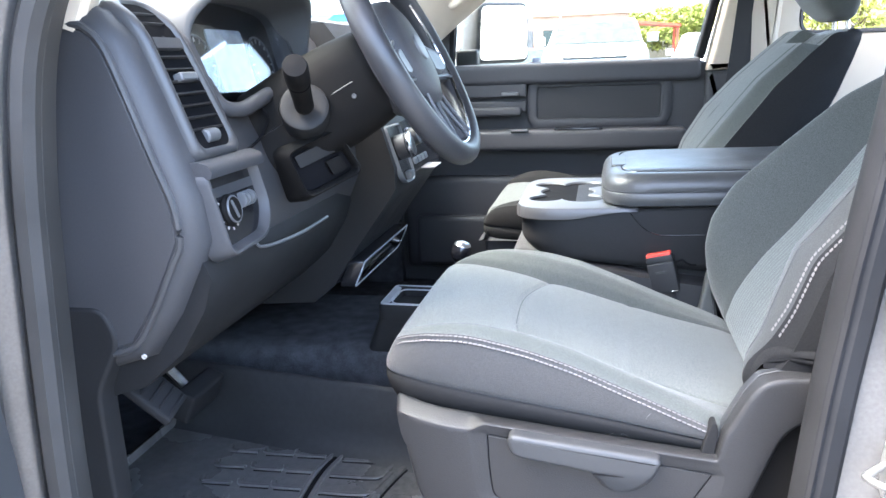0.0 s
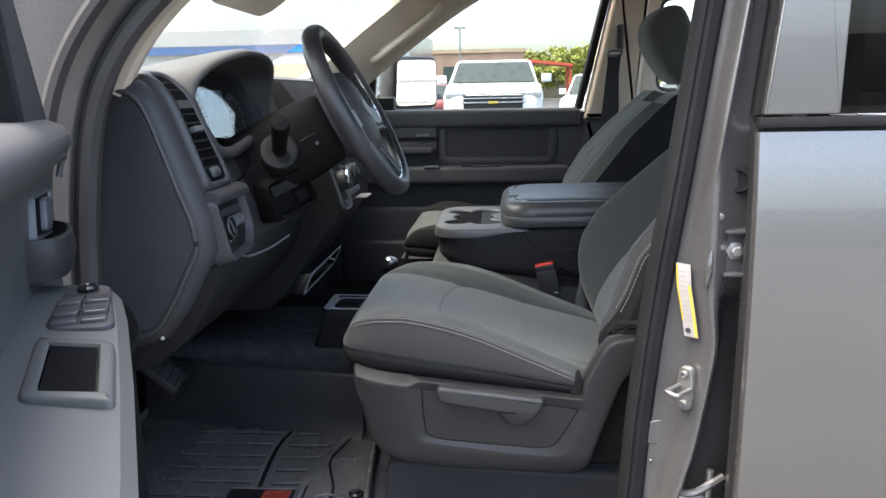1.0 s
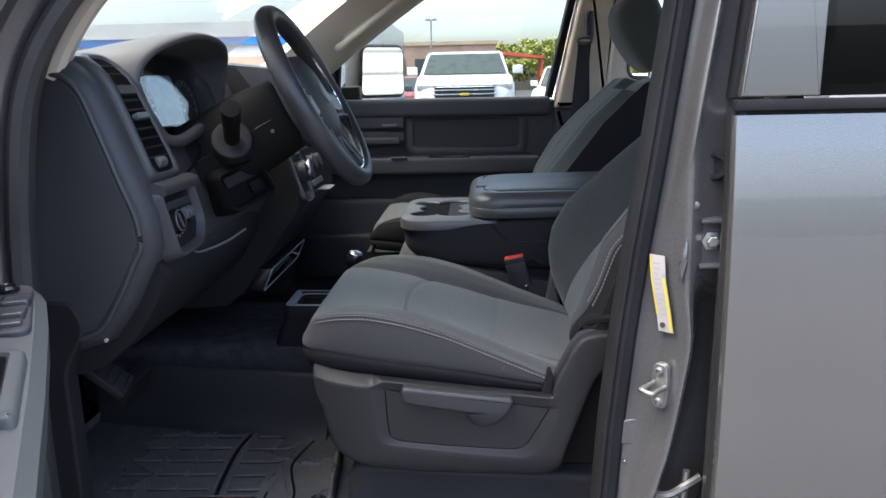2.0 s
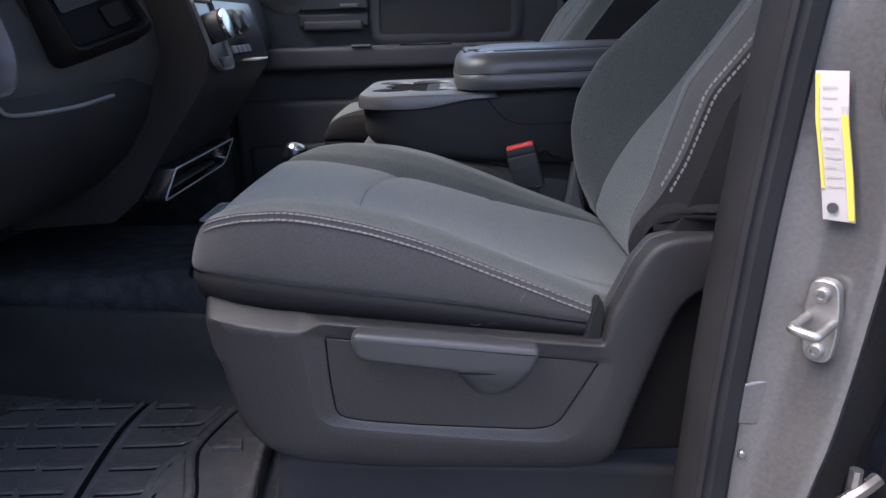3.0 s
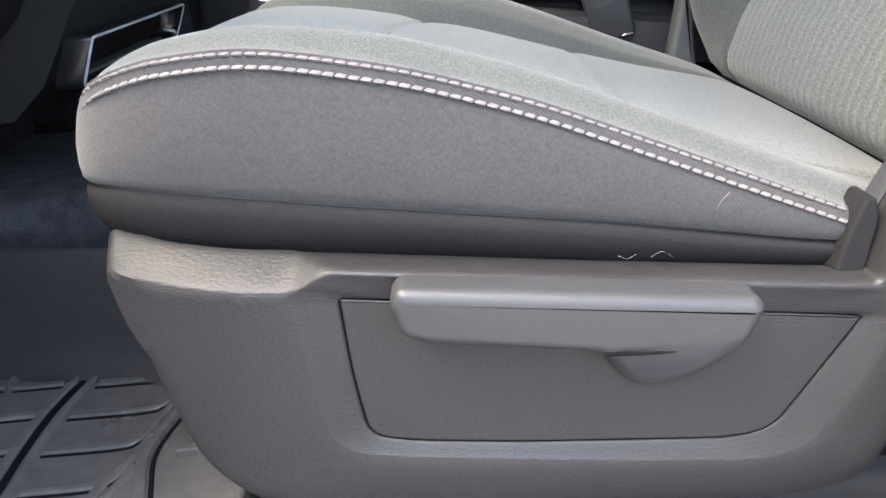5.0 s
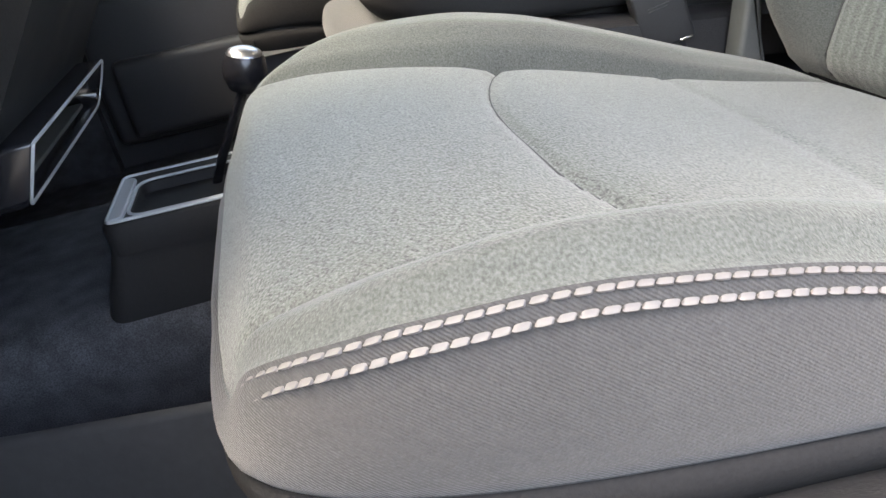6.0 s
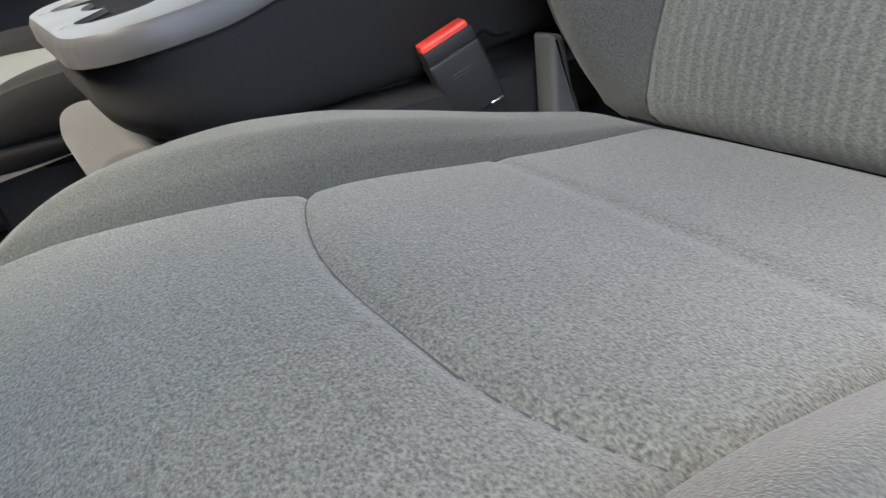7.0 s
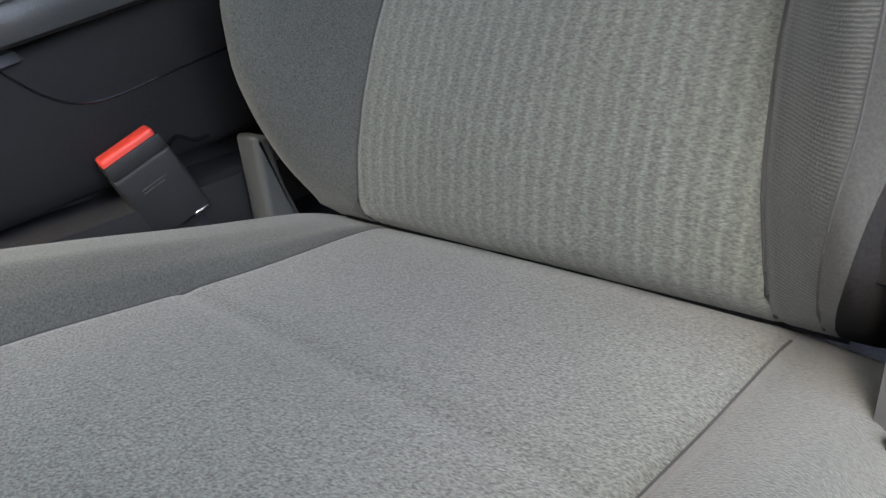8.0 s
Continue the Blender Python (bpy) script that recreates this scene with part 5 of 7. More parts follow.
part("rear_window_seal", loft([[(p.x, 2.685, p.y) for p in shrink(qi, -0.002)], [(p.x, 2.668, p.y) for p in shrink(qi, 0.002)], [(p.x, 2.685, p.y) for p in shrink(qi, 0.014)]], caps=False), RUBBER, p_centre, "black rear window seal", 50)
lone("wall_side_rear", box(0.50, 1.55, 2.68, 2.74, 0.60, 1.22), PLASTIC, "lower rear side wall of the cab", "wall", kind="structure")
belt = thing("seat_belt", (0.56, 2.62, 0.9), "black passenger seat belt hanging from its pillar guide", "seat belt")
part("belt_guide", box(0.600, 0.635, 2.612, 2.640, 1.655, 1.76, 0.014, 4, None), DASH, belt, "black height adjuster")
part("guide_ring", tube([(0.598 + 0.028 * math.cos(a), 2.606, 1.650 + 0.012 * math.sin(a)) for a in np.linspace(0, 2 * math.pi, 20)[:-1]], 0.006, 8, closed=True), SATIN, belt)
part("webbing", loft([[(x - 0.024, 2.603, z), (x + 0.024, 2.600, z), (x + 0.024, 2.602, z), (x - 0.024, 2.605, z)] for x, z in ((0.598, 1.645), (0.585, 1.50), (0.565, 1.30), (0.55, 1.1), (0.545, 0.85))]), BELT, belt)
part("webbing", loft([[(x - 0.022, 2.618, z), (x + 0.022, 2.622, z), (x + 0.022, 2.624, z), (x - 0.022, 2.620, z)] for x, z in ((0.595, 1.64), (0.60, 1.45), (0.60, 1.2), (0.60, 0.85))]), BELT, belt)

# outer mirror beyond the passenger window
mirror = thing("side_mirror", (-0.25, 2.85, 1.40), "large towing side mirror with dark shell and bright glass", "side mirror")
MIR = round_poly([(2.775, 1.425), (2.995, 1.425), (2.995, 1.64), (2.79, 1.635)], 0.035, 6)
mlay = lambda a, b, d: Vector((d - 0.288 + 0.77 * (a - 2.78), a - 0.77 * d, b + 0.026))
shell_rings = [[mlay(p.x, p.y, d) for p in shrink(MIR, g)] for d, g in ((0.0, 0.004), (-0.006, -0.004), (-0.05, -0.002), (-0.09, 0.02), (-0.115, 0.05))]
part("shell", loft(shell_rings), DASH, mirror, "dark grey moulded shell", 60)
part("mirror_glass", slab(shrink(MIR, 0.010), mlay, 0.0, 0.003), MIRROR, mirror, "large flat mirror glass", 0)
part("arm", box(-0.36, -0.28, 2.72, 2.80, 1.42, 1.50, 0.012, 3), DASH, mirror)
ws = lone("windscreen", loft([[(-1.10, y, 1.44), (-0.25, y, 1.945), (-0.248, y, 1.941), (-1.098, y, 1.436)] for y in (0.86, 1.3, 1.75, 2.2, 2.60)]), GLASS, "clear sloping laminated windscreen glass", "windscreen", smooth=0)
ws.visible_shadow = False


# ---- dashboard ----
dash = thing("dashboard", (-0.6, 1.7, 0.9), "black moulded dashboard with air vents, hooded gauges and light switch", "dashboard")
PROFILE = [(-1.06, 1.435), (-0.95, 1.50), (-0.75, 1.545), (-0.58, 1.560), (-0.50, 1.556), (-0.468, 1.545), (-0.437, 1.510), (-0.410, 1.435), (-0.386, 1.36), (-0.366, 1.30), (-0.362, 1.24), (-0.380, 1.200), (-0.415, 1.135), (-0.462, 1.072), (-0.53, 1.05), (-1.06, 1.05)]
WELL = [(-1.06, 1.435), (-0.95, 1.49), (-0.75, 1.52), (-0.64, 1.50), (-0.58, 1.44), (-0.50, 1.405), (-0.45, 1.398), (-0.408, 1.404), *PROFILE[8:]]


def dash_ring(y, dx=0.0, dz=0.0, grow=0.0, line=PROFILE):
    pts = [Vector(p) for p in line]
    return [(p.x + dx * ease(-0.7, -0.45, p.x), y, p.y + dz) for p in shrink(pts, -grow)]


CORNER = [(0.868, -0.030), (0.8688, -0.024), (0.872, -0.016), (0.878, -0.009), (0.887, -0.003), (0.898, 0.0)]
rings = [dash_ring(y, grow=g) for y, g in CORNER]
rings += [dash_ring(y) for y in (0.95, 1.044)] + [dash_ring(y, line=WELL) for y in (1.052, 1.30, 1.388)] + [dash_ring(1.396), dash_ring(1.44), dash_ring(1.52, 0.02), dash_ring(1.94, 0.02), dash_ring(2.02, -0.02), dash_ring(2.60, -0.04), dash_ring(2.62, -0.05)]
part("upper_dash", loft(rings), DASH, dash, "black fascia", 40)
pad = lambda y, e=0.0, g=0.0: [(-1.05, y, 1.445), (-0.95, y, 1.512 - g), (-0.75, y, 1.556 - g), (-0.60, y, 1.570 - g), (-0.53 + e, y, 1.569 - g), (-0.505 + e, y, 1.560 - g), (-0.505 + e, y, 1.545), (-0.75, y, 1.53), (-1.05, y, 1.43)]
part("top_pad", loft([pad(0.885, 0, 0.012), pad(0.892, 0, 0.004), pad(0.905), pad(1.03), pad(1.05, -0.13), pad(1.39, -0.13), pad(1.42, 0.03), pad(1.5, 0.05), pad(2.2, 0.03), pad(2.61, 0.02)]), DASH_TOP, dash, "soft grey top pad", 60)
# end cap that the open door lays bare
inner_ring = [Vector((p[0], p[2])) for p in dash_ring(0.868, grow=-0.034)]
cap = part("end_cap", slab(inner_ring[3:], xz(), 0.875, 0.8665, 0.002), DASH, dash, "smooth black end cap", 50)
edge_line = [Vector((p[0], 0.868, p[2])) for p in dash_ring(0.868, grow=-0.028)][3:15]
part("edge_bead", tube(smooth_line([(-0.56, 0.868, 1.533), *edge_line[1:]], 5), 0.0052, 8), SATIN_DARK, cap, "satin grey edge bead")
lone("trim_clip", lathe([(0.004, 0), (0.004, 0.002), (0.003, 0.003), (0.0005, 0.003)], axis_pose((-0.470, 0.872, 1.078), (0.2, -1, 0)), 12), PAPER, "small white plastic clip at the dash end", "clip")


# the left air vent, bent over the top of the fascia
V_LINE = smooth_line([(-0.505, 1.562, 0), (-0.478, 1.5525, 0), (-0.450, 1.531, 0), (-0.434, 1.505, 0), (-0.418, 1.460, 0), (-0.401, 1.408, 0), (-0.386, 1.360, 0), (-0.381, 1.344, 0)], 6)
V_AT = [0.0]
for a, b in zip(V_LINE, V_LINE[1:]):
    V_AT.append(V_AT[-1] + (b - a).length)
V_LEN = V_AT[-1]


def vlay(a, b, d):
    x, z = np.interp(b, V_AT, [p.x for p in V_LINE]), np.interp(b, V_AT, [p.y for p in V_LINE])
    x1, z1 = np.interp(b + 0.008, V_AT, [p.x for p in V_LINE]), np.interp(b + 0.008, V_AT, [p.y for p in V_LINE])
    x0, z0 = np.interp(b - 0.008, V_AT, [p.x for p in V_LINE]), np.interp(b - 0.008, V_AT, [p.y for p in V_LINE])
    w = Vector((x1 - x0, 0, z1 - z0)).normalized()
    out = Vector((-w.z, 0, w.x))
    return Vector((x, a, z)) + out * d


def vent_outline(g, b0=0.022, b1=None, n=14):
    """The vent's outline, drawn in by g, with many points along its long sides."""
    b1 = V_LEN - 0.004 if b1 is None else b1
    left = lambda b: 0.905 + 0.014 * (b - 0.02) / V_LEN
    right = lambda b: 0.985 + 0.055 * (b - 0.02) / V_LEN
    r = 0.018
    bs = [b0 + g + r * (1 - math.cos(math.pi / 2 * k / 5)) for k in range(6)]
    pts = [(left(b) + g + r * (1 - math.sin(math.pi / 2 * k / 5)), b) for k, b in enumerate(bs)]
    pts += [(left(b) + g, b) for b in np.linspace(b0 + g + r, b1 - g - r, n)[1:-1]]
    be = [b1 - g - r * (1 - math.sin(math.pi / 2 * k / 5)) for k in range(6)]
    pts += [(left(b) + g + r * (1 - math.cos(math.pi / 2 * k / 5)), b) for k, b in enumerate(be)]
    pts += [(right(b) - g - r * (1 - math.cos(math.pi / 2 * k / 5)), b) for k, b in list(enumerate(be))[::-1]]
    pts += [(right(b) - g, b) for b in np.linspace(b1 - g - r, b0 + g + r, n)[1:-1]]
    pts += [(right(b) - g - r * (1 - math.sin(math.pi / 2 * k / 5)), b) for k, b in list(enumerate(bs))[::-1]]
    return pts


vent = part("air_vent", loft([[vlay(a, b, d) for a, b in vent_outline(g)] for g, d in ((-0.006, -0.004), (-0.005, 0.004), (-0.001, 0.010), (0.004, 0.012), (0.009, 0.010), (0.0115, 0.004))], caps=False), SATIN_DARK, dash, "satin grey vent frame with dark slats", 60)
# Shallow floor above the fascia; its black colour holds the vent's inner shade.
part("vent_well", loft([[vlay(a, b, d) for a, b in vent_outline(g)] for g, d in ((0.0105, 0.006), (0.012, 0.0035), (0.014, 0.003))]), BLACK_AND_SHADE, vent, "shallow black well for the vent's inner shade", 50)
side_l, side_r = lambda b: 0.917 + 0.014 * (b - 0.02) / V_LEN, lambda b: 0.973 + 0.055 * (b - 0.02) / V_LEN
b_div = 0.092


def cross_bar(b0, b1, d0, d1, name, mat, label=""):
    return part(name, loft([[vlay(a, b, d) for b, d in ((b0, d0), (b0 + 0.0015, d1), (b1 - 0.0015, d1), (b1, d0))] for a in (side_l(b0), side_r(b0))]), mat, vent, label, 40)


cross_bar(b_div, b_div + 0.017, 0.002, 0.0105, "vent_divider", SATIN_DARK, "satin cross bar")
slat_step = (V_LEN - 0.052 - b_div - 0.017) / 6
for k in range(7):
    b0 = b_div + 0.024 + slat_step * k
    cross_bar(b0, b0 + 0.0048, 0.003, 0.0078, "slat", PLASTIC)
for k in range(2):
    cross_bar(0.052 + 0.017 * k, 0.0545 + 0.017 * k, 0.003, 0.0065, "slat", PLASTIC)
mid_a = lambda b: 0.5 * (side_l(b) + side_r(b))
part("vent_tab", slab(round_poly([(mid_a(0.145) - 0.020, 0.143), (mid_a(0.145) + 0.022, 0.143), (mid_a(0.145) + 0.022, 0.155), (mid_a(0.145) - 0.020, 0.155)], 0.004), vlay, 0.003, 0.0165, 0.003), SATIN, vent, "satin sliding tab")
bw = V_LEN - 0.032
part("vent_wheel", lathe([(0.008, -0.017), (0.0105, -0.015), (0.0105, 0.015), (0.008, 0.017)], Matrix.Translation(vlay(mid_a(bw), bw, 0.003)) @ Matrix.Rotation(radians(90), 4, "X"), 20), SATIN, vent, "ribbed thumb wheel")

# headlamp switch
s_top, s_bot = Vector((-0.374, 0, 1.332)), Vector((-0.352, 0, 1.216))
s_way = (s_bot - s_top).normalized()
s_out = Vector((-s_way.z, 0, s_way.x))
s_out = s_out if s_out.x > 0 else -s_out
slay = lambda a, b, d: s_top + s_way * b + s_out * d + Vector((0, a, 0))
SW = round_poly([(0.896, 0.000), (1.055, -0.006), (1.066, 0.080), (1.03, 0.120), (0.908, 0.126)], [0.02, 0.02, 0.03, 0.02, 0.025])
switch = part("light_switch_panel", loft([[slay(p.x, p.y, d) for p in shrink(SW, g)] for g, d in ((-0.004, -0.02), (0.0, 0.010), (0.003, 0.015), (0.007, 0.015), (0.011, 0.010), (0.015, 0.000))], caps=False), DASH, dash, "raised bezel round the headlamp switch", 50)
part("switch_brow", loft([[slay(a, b, d) for b, d in ((-0.016, -0.02), (-0.014, 0.006), (-0.006, 0.020), (0.004, 0.024), (0.012, 0.020), (0.014, -0.02))] for a in (0.90, 0.908, 1.05, 1.062)]), DASH, switch, "rounded brow over the switch", 60)
part("switch_face", slab(shrink(SW, 0.014), slay, -0.012, 0.001), GLOSSY, switch)
KP = Matrix.Translation(slay(0.955, 0.062, 0.001)) @ s_out.to_track_quat("Z", "Y").to_matrix().to_4x4()
knob = part("knob", lathe([(0.023, 0), (0.023, 0.004), (0.0205, 0.006), (0.0195, 0.0095), (0.0175, 0.011), (0.0150, 0.0100), (0.001, 0.0100)], KP, 28), SHROUD, switch, "round headlamp knob")
part("knob_ring", lathe([(0.0196, 0.0085), (0.0202, 0.0100), (0.0186, 0.0118), (0.0176, 0.0114)], KP, 28, False), SATIN, knob)
part("knob_grip", box(-0.0022, 0.0022, -0.014, 0.014, 0.0095, 0.0125, 0.001, 2, KP @ Matrix.Rotation(radians(20), 4, "Z")), SATIN, knob)
for k in range(9):
    a = radians(60 + 30 * k)
    part("dial_mark", box(-0.0013, 0.0013, 0.0252, 0.0290, 0.0, 0.0012, 0, 1, KP @ Matrix.Rotation(a, 4, "Z")), PAPER, switch)
for k in range(3):
    part("thumb_wheel", lathe([(0.009, -0.004), (0.0115, -0.003), (0.0115, 0.003), (0.009, 0.004)], Matrix.Translation(slay(0.994 + 0.013 * k, 0.055, 0.003)) @ Matrix.Rotation(radians(90), 4, "X"), 18), SATIN, switch)

# gauge hood: a lip over the gauges, sweeping forward and outward into the top pad
LIP = smooth_line([(-0.425, 1.045, 1.455), (-0.434, 1.035, 1.500), (-0.434, 1.042, 1.535), (-0.420, 1.068, 1.566), (-0.402, 1.12, 1.589), (-0.380, 1.20, 1.606), (-0.370, 1.28, 1.605), (-0.374, 1.35, 1.596), (-0.382, 1.395, 1.580), (-0.390, 1.412, 1.555), (-0.398, 1.414, 1.520), (-0.405, 1.41, 1.470)], 4)


def hood_ring(dx, spread, rise, sag=1.0, drop=0.0, lean=0.0):
    out = []
    for p in LIP:
        y = 1.222 + (p.y - 1.222) * spread
        up = max(p.z - 1.50, -0.05)
        out.append((p.x + dx + lean * (1.606 - p.z), y, 1.50 + up * sag + rise - drop))
    return out


hood_out = [hood_ring(-0.42, 1.75, 0.0, 0.30), hood_ring(-0.32, 1.62, 0.004, 0.45), hood_ring(-0.22, 1.46, 0.006, 0.66), hood_ring(-0.13, 1.28, 0.008, 0.84), hood_ring(-0.06, 1.12, 0.009, 0.96), hood_ring(-0.022, 1.045, 0.008, 1.0), hood_ring(-0.008, 1.02, 0.006), hood_ring(-0.001, 1.006, 0.002),
            hood_ring(0.0, 0.99, -0.002), hood_ring(-0.002, 0.975, -0.006), hood_ring(-0.012, 0.960, -0.010), hood_ring(-0.05, 0.94, -0.013, 0.95), hood_ring(-0.12, 0.90, -0.014, 0.80)]
part("gauge_hood", loft(hood_out, closed=False), DASH_TOP, dash, "hooded cowl over the gauges", 60)
CL = round_poly([(1.052, 1.412), (1.395, 1.412), (1.395, 1.54), (1.36, 1.572), (1.10, 1.572), (1.052, 1.54)], 0.02)
lens = lambda a, b, d: Vector((-0.448 + d - 0.26 * (b - 1.48), a, b))
cluster = part("gauge_cluster", slab(shrink(CL, -0.004), lens, -0.05, -0.016), BLACK_AND_SHADE, dash, "gauge cluster behind a glossy lens")
part("display", slab(round_poly([(1.150, 1.43), (1.275, 1.43), (1.275, 1.53), (1.150, 1.53)], 0.008), lens, -0.016, -0.013), PALED_DISPLAY, cluster, "blue display paled for the sky glare on its lens")
for cy in (1.105, 1.325):
    part("gauge_ring", tube([lens(cy + 0.045 * math.cos(a), 1.475 + 0.045 * math.sin(a), -0.014) for a in np.linspace(0, 2 * math.pi, 30)[:-1]], 0.002, 6, closed=True), SATIN, cluster)
    for k in range(11):
        a = radians(-30 + 24 * k)
        c, s_ = math.cos(a), math.sin(a)
        part("gauge_mark", tube([lens(cy + 0.034 * c, 1.475 + 0.034 * s_, -0.013), lens(cy + 0.041 * c, 1.475 + 0.041 * s_, -0.013)], 0.0014, 5), PAPER, cluster)
part("cluster_lens", slab(CL, lens, 0.0, 0.003), SCREEN_GLASS, cluster, "curved glossy lens", 0)
part("lower_lip", tube(smooth_line([(-0.428, 1.046, 1.45), (-0.410, 1.058, 1.412), (-0.392, 1.085, 1.404), (-0.378, 1.115, 1.414), (-0.37, 1.15, 1.424), (-0.375, 1.25, 1.428), (-0.38, 1.38, 1.43)], 5), 0.012, 10), DASH, dash, "rounded lip under the gauges")
part("fascia_seam", tube(smooth_line([(-0.372, 1.118, 1.404), (-0.366, 1.124, 1.385), (-0.372, 1.110, 1.362), (-0.378, 1.085, 1.348), (-0.380, 1.05, 1.342)], 5), 0.0022, 6), BLACK_AND_SHADE, dash)

# knee panel and lower dash
part("knee_panel", loft([[(x, y, z) for x, z in ((-0.378, 1.215), (-0.366, 1.185), (-0.382, 1.14), (-0.425, 1.075), (-0.49, 1.02), (-0.62, 0.98), (-0.62, 1.20))] for y in (0.895, 0.905, 1.2, 1.46, 1.50)]), CONSOLE_BLACK, dash, "black knee panel under the column", 60)
# Satin strip puts the lit lip of the knee panel into its colour.
part("panel_gap", tube(smooth_line([(-0.372, 1.045, 1.204), (-0.362, 1.06, 1.192), (-0.345, 1.16, 1.190), (-0.335, 1.27, 1.196)], 5), 0.0028, 6), SATIN, dash, "light strip for the lit edge of the knee panel")
# square pocket with rocker switches beside the column
Q = [Vector(p) for p in ((-0.325, 1.098, 1.332), (-0.262, 1.150, 1.362), (-0.240, 1.195, 1.292), (-0.300, 1.112, 1.262))]
q_out = (Q[1] - Q[0]).cross(Q[3] - Q[0]).normalized()
q_out = q_out if q_out.y < 0 else -q_out
qlay = lambda u, v, d: (Q[0] * (1 - u) + Q[1] * u) * (1 - v) + (Q[3] * (1 - u) + Q[2] * u) * v + q_out * d
QF = round_poly([(0, 0), (1, 0), (1, 1), (0, 1)], 0.16)
grown = lambda f: [Vector((0.5 + (p.x - 0.5) * f, 0.5 + (p.y - 0.5) * f)) for p in QF]
pocket = part("column_pocket", loft([[qlay(p.x, p.y, d) for p in grown(f)] for f, d in ((1.5, -0.13), (1.28, -0.03), (1.14, -0.006), (1.05, 0.002), (1.0, 0.0), (0.94, -0.02), (0.92, -0.03))]), SHROUD, dash, "square switch pocket beside the column", 60)
part("pocket_face", loft([[qlay(p.x, p.y, d) for p in grown(f)] for f, d in ((0.93, -0.024), (0.90, -0.0225), (0.7, -0.022))]), BLACK_AND_SHADE, pocket)
part("rocker_switch", slab(round_poly([(0.56, 0.50), (0.86, 0.50), (0.86, 0.86), (0.56, 0.86)], 0.06), qlay, -0.024, -0.012, 0.01), SHROUD, pocket)
part("pocket_shelf", slab(round_poly([(0.10, 0.12), (0.88, 0.12), (0.88, 0.42), (0.10, 0.42)], 0.05), qlay, -0.024, -0.016, 0.01), CONSOLE_BLACK, pocket)

# centre stack
stack = part("center_panel", loft([[(-0.46, y, 1.55), (-0.40, y, 1.55), (-0.335, y, 1.46), (-0.290, y, 1.33), (-0.268, y, 1.25), (-0.268, y, 1.205), (-0.30, y, 1.16), (-0.36, y, 1.08), (-0.42, y, 0.99), (-0.47, y, 0.95), (-0.66, y, 0.94)] for y in (1.502, 1.508, 1.53, 1.92, 1.935, 1.945)]), CONSOLE_BLACK, dash, "black centre stack", 45)
slope = lambda a, b, d: Vector((-0.268 + d - 0.30 * (b - 1.25), a, b))
pan = part("switch_panel", loft([[slope(p.x, p.y, d) for p in shrink(round_poly([(1.525, 1.212), (1.625, 1.212), (1.632, 1.335), (1.518, 1.335)], [0.03, 0.03, 0.012, 0.012]), g)] for g, d in ((0, -0.005), (0, 0.006), (0.002, 0.008), (0.0045, 0.006), (0.006, -0.002))], caps=False), SATIN, stack, "slim satin frame round the selector", 50)
part("panel_face", slab(round_poly([(1.53, 1.217), (1.62, 1.217), (1.626, 1.33), (1.524, 1.33)], [0.025, 0.025, 0.01, 0.01]), slope, -0.01, 0.002), GLOSSY, pan)
part("panel_face", slab(round_poly([(1.645, 1.222), (1.92, 1.222), (1.92, 1.335), (1.645, 1.335)], 0.01), slope, -0.01, 0.002), GLOSSY, stack, "glossy black climate panel")
for k in range(4):
    part("stack_button", slab(round_poly([(1.655 + 0.034 * k, 1.238), (1.683 + 0.034 * k, 1.238), (1.683 + 0.034 * k, 1.252), (1.655 + 0.034 * k, 1.252)], 0.003), slope, 0.001, 0.006, 0.002), SATIN, stack)
KN = Matrix.Translation(slope(1.578, 1.285, 0.002)) @ Vector((1, 0, 0.3)).to_track_quat("Z", "Y").to_matrix().to_4x4()
gear = part("gear_knob", lathe([(0.027, 0), (0.027, 0.020), (0.025, 0.024)], KN, 28), DASH, stack, "round selector knob with bright ring")
part("knob_rim", lathe([(0.0255, 0.022), (0.0275, 0.026), (0.0265, 0.032), (0.022, 0.033), (0.001, 0.033)], KN, 28), BRIGHT, gear)
part("small_switch", box(-0.262, -0.248, 1.562, 1.598, 1.217, 1.235, 0.004, 2), SATIN, stack)
for k in range(2):
    KM = Matrix.Translation(slope(1.69 + 0.065 * k, 1.295, 0.002)) @ Vector((1, 0, 0.3)).to_track_quat("Z", "Y").to_matrix().to_4x4()
    part("climate_knob", lathe([(0.022, 0), (0.021, 0.018), (0.018, 0.022), (0.001, 0.022)], KM, 24), PLASTIC, stack)
    part("climate_ring", lathe([(0.0225, 0.0), (0.0245, 0.002), (0.0225, 0.005)], KM, 24, False), BRIGHT, stack)
part("vent_top", box(-0.365, -0.335, 1.55, 1.90, 1.42, 1.50, 0.01, 3), GLOSSY, stack)
part("paper_slip", box(-0.258, -0.226, 1.70, 1.78, 1.222, 1.226, 0.001, 1), PAPER, stack, "folded white slip in the slot")
# open cubby at the foot of the stack
CUB = round_poly([(1.512, 0.982), (1.90, 0.982), (1.90, 1.046), (1.512, 1.046)], [0.012, 0.03, 0.012, 0.008])
cub = lambda a, b, d: Vector((-0.385 + d + 0.45 * (b - 1.0), a, b))
part("cubby_frame", loft([[cub(p.x, p.y, d) for p in shrink(CUB, g)] for g, d in ((0, -0.02), (0, 0.012), (0.002, 0.015), (0.005, 0.015), (0.008, 0.010), (0.012, -0.03))], caps=False), GLOSSY, stack, "glossy frame of the open cubby", 50)
part("cubby_rim", tube([cub(p.x, p.y, 0.0155) for p in shrink(CUB, 0.003)], 0.0019, 8, closed=True), TRAY_SILVER, stack, "satin silver rim of the cubby")
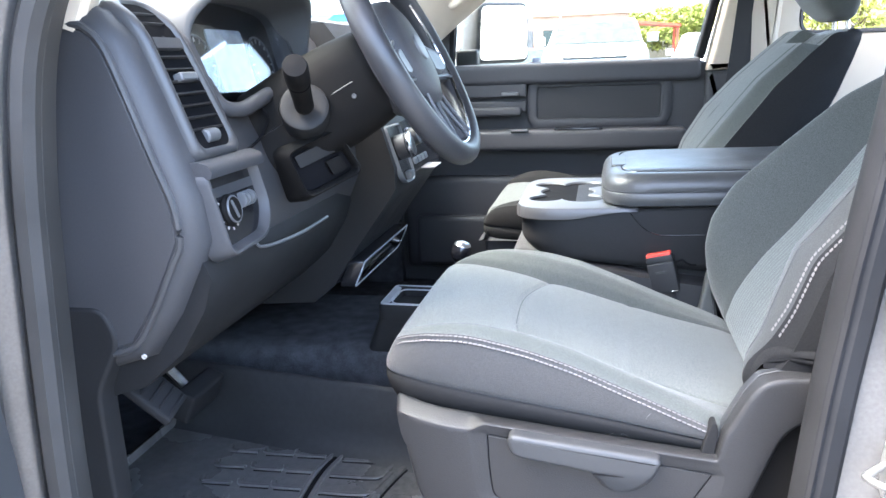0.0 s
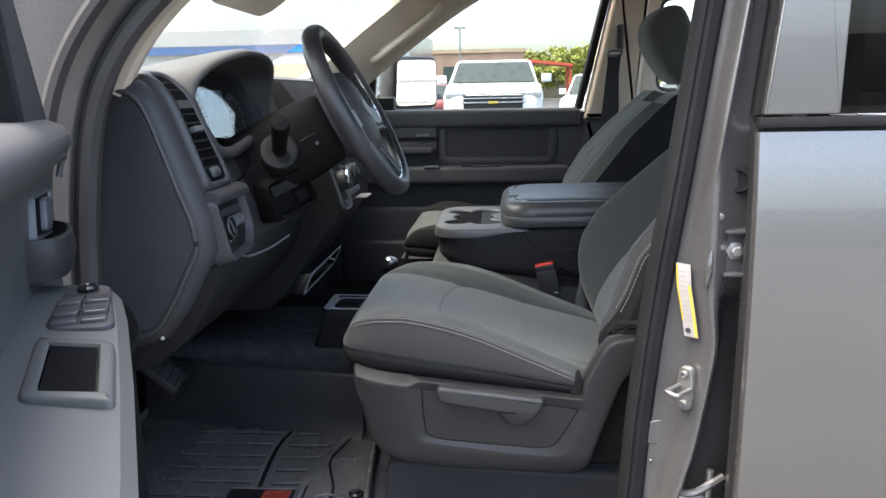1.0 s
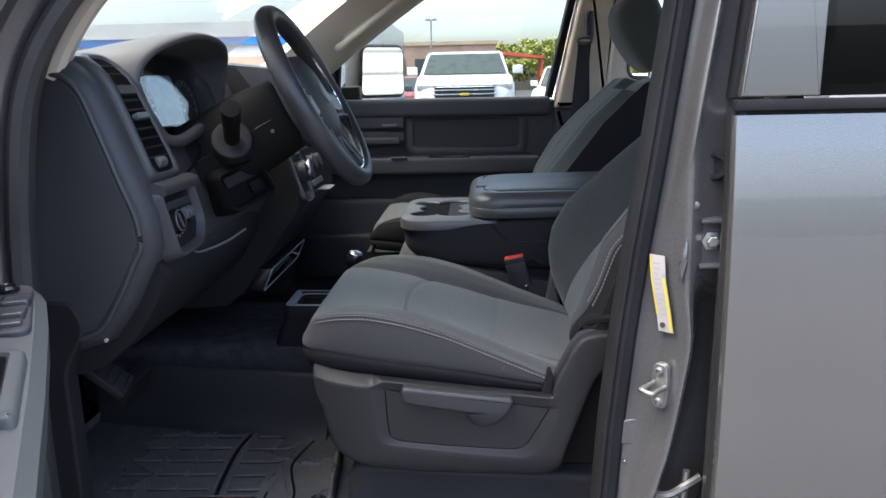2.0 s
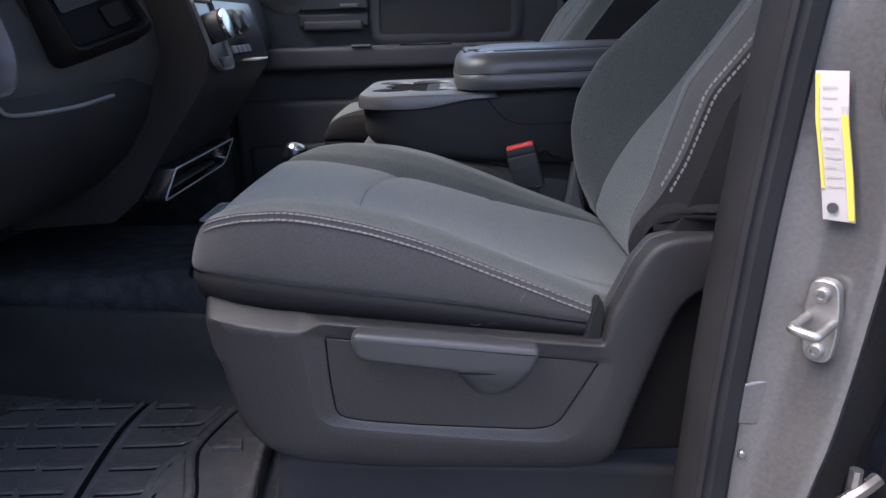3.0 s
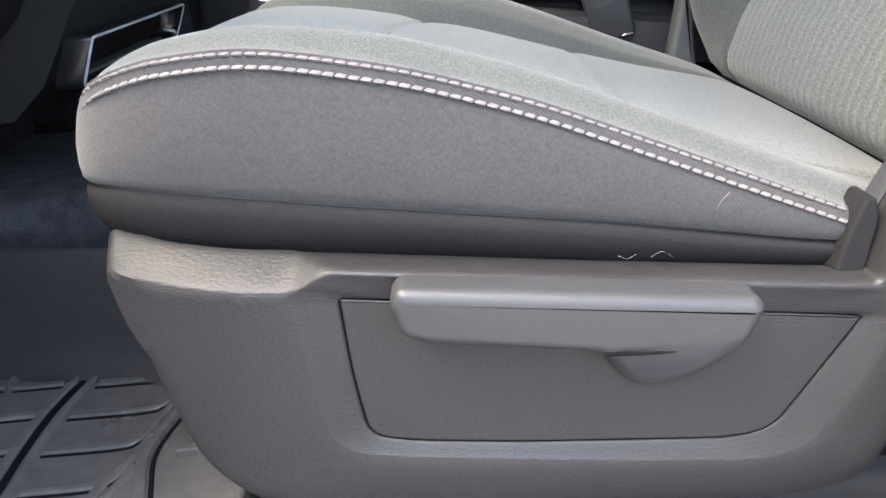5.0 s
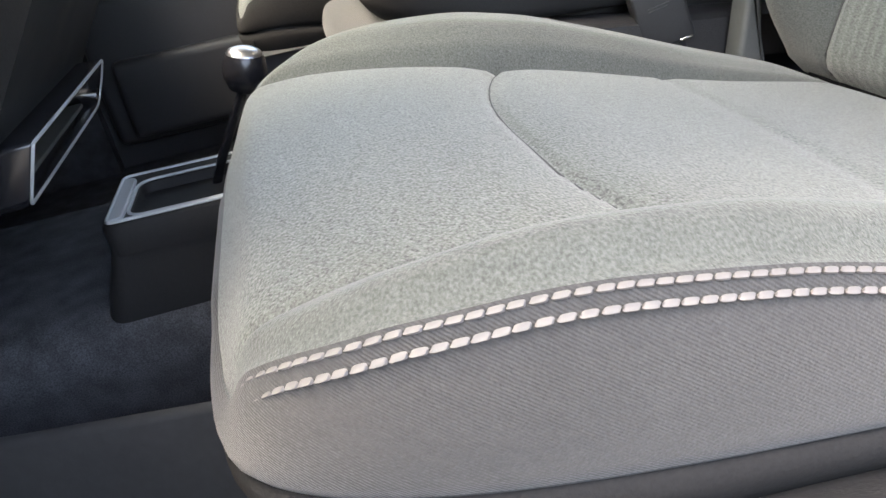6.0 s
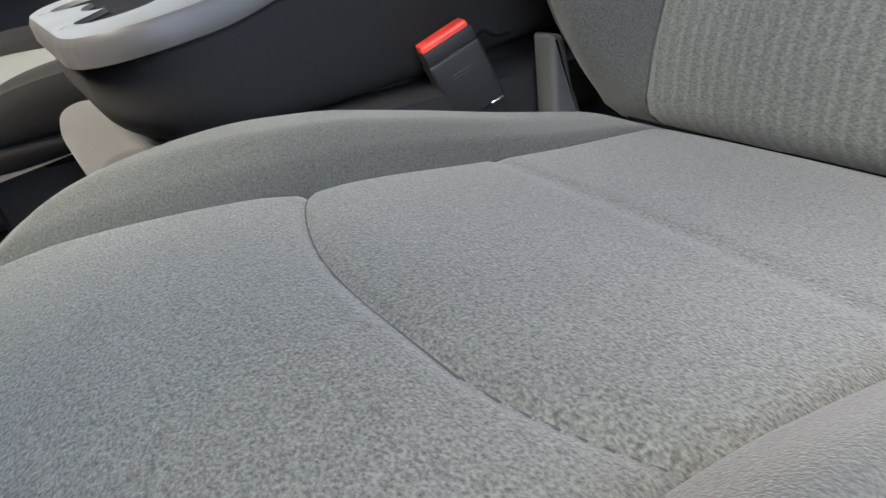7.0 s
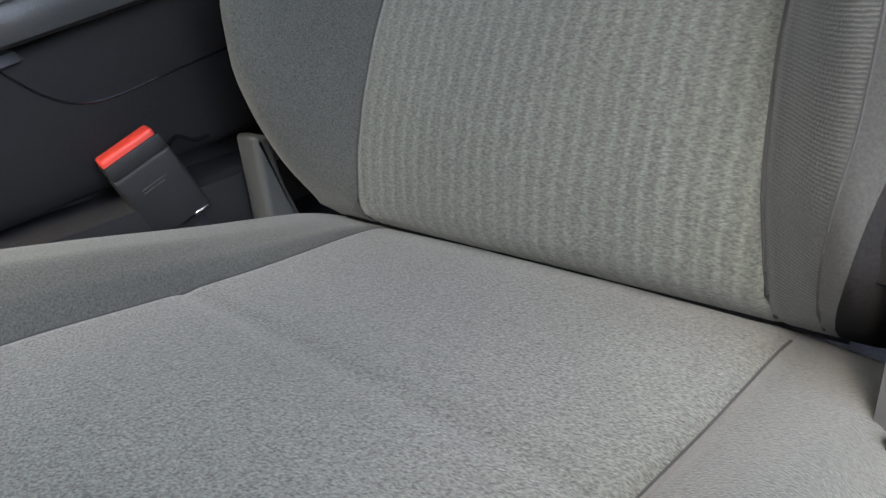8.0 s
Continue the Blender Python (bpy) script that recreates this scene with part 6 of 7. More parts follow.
part("cubby_floor", slab(round_poly([(-0.470, 1.540), (-0.392, 1.540), (-0.392, 1.885), (-0.470, 1.885)], 0.012), lambda a, b, d: Vector((a, b, d)), 0.986, 0.995, 0.002), ARM_GREY, stack, "grey rubber floor of the cubby")

# ---- steering ----
hub = Vector((-0.158, 1.212, 1.474))
w_up, w_out, w_side = Vector((-0.462, 0, 0.887)), Vector((0.887, 0, 0.462)), Vector((0, 1, 0))
wheel = thing("steering_wheel", tuple(hub), "black leather steering wheel with bright spoke trim", "steering wheel")
WP = lambda a, r, h=0.0: hub + w_side * (r * math.sin(a)) + w_up * (r * math.cos(a)) + w_out * h
rim_pts = [WP(a, 0.184, 0.012) for a in np.linspace(0, 2 * math.pi, 65)[:-1]]
part("rim", tube(rim_pts, 0.0178, 14, 1.15, tuple(w_out), closed=True), LEATHER, wheel, "black leather rim", 180)
for a in (0.9, -0.9, 2.25, -2.25):
    part("rim_seam", tube([WP(a, 0.184 + 0.0172 * math.cos(b), 0.012 + 0.0195 * math.sin(b)) for b in np.linspace(0, 2 * math.pi, 17)[:-1]], 0.0008, 5, closed=True), DARK_THREAD, wheel)
part("airbag_cover", loft([[WP(a, r * (1 + 0.12 * math.cos(2 * a)), h) for a in np.linspace(0, 2 * math.pi, 41)[:-1]] for r, h in ((0.070, -0.055), (0.086, -0.03), (0.087, 0.0), (0.080, 0.018), (0.06, 0.026), (0.02, 0.029))]), DASH, wheel, "domed hub cover", 60)
part("badge", loft([[WP(a, r, h) for a in np.linspace(0, 2 * math.pi, 25)[:-1]] for r, h in ((0.022, 0.0285), (0.021, 0.032), (0.016, 0.0325), (0.001, 0.0325))]), SATIN, wheel, "plain satin badge")
for a, w in ((math.pi / 2 + 0.18, 0.034), (-math.pi / 2 - 0.18, 0.034), (math.pi - 0.33, 0.020), (math.pi + 0.33, 0.020)):
    d = (WP(a, 1) - hub).normalized()
    t = w_out.cross(d)
    spoke = part("spoke", loft([[hub + d * r + t * (sw * cx) + w_out * (h + sh * cy) for cx, cy in ((-1, -1), (-1, 0.4), (-0.7, 1), (0.7, 1), (1, 0.4), (1, -1))] for r, sw, sh, h in ((0.06, w * 1.25, 0.012, -0.004), (0.10, w, 0.010, 0.000), (0.15, w * 0.75, 0.009, 0.008), (0.178, w * 0.8, 0.010, 0.011))]), DASH, wheel, "dark spoke", 50)
    for k in (-1, 1):
        part("spoke_trim", tube([hub + d * r + t * (k * w * f) + w_out * h for r, f, h in ((0.075, 0.95, 0.012), (0.11, 0.82, 0.014), (0.15, 0.66, 0.019), (0.172, 0.72, 0.022))], 0.003, 7), SATIN, spoke, "satin edge trim")
    if abs(math.sin(a)) > 0.8:
        part("spoke_buttons", loft([[hub + d * r + t * (sw * cx) + w_out * (h + 0.004 * cy) for cx, cy in ((-1, -1), (-0.8, 1), (0.8, 1), (1, -1))] for r, sw, h in ((0.088, 0.022, 0.016), (0.105, 0.024, 0.017), (0.128, 0.020, 0.020), (0.14, 0.014, 0.021))]), SATIN, spoke, "grey button pad")
part("bright_rim_line", tube([WP(a, 0.1685, 0.020) for a in np.linspace(1.0, 2 * math.pi - 1.0, 60)], 0.0034, 7), BRIGHT, wheel, "bright line inside the lower rim")

column = thing("steering_column", tuple(hub - w_out * 0.2), "dark steering column shroud with turn signal stalk", "steering column")
rings = []
for d, ry, rz in ((-0.038, 0.062, 0.070), (-0.042, 0.071, 0.080), (-0.055, 0.075, 0.086), (-0.10, 0.074, 0.094), (-0.15, 0.076, 0.098), (-0.20, 0.080, 0.098), (-0.27, 0.09, 0.096)):
    ring = []
    for k in range(32):
        a = 2 * math.pi * k / 32
        cx, cy = math.cos(a), math.sin(a)
        ring.append(hub + w_out * d + w_side * math.copysign(abs(cx) ** 0.7, cx) * ry + w_up * (math.copysign(abs(cy) ** 0.7, cy) * rz * 0.86 + 0.002))
    rings.append(ring)
part("shroud", loft(rings), SHROUD, column, "dark plastic shroud", 60)
part("shroud_seam", tube([hub + w_out * d + w_side * (-y) for d, y in ((-0.055, 0.066), (-0.08, 0.0745), (-0.14, 0.0725), (-0.20, 0.0785), (-0.27, 0.0905))], 0.0015, 6), GLOSSY, column)
part("shroud_screw", lathe([(0.004, 0), (0.004, 0.001), (0.0005, 0.001)], axis_pose(hub + w_out * -0.085 + w_side * -0.074 + w_up * -0.02, (0, -1, 0)), 10), SATIN, column)
base_s, tip_s = Vector((-0.300, 1.118, 1.402)), Vector((-0.250, 0.968, 1.474))
sw_way = (tip_s - base_s).normalized()
boss = part("stalk_boss", lathe([(0.040, -0.05), (0.040, 0.0), (0.038, 0.005), (0.033, 0.007), (0.020, 0.004), (0.001, 0.004)], axis_pose(base_s, sw_way), 28), CONSOLE_BLACK, column, "round dark stalk boss")
part("stalk", lathe([(0.0150, 0.010), (0.0155, 0.06), (0.0165, 0.10), (0.0178, 0.106), (0.0182, 0.150), (0.0165, 0.157), (0.001, 0.1585)], axis_pose(base_s, sw_way), 28), SHROUD, boss, "black turn signal stalk")
part("stalk_ring", lathe([(0.0166, 0.098), (0.0176, 0.1005), (0.0176, 0.1035), (0.0166, 0.106)], axis_pose(base_s, sw_way), 28, False), BLACK_AND_SHADE, boss)
part("ignition", lathe([(0.026, -0.02), (0.026, 0.012), (0.023, 0.016), (0.010, 0.017), (0.009, 0.012), (0.001, 0.012)], axis_pose((-0.235, 1.318, 1.395), (0.8, 0.5, 0.1)), 24), SATIN, column, "ignition lock ring")

# ---- driver's door, open ----
H0, U, NRM = Vector((-0.531, 0.757, 0)), Vector((0.411, -0.912, 0)).normalized(), Vector((0.912, 0.411, 0)).normalized()
D = lambda u, n, z: H0 + U * u + NRM * n + Vector((0, 0, z))
ddoor = thing("driver_door", tuple(D(0.5, -0.05, 0.6)), "open front door with dark panel, arm rest and switches", "car door")


def door_loft(sections):
    return loft([[D(u, n, z) for n, z in ring] for u, ring in sections])


part("door_shell", door_loft([(u, [(-0.14, 0.55), (-0.06, 0.58), (-0.05, 1.44), (-0.14, 1.44)]) for u in (0.035, 0.06, 0.6, 1.08)]), PAINT, ddoor, "grey painted door shell", 30)
UP = lambda g: [(-0.06, 1.425), (-0.010 - g, 1.428), (0.002 - g, 1.434), (0.006 - g, 1.444), (0.012 - g, 1.455), (0.011 - g, 1.468), (0.002 - g, 1.480), (-0.02 - g, 1.490), (-0.06, 1.492)]
part("upper_panel", door_loft([(0.10, UP(0.03)), (0.112, UP(0.01)), (0.13, UP(0.0)), (0.5, UP(-0.01)), (1.04, UP(-0.01))]), DASH_TOP, ddoor, "padded upper door panel", 50)
LOW = lambda g: [(-0.06, 0.62), (-0.015 - g, 0.64), (0.0 - g, 0.80), (-0.010 - g, 1.05), (-0.020 - g, 1.18), (-0.026 - g, 1.30), (-0.022 - g, 1.40), (-0.016 - g, 1.43), (-0.06, 1.44)]
part("lower_panel", door_loft([(0.08, LOW(0.03)), (0.095, LOW(0.01)), (0.12, LOW(0.0)), (1.04, LOW(0.0))]), DOOR_GREY, ddoor, "dark lower door panel", 50)
part("panel_line", tube(smooth_line([D(u, n, z) for u, n, z in ((0.118, -0.012, 1.405), (0.122, -0.006, 1.425), (0.150, 0.002, 1.438), (0.3, 0.006, 1.446), (0.55, 0.008, 1.454), (1.0, 0.008, 1.458))], 5), 0.0045, 7), SATIN, ddoor, "lighter ledge of the padded top")
ARM = lambda w, z: [(-0.05, z - 0.16), (w * 0.55, z - 0.16), (w, z - 0.05), (w + 0.003, z - 0.012), (w - 0.008, z), (-0.05, z + 0.008)]
arm = part("arm_rest", door_loft([(0.285, ARM(-0.01, 1.268)), (0.290, ARM(0.024, 1.274)), (0.302, ARM(0.046, 1.278)), (0.325, ARM(0.062, 1.280)), (0.36, ARM(0.070, 1.280)), (0.45, ARM(0.080, 1.276)), (0.62, ARM(0.091, 1.262)), (0.80, ARM(0.099, 1.245)), (1.03, ARM(0.104, 1.238))]), ARM_GREY, ddoor, "grey door arm rest", 40)
az = lambda u: curve(u, [(0.30, 1.268), (0.325, 1.279), (0.45, 1.276), (0.62, 1.262), (0.80, 1.245)]) + 0.0025
alay = lambda a, b, d: D(a, b, az(a) + d)
pack_poly = round_poly([(0.325, 0.010), (0.335, 0.060), (0.505, 0.074), (0.492, 0.002)], 0.020)
pack = part("switch_pack", slab(pack_poly, alay, -0.012, 0.004, 0.003), DASH, arm, "black window switch panel")
for i in range(2):
    for j in range(2):
        u0, n0 = 0.392 + 0.040 * i, 0.008 + 0.030 * j
        part("window_switch", slab(round_poly([(u0, n0), (u0 + 0.036, n0), (u0 + 0.036, n0 + 0.027), (u0, n0 + 0.027)], 0.004), lambda a, b, d: alay(a, b, d * (0.6 + 8 * (a - u0))), 0.002, 0.012, 0.002), SATIN_DARK, pack)
for j in range(2):
    part("lock_switch", slab(round_poly([(0.474, 0.008 + 0.03 * j), (0.488, 0.008 + 0.03 * j), (0.488, 0.035 + 0.03 * j), (0.474, 0.035 + 0.03 * j)], 0.003), alay, 0.002, 0.008, 0.002), SATIN_DARK, pack)
    part("fold_switch", slab(round_poly([(0.378, 0.012 + 0.027 * j), (0.389, 0.012 + 0.027 * j), (0.389, 0.036 + 0.027 * j), (0.378, 0.036 + 0.027 * j)], 0.002), alay, 0.002, 0.006, 0.001), PLASTIC, pack)
part("mirror_switch", lathe([(0.013, 0), (0.013, 0.005), (0.010, 0.008), (0.006, 0.006), (0.001, 0.006)], Matrix.Translation(alay(0.358, 0.036, 0.003)), 20), GLOSSY, pack, "round mirror adjuster")
bin_poly = round_poly([(0.520, 0.000), (0.555, 0.077), (0.692, 0.083), (0.662, 0.003)], 0.012)
part("bin_rim", loft([[alay(p.x, p.y, d) for p in shrink(bin_poly, g)] for g, d in ((0, -0.004), (0.001, 0.005), (0.004, 0.008), (0.013, 0.008), (0.016, 0.004), (0.019, -0.03))], caps=False), ARM_GREY, arm, "raised rim of the open cup pocket", 50)
# The pocket is shallow; the shade of its depth is put into black.
part("bin_well", loft([[alay(p.x, p.y, d) for p in shrink(bin_poly, g)] for g, d in ((0.0165, 0.0055), (0.022, 0.0035), (0.024, 0.002))], caps=True), BLACK_AND_SHADE, arm, "shallow cup pocket blackened for its inner shade")
pull = part("pull_cup", loft([[D(u, n, z) for n, z in ((-0.03, 1.308), (w - 0.004, 1.303), (w + 0.004, 1.330), (w + 0.002, 1.352), (w - 0.004, 1.354), (w - 0.007, 1.340), (-0.03, 1.325))] for u, w in ((0.200, -0.026), (0.205, -0.014), (0.216, -0.004), (0.235, 0.006), (0.262, 0.013), (0.29, 0.017), (0.32, 0.018), (0.345, 0.015), (0.362, 0.007), (0.370, -0.004), (0.374, -0.024))]), PLASTIC, ddoor, "curved pull cup", 40)
rel = part("release_bezel", loft([[D(p.x, d - 0.020, p.y) for p in shrink(round_poly([(0.205, 1.335), (0.345, 1.345), (0.325, 1.402), (0.178, 1.396)], 0.010), g)] for g, d in ((0, -0.02), (0, 0.002), (0.003, 0.005), (0.006, 0.002), (0.008, -0.02))], caps=False), SATIN, ddoor, "satin bezel of the door release", 50)
part("release_recess", slab(round_poly([(0.212, 1.339), (0.338, 1.348), (0.320, 1.398), (0.186, 1.392)], 0.008), lambda a, b, d: D(a, d, b), -0.03, -0.0195), BLACK_AND_SHADE, rel)
part("release_handle", slab(round_poly([(0.225, 1.345), (0.275, 1.348), (0.262, 1.390), (0.205, 1.388)], 0.008), lambda a, b, d: D(a, d, b), -0.032, -0.012, 0.004), SATIN, rel, "satin silver release lever")
# window frame of the open door
part("window_frame", door_loft([(0.105 + 0.9 * (z - 1.48), [(-0.065, z), (-0.035, z + 0.0), (-0.030, z + 0.06), (-0.065, z + 0.06)]) for z in (1.46, 1.55, 1.65, 1.75, 1.88)]), DASH, ddoor, "black window frame", 40)
part("sail_panel", loft([[D(u, n, z) for u, z in ((0.115, 1.482), (0.30, 1.482), (0.38, 1.66), (0.34, 1.70))] for n in (-0.06, -0.022, -0.018)]), DASH, ddoor, "black mirror corner panel", 40)
part("window_run", loft([[D(u, n, z) for u, n, z in ((0.30 + 0.45 * f, -0.050, 1.48 + f), (0.325 + 0.45 * f, -0.050, 1.48 + f), (0.325 + 0.45 * f, -0.025, 1.48 + f), (0.30 + 0.45 * f, -0.025, 1.48 + f))] for f in (0, 0.2, 0.42)]), RUBBER, ddoor)
part("window_pane", loft([[D(u, -0.040, z) for u, z in ((0.32, 1.46), (1.05, 1.46), (1.05, 1.80), (0.45, 1.80))], [D(u, -0.044, z) for u, z in ((0.32, 1.46), (1.05, 1.46), (1.05, 1.80), (0.45, 1.80))]]), GLASS, ddoor, "clear window glass", 0).visible_shadow = False

# ---- on the floor ----
mat_thing = thing("floor_mat", (-0.42, 1.2, 0.66), "black moulded rubber floor mat with ridges, dusty and scuffed", "floor mat")
mat_poly = round_poly([(-0.80, 0.905), (-0.11, 0.905), (-0.13, 1.10), (-0.16, 1.46), (-0.80, 1.46)], 0.03)
flat = lambda a, b, d: Vector((a, b, d))
part("mat_base", slab(mat_poly, flat, 0.66, 0.682, 0.003), MAT, mat_thing)
part("mat_border", loft([[flat(p.x, p.y, d) for p in shrink(mat_poly, g)] for g, d in ((0.0, 0.675), (0.0, 0.696), (0.003, 0.699), (0.009, 0.699), (0.014, 0.683))], caps=False), MAT, mat_thing, "raised border", 50)
GROOVE = [(-0.352, 0.925), (-0.362, 1.00), (-0.369, 1.05), (-0.380, 1.17), (-0.380, 1.26), (-0.361, 1.345), (-0.330, 1.42), (-0.31, 1.45)]
groove_x = lambda y: curve(y, [(b, a) for a, b in GROOVE])
# Channel and tread grooves are black strips, their shade put into the colour.
part("channel_shade", tube(smooth_line([(a, b, 0.6805) for a, b in GROOVE], 6), 0.0060, 8, 0.5), BLACK_AND_SHADE, mat_thing, "black strip for the shade of the deep curved channel")
part("channel_lip", tube(smooth_line([(a + 0.012, b + 0.002, 0.6815) for a, b in GROOVE], 6), 0.0055, 8, 0.8), MAT, mat_thing)
part("channel_lip", tube(smooth_line([(a - 0.012, b - 0.002, 0.6815) for a, b in GROOVE], 6), 0.0050, 8, 0.8), MAT, mat_thing)
# chevron treads between the channel and the heel
for k in range(6):
    y0 = 0.99 + 0.060 * k
    x0, x1 = groove_x(y0) + 0.022, -0.280 + 0.006 * k
    bend = [(x0, y0, 0.6825), (x1 - 0.02, y0 + 0.002, 0.6825), (x1, y0 + 0.012, 0.6825), (x1 + 0.008, y0 + 0.045, 0.6825), (x1 + 0.020, y0 + 0.085, 0.6825)]
    part("groove_shade", tube(smooth_line(bend, 5), 0.0022, 6, 0.5), BLACK_AND_SHADE, mat_thing)
    part("tread_ridge", tube(smooth_line([(a + 0.001, b + 0.009, c - 0.001) for a, b, c in bend], 5), 0.0060, 8, 0.7), MAT, mat_thing)
    for x2 in (-0.45, -0.52, -0.60):
        part("groove_shade", tube([(x2, y0 + 0.004, 0.6825), (x2 + 0.058, y0 + 0.006, 0.6825)], 0.0020, 6, 0.5), BLACK_AND_SHADE, mat_thing)
        part("tread_ridge", tube(smooth_line([(x2 - 0.012, y0 + 0.034, 0.682), (x2, y0 + 0.014, 0.682), (x2 + 0.058, y0 + 0.015, 0.682)], 4), 0.0058, 8, 0.7), MAT, mat_thing)
for line in ([(-0.200, 0.95), (-0.205, 1.04), (-0.226, 1.11), (-0.238, 1.166), (-0.224, 1.239), (-0.205, 1.30)], [(-0.262, 0.96), (-0.264, 1.04), (-0.268, 1.09), (-0.264, 1.122), (-0.250, 1.155)]):
    part("groove_shade", tube(smooth_line([(a, b, 0.6825) for a, b in line], 6), 0.0026, 6, 0.5), BLACK_AND_SHADE, mat_thing)
    part("tread_ridge", tube(smooth_line([(a - 0.011, b, 0.6820) for a, b in line], 6), 0.0070, 8, 0.6), MAT, mat_thing)
part("heel_block", slab(round_poly([(-0.218, 1.155), (-0.172, 1.155), (-0.178, 1.182), (-0.215, 1.182)], 0.004), flat, 0.68, 0.690, 0.002), MAT, mat_thing)
wall_y = lambda x: 1.333 + 0.19 * (-0.25 - x)
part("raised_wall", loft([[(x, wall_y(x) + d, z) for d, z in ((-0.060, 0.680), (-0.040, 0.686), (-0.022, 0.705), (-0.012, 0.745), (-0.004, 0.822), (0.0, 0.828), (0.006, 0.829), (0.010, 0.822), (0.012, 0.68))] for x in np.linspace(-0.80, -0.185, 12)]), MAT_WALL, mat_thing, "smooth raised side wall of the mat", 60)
part("heel_ring", tube([(-0.212 + 0.025 * math.cos(a), 0.988 + 0.022 * math.sin(a), 0.6855) for a in np.linspace(0, 2 * math.pi, 33)[:-1]], 0.0034, 8, closed=True), MAT, mat_thing, "raised ring moulded in the mat")
badge = part("mat_badge", slab(round_poly([(-0.422, 0.957), (-0.278, 0.957), (-0.278, 1.017), (-0.422, 1.017)], 0.006), flat, 0.68, 0.691, 0.002), GLOSSY, mat_thing, "small black and red badge")
part("badge_bar", slab(round_poly([(-0.345, 0.970), (-0.287, 0.970), (-0.287, 1.009), (-0.345, 1.009)], 0.003), flat, 0.69, 0.6932), CAR_RED, badge)
part("badge_rim", tube([(p.x, p.y, 0.6905) for p in round_poly([(-0.424, 0.955), (-0.276, 0.955), (-0.276, 1.019), (-0.424, 1.019)], 0.008)], 0.0028, 7, closed=True), SATIN_DARK, badge, "satin rim of the badge")
part("mat_peg", lathe([(0.016, 0), (0.016, 0.006), (0.012, 0.009), (0.004, 0.007), (0.001, 0.007)], Matrix.Translation((-0.150, 1.012, 0.684)), 20), GLOSSY, mat_thing, "round mat fastener")

pedal = thing("parking_brake_pedal", (-0.52, 0.93, 0.95), "black ribbed parking brake pedal under the dash", "pedal")
PP = Matrix.Translation((-0.515, 0.945, 0.985)) @ Matrix.Rotation(radians(48), 4, "Y") @ Matrix.Rotation(radians(12), 4, "Z")
part("pedal_pad", box(-0.045, 0.045, -0.035, 0.035, -0.008, 0.008, 0.005, 3, PP), RUBBER, pedal)
for k in range(5):
    part("pad_rib", box(-0.038 + 0.018 * k, -0.033 + 0.018 * k, -0.030, 0.030, 0.007, 0.011, 0.002, 1, PP), RUBBER, pedal)
part("pedal_arm", tube(smooth_line([(-0.52, 0.945, 0.985), (-0.56, 0.95, 1.02), (-0.62, 0.955, 1.07)]), 0.009, 8), CONSOLE_BLACK, pedal)
brake = thing("brake_pedal", (-0.60, 1.20, 0.80), "black brake pedal in the dark footwell", "pedal")
part("pedal_pad", box(-0.02, 0.02, -0.06, 0.06, -0.03, 0.03, 0.008, 3, Matrix.Translation((-0.60, 1.20, 0.86)) @ Matrix.Rotation(radians(25), 4, "Y")), RUBBER, brake)
part("pedal_arm", tube(smooth_line([(-0.62, 1.20, 0.87), (-0.68, 1.20, 0.95), (-0.72, 1.20, 1.08)]), 0.010, 8), STEEL, brake)

lever = thing("transfer_lever", (-0.2, 1.60, 0.84), "floor lever with a bright topped black ball", "gear lever")
part("lever_rod", tube(smooth_line([(-0.245, 1.66, 0.84), (-0.215, 1.63, 0.93), (-0.155, 1.592, 1.03), (-0.145, 1.586, 1.05)]), 0.0055, 10), GLOSSY, lever)
LP = axis_pose((-0.150, 1.589, 1.040), (0.25, -0.1, 1))
ball = part("lever_ball", lathe([(0.010, -0.014), (0.017, -0.010), (0.0225, 0.002), (0.0235, 0.012), (0.0215, 0.022), (0.0185, 0.0275)], LP, 24), GLOSSY, lever, "glossy black ball")
part("ball_cap", lathe([(0.0188, 0.0272), (0.0168, 0.0305), (0.010, 0.0335), (0.001, 0.0345)], LP, 24), BRIGHT, ball, "bright cap")
part("lever_boot", lathe([(0.045, 0), (0.034, 0.02), (0.036, 0.028), (0.022, 0.05), (0.024, 0.056), (0.012, 0.075)], axis_pose((-0.25, 1.665, 0.835), (0.25, -0.2, 1)), 20), RUBBER, lever, "folded rubber boot")
tray = thing("floor_tray", (-0.26, 1.60, 0.84), "small open tray with a bright rounded frame on the tunnel", "tray")
T_POSE = Matrix.Translation((-0.228, 1.605, 0.932)) @ Matrix.Rotation(radians(1), 4, "Y")
TR = round_poly([(-0.104, -0.076), (0.104, -0.076), (0.104, 0.076), (-0.104, 0.076)], 0.016)
TI = round_poly([(-0.076, -0.052), (0.080, -0.052), (0.080, 0.048), (-0.076, 0.048)], 0.018)
tl = lambda a, b, d: T_POSE @ Vector((a, b, d))
t_mid = Vector((0.0, 0.0))
t_out, t_in = resample(TR, t_mid, 120), resample(TI, t_mid, 120)
part("tray_frame", loft([[tl(p.x, p.y, d) for p in ring] for ring, d in ((t_out, -0.03), (t_out, 0.002), (shrink(t_out, 0.003), 0.0055), (shrink(t_out, 0.008), 0.0065), (shrink(t_in, -0.008), 0.0035), (shrink(t_in, -0.003), 0.003), (t_in, 0.0), (shrink(t_in, 0.004), -0.045))], caps=False), CONSOLE_BLACK, tray, "black frame of the tray", 50)
part("tray_rim", tube([tl(p.x, p.y, 0.0066) for p in shrink(t_out, 0.006)], 0.0024, 8, closed=True), TRAY_SILVER, tray, "bright rounded rim")
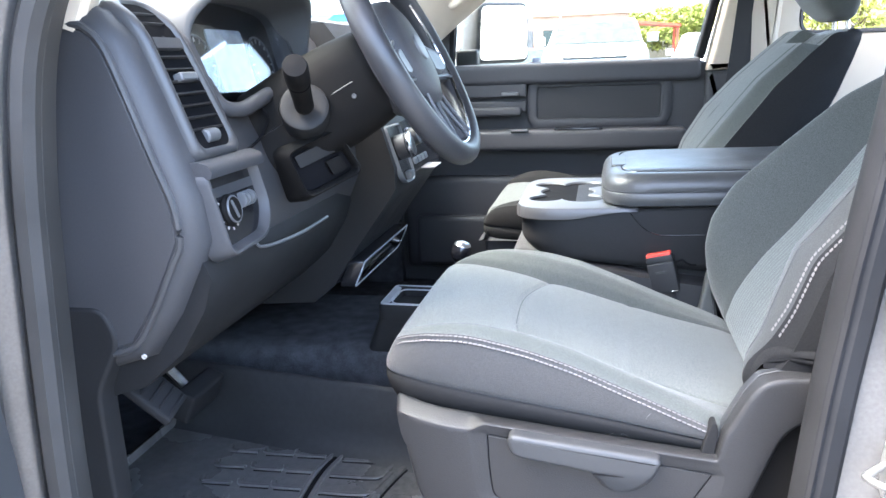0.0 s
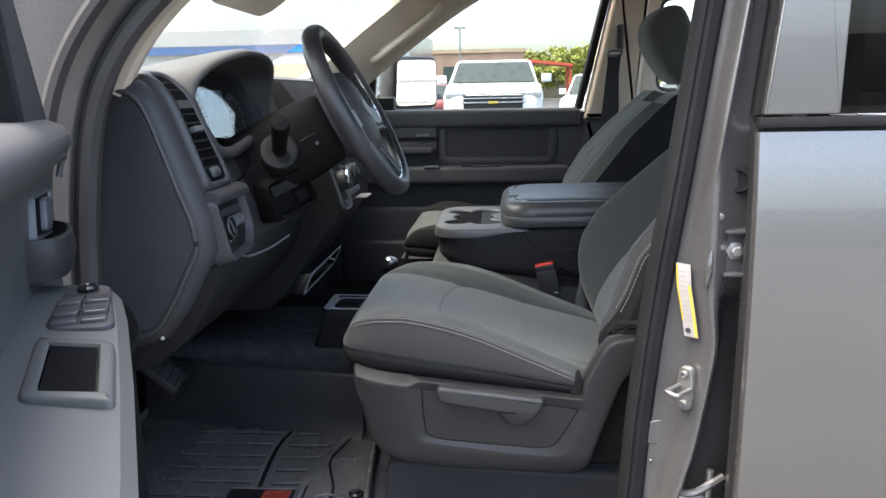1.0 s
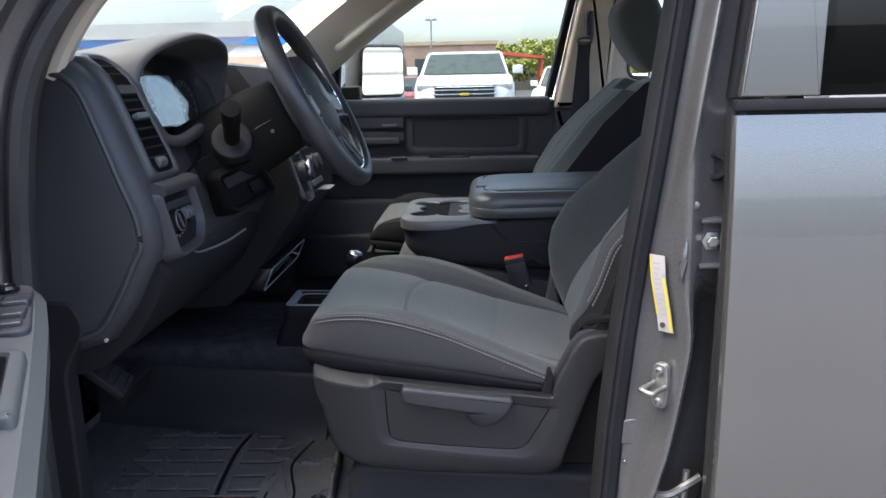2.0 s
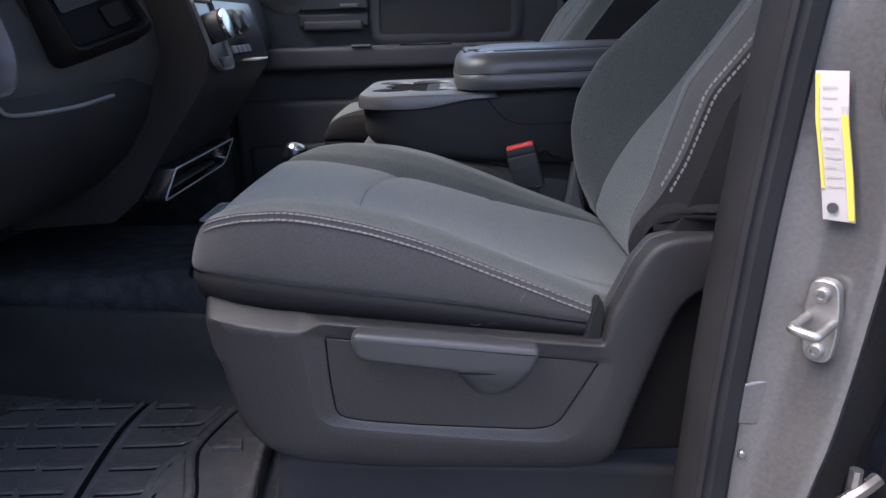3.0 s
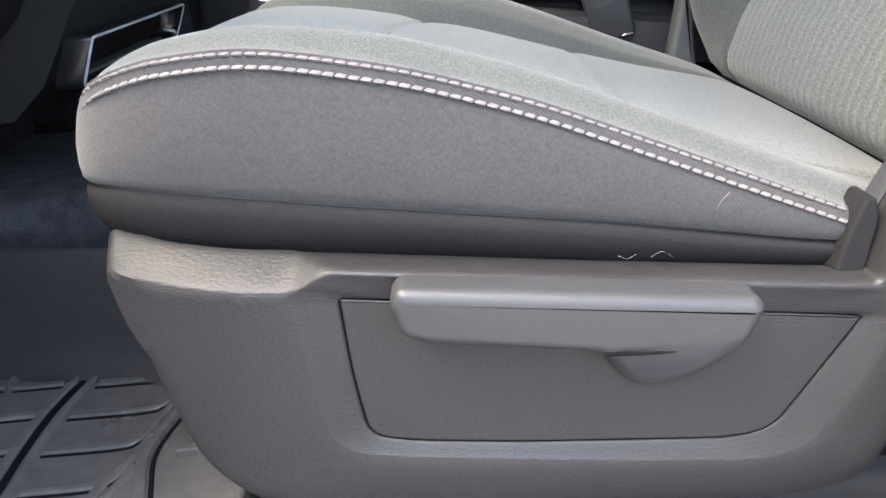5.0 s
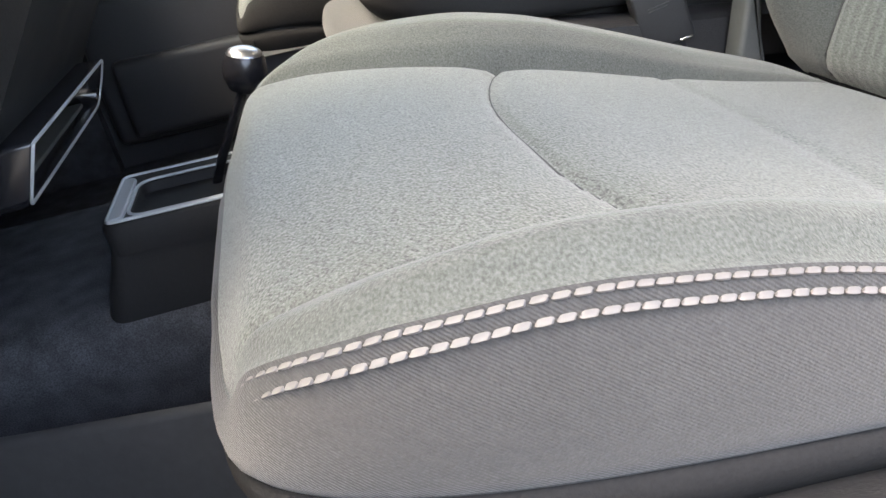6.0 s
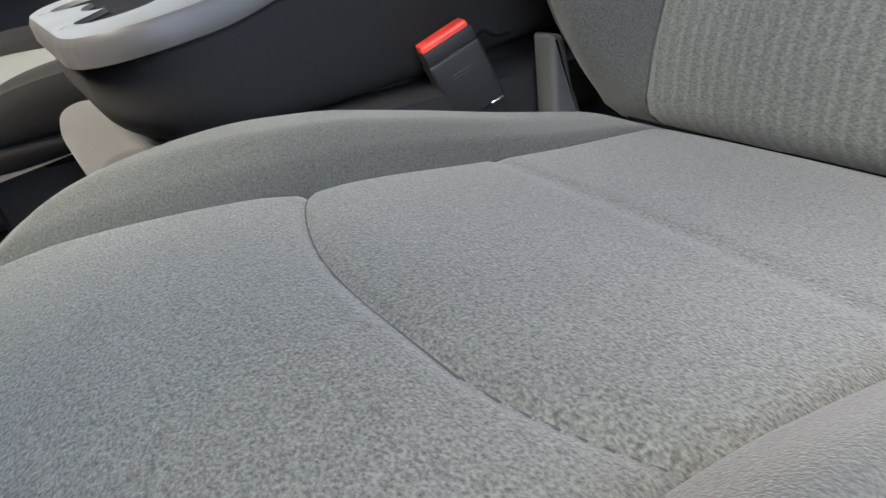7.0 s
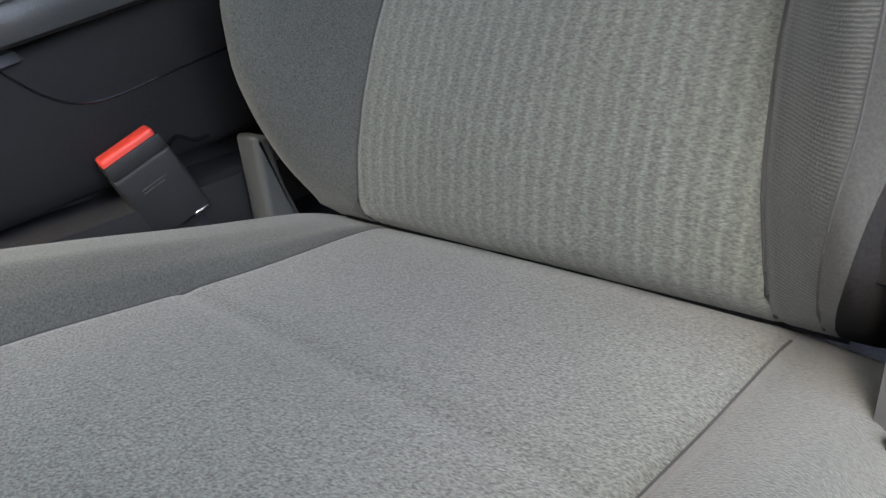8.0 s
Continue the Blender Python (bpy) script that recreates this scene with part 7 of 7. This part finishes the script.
part("tray_rim_inner", tube([tl(p.x, p.y, 0.0034) for p in shrink(t_in, -0.004)], 0.0020, 8, closed=True), TRAY_SILVER, tray, "bright inner rim")
# Silver plate; its bright colour also stands for the windscreen's reflection.
part("front_bar", slab(round_poly([(-0.100, -0.066), (-0.082, -0.060), (-0.082, 0.058), (-0.100, 0.066)], 0.006), tl, 0.002, 0.0078, 0.002), TRAY_SILVER, tray, "silver front bar, windscreen reflection in its colour")
part("tray_well", slab(shrink(TI, -0.002), tl, -0.05, -0.045), GLOSSY, tray)
part("tray_base", loft([[tl(p.x - f * (p.x < 0), p.y, d) for p in shrink(TR, g)] for g, d, f in ((0.003, -0.010, 0.0), (0.002, -0.03, 0.004), (-0.004, -0.07, 0.014), (-0.012, -0.14, 0.030), (-0.012, -0.20, 0.034))]), CONSOLE_BLACK, tray, "dark flared base of the tray")

# ---- outside ----
def car(name, label, place, turn, size, paint, face=True, tall=1.0):
    """A parked car: front towards -y before the turn."""
    L, W, H = size
    ob = thing(name, place, label, "car", "parked cars")
    m = Matrix.Translation(place) @ Matrix.Rotation(radians(turn), 4, "Z")
    P = lambda x, y, z: m @ Vector((x, y, z))
    sect = []
    for y, w, z0, z1 in ((-L / 2, 0.80, 0.42, 0.95), (-L / 2 + 0.06, 0.90, 0.32, 1.02), (-L / 2 + 0.25, 0.97, 0.28, 1.10), (-L / 2 + 0.9, 1.0, 0.28, 1.17), (-L / 2 + 1.35, 1.0, 0.28, 1.20), (L / 2 - 0.3, 1.0, 0.28, 1.22), (L / 2, 0.94, 0.35, 1.12)):
        w *= W / 2
        z1 *= H / 1.9 * tall
        sect.append([P(a * w, y, z) for a, z in ((-0.92, z0), (0.92, z0), (1, z0 + 0.2), (1.0, z1 - 0.16), (0.95, z1 - 0.03), (0.8, z1), (-0.8, z1), (-0.95, z1 - 0.03), (-1.0, z1 - 0.16), (-1, z0 + 0.2))])
    part("body", loft(sect), paint, ob, "", 40)
    cab = []
    zb = 1.17 * H / 1.9 * tall
    for y, w, z in ((-L / 2 + 1.25, 0.93, zb - 0.02), (-L / 2 + 1.95, 0.80, H - 0.05), (-L / 2 + 2.3, 0.78, H), (L / 2 - 0.8, 0.78, H), (L / 2 - 0.25, 0.84, zb)):
        w *= W / 2
        wb = 0.95 * W / 2
        cab.append([P(-wb, y, zb - 0.03), P(wb, y, zb - 0.03), P(w, y, z - 0.02), P(w * 0.9, y, z), P(-w * 0.9, y, z), P(-w, y, z - 0.02)])
    part("cabin", loft(cab), paint, ob, "", 40)
    yb, yt = -L / 2 + 1.30, -L / 2 + 1.92
    n = Vector((0, -0.03, 0.02))
    wq = W / 2
    part("windscreen", loft([[P(*(Vector(p) + n)) for p in ((-0.86 * wq, yb, zb + 0.02), (0.86 * wq, yb, zb + 0.02), (0.74 * wq, yt, H - 0.09), (-0.74 * wq, yt, H - 0.09))], [P(*(Vector(p) + n * 1.4)) for p in ((-0.86 * wq, yb, zb + 0.02), (0.86 * wq, yb, zb + 0.02), (0.74 * wq, yt, H - 0.09), (-0.74 * wq, yt, H - 0.09))]]), CAR_GLASS, ob, "dark windscreen", 0)
    for k in (-1, 1):
        part("side_glass", loft([[P(k * (0.90 * wq + o), -L / 2 + 1.75, zb), P(k * (0.90 * wq + o), L / 2 - 0.5, zb), P(k * (0.83 * wq + o), L / 2 - 0.9, H - 0.12), P(k * (0.83 * wq + o), -L / 2 + 2.2, H - 0.12)] for o in (0.0, 0.03)]), CAR_GLASS, ob, "dark side glass", 0)
        part("door_mirror", box(-0.11, 0.11, -0.08, 0.06, -0.09, 0.09, 0.03, 3, m @ Matrix.Translation((k * (wq + 0.12), -L / 2 + 1.75, zb + 0.12))), paint, ob)
        for y in (-L / 2 + 0.95, L / 2 - 0.95):
            wh = part("wheel", lathe([(0.30, -0.11), (0.36, -0.09), (0.37, 0.09), (0.30, 0.11), (0.24, 0.10), (0.06, 0.08), (0.001, 0.08)], m @ Matrix.Translation((k * (wq - 0.10), y, 0.37)) @ Matrix.Rotation(radians(90 * k), 4, "Y"), 24), TYRE, ob)
            part("rim", lathe([(0.235, 0.095), (0.21, 0.115), (0.05, 0.105), (0.001, 0.105)], m @ Matrix.Translation((k * (wq - 0.10), y, 0.37)) @ Matrix.Rotation(radians(90 * k), 4, "Y"), 20), CAR_SILVER, wh)
        if face:
            part("headlamp", box(-0.20, 0.20, -0.03, 0.05, -0.055, 0.055, 0.02, 3, m @ Matrix.Translation((k * (wq - 0.28), -L / 2 + 0.05, 0.98 * tall * H / 1.9))), CAR_SILVER, ob, "clear headlamp")
    if face:
        for z in (0.86, 0.93, 1.0):
            part("grille_bar", box(-0.62, 0.62, -0.03, 0.02, -0.014, 0.014, 0.006, 2, m @ Matrix.Translation((0, -L / 2 - 0.01, z * tall * H / 1.9))), BRIGHT, ob, "bright grille bar")
        part("grille", box(-0.60, 0.60, -0.012, 0.03, -0.19, 0.16, 0.02, 2, m @ Matrix.Translation((0, -L / 2 + 0.01, 0.84 * tall * H / 1.9))), TYRE, ob, "dark grille")
        part("emblem", box(-0.09, 0.09, -0.045, 0.0, -0.022, 0.022, 0.01, 2, m @ Matrix.Translation((0, -L / 2 - 0.02, 0.86 * tall * H / 1.9))), YELLOW, ob, "plain gold emblem")
    return ob


lone("pavement", loft([[(-60, y, 0.002), (80, y, 0.002), (80, y, z), (-60, y, z)] for y, z in ((11.0, 0.004), (11.4, 0.27), (110.0, 0.28))]), ASPHALT, "slightly raised asphalt of the rear parking lot", "pavement", kind="structure", smooth=0)
car("white_suv", "large white sport utility vehicle parked nose-on", (0.02, 17.4, 0.272), 0, (5.3, 2.06, 1.92), WHITE_PAINT, True, 1.17)
car("parked_car", "white pickup parked beyond the large white vehicle", (3.5, 25.0, 0.272), -14, (5.6, 2.0, 1.72), WHITE_PAINT, False)
car("parked_car", "silver car parked in a far row", (5.9, 34.0, 0.272), -10, (4.8, 1.85, 1.6), CAR_SILVER, False)
car("parked_car", "dark blue car parked beside the white vehicle", (-2.9, 24.0, 0.272), 6, (4.7, 1.85, 1.6), CAR_DARK, False)
car("parked_car", "dark red car parked in a far row", (-2.6, 32.0, 0.272), 8, (4.7, 1.85, 1.55), CAR_RED, False)
car("parked_car", "white car parked in a far row", (-6.4, 30.0, 0.272), 6, (4.7, 1.85, 1.6), WHITE_PAINT, False)
car("parked_car", "white car parked in a far row", (8.6, 37.0, 0.272), -12, (4.8, 1.85, 1.5), WHITE_PAINT, False)

shop = thing("showroom", (-32.0, 52.0, 0.0), "low white showroom with a blue band under the roofline", "building")
part("wall", box(-62, -6.4, 50, 66, 0, 5.3), STUCCO, shop, "white stucco wall", 0)
part("wall", box(-10.2, -5.6, 49.0, 66, 0, 5.8), CAR_SILVER, shop, "grey entrance tower", 0)
part("fascia", box(-62.3, -10.2, 49.6, 50, 4.25, 4.75), BLUE, shop, "bright blue fascia band", 0)
part("parapet", box(-62.4, -10.2, 49.5, 50.2, 4.75, 5.7), STUCCO, shop, "white parapet", 0)
part("base_band", box(-62.2, -10.2, 49.8, 50, 0, 3.5), TAN, shop, "tan lower wall", 0)
for k in range(12):
    part("window", box(-60 + 4 * k, -57.6 + 4 * k, 49.7, 49.9, 0.6, 2.6, 0.02), CAR_GLASS, shop, "dark window")
depot = thing("siding_depot", (34.0, 8.0, 0.0), "white building with horizontal siding seen in the side mirror", "building")
part("wall", box(34, 44, 3.5, 30, 0, 5.2), STUCCO, depot, "white clad wall", 0)
for k in range(4):
    part("siding_rib", box(33.94, 34, 3.5, 30, 1.0 + 1.05 * k, 1.12 + 1.05 * k), CAR_SILVER, depot, "", 0)
part("base_band", box(33.9, 34, 3.5, 30, 0, 0.7), TAN, depot, "tan lower band", 0)
store = thing("brick_store", (0.0, 80.0, 0.0), "long low pale brick building with a flat roof", "building")
part("wall", box(-9.5, 2.6, 78, 92, 0, 5.3), BRICK, store, "pale brick wall", 0)
part("parapet", box(-9.7, 2.8, 77.8, 92.2, 5.3, 5.66), TAN, store, "tan parapet cap", 0)
for k in range(4):
    part("window", box(-8.5 + 2.9 * k, -6.6 + 2.9 * k, 77.9, 78.1, 1.6, 4.0, 0.02), CAR_GLASS, store)
canopy = thing("steel_canopy", (4.0, 68.0, 0.0), "orange red steel canopy on slim posts", "canopy")
part("canopy_roof", loft([[(2.2, y, 4.15), (6.4, y, 3.65), (6.4, y, 3.45), (2.2, y, 3.90)] for y in (66, 70)]), CANOPY, canopy, "", 0)
for x in (3.0, 6.2):
    for y in (66.4, 69.6):
        part("post", box(x - 0.1, x + 0.1, y - 0.1, y + 0.1, 0, 3.55, 0.02), CANOPY, canopy)
lamp = thing("lot_lamp", (-2.95, 60, 0), "tall slim light pole with twin heads", "street lamp")
part("pole", tube([(-2.95, 60, 0), (-2.95, 60, 6.3)], [0.10, 0.06], 10), POLE, lamp)
for k in (-1, 1):
    part("lamp_head", box(-2.95 + (0.05 if k > 0 else -0.45), -2.95 + (0.45 if k > 0 else -0.05), 59.85, 60.15, 6.28, 6.42, 0.03), POLE, lamp)


def tree(place, height, spread, seed, label):
    rng = random.Random(seed)
    ob = thing("tree", place, label, "tree", "trees behind the lot")
    x0, y0, z0 = place
    trunk = tube(smooth_line([(x0, y0, 0), (x0 + 0.1, y0, height * 0.25), (x0 - 0.1, y0 + 0.1, height * 0.55), (x0, y0, height * 0.85)]), [0.28 - 0.012 * k for k in range(19)], 8)
    for _ in range(9):
        a, h = rng.uniform(0, 6.28), rng.uniform(0.3, 0.6) * height
        r = rng.uniform(0.5, 0.9) * spread
        add(trunk, tube(smooth_line([(x0, y0, h), (x0 + 0.5 * r * math.cos(a), y0 + 0.5 * r * math.sin(a), h + 0.12 * height), (x0 + r * math.cos(a), y0 + r * math.sin(a), h + 0.3 * height)], 3), [0.10, 0.09, 0.08, 0.06, 0.05, 0.04, 0.02], 5))
    part("trunk", trunk, BARK, ob)
    verts, faces = [], []
    clumps = [(rng.uniform(0, 6.28), spread * math.sqrt(rng.random()), rng.uniform(0.32, 1.0) * height, rng.uniform(0.5, 1.0)) for _ in range(95)]
    for a, r, h, size in clumps:
        r *= 1 - 0.6 * abs(h / height - 0.55)
        c = Vector((x0 + r * math.cos(a), y0 + r * math.sin(a), h))
        for _ in range(70):
            d = Vector((rng.gauss(0, 1), rng.gauss(0, 1), rng.gauss(0, 0.7)))
            p = c + d * 0.42 * size
            u, v = Vector((rng.gauss(0, 1), rng.gauss(0, 1), rng.gauss(0, 1))).normalized() * 0.22, Vector((rng.gauss(0, 1), rng.gauss(0, 1), rng.gauss(0, 1))).normalized() * 0.15
            n0 = len(verts)
            verts += [p - u, p + v, p + u, p - v]
            faces.append((n0, n0 + 1, n0 + 2, n0 + 3))
    me = bpy.data.meshes.new("crown")
    me.from_pydata([tuple(v) for v in verts], [], faces)
    me.materials.append(LEAF)
    cr = new("crown", me)
    cr.parent, cr.matrix_parent_inverse = ob, Matrix.Translation(-Vector(place))
    return ob


for k, (x, y, h, r) in enumerate(((4.0, 98, 6.0, 3.2), (8.5, 96, 6.4, 3.4), (13.0, 99, 6.7, 3.4), (18.0, 97, 7.0, 3.6), (23.5, 99, 7.0, 3.8), (29.0, 97, 7.4, 3.8))):
    tree((x, y, 0), h, r, 11 + k, "broad green tree behind the car lot")
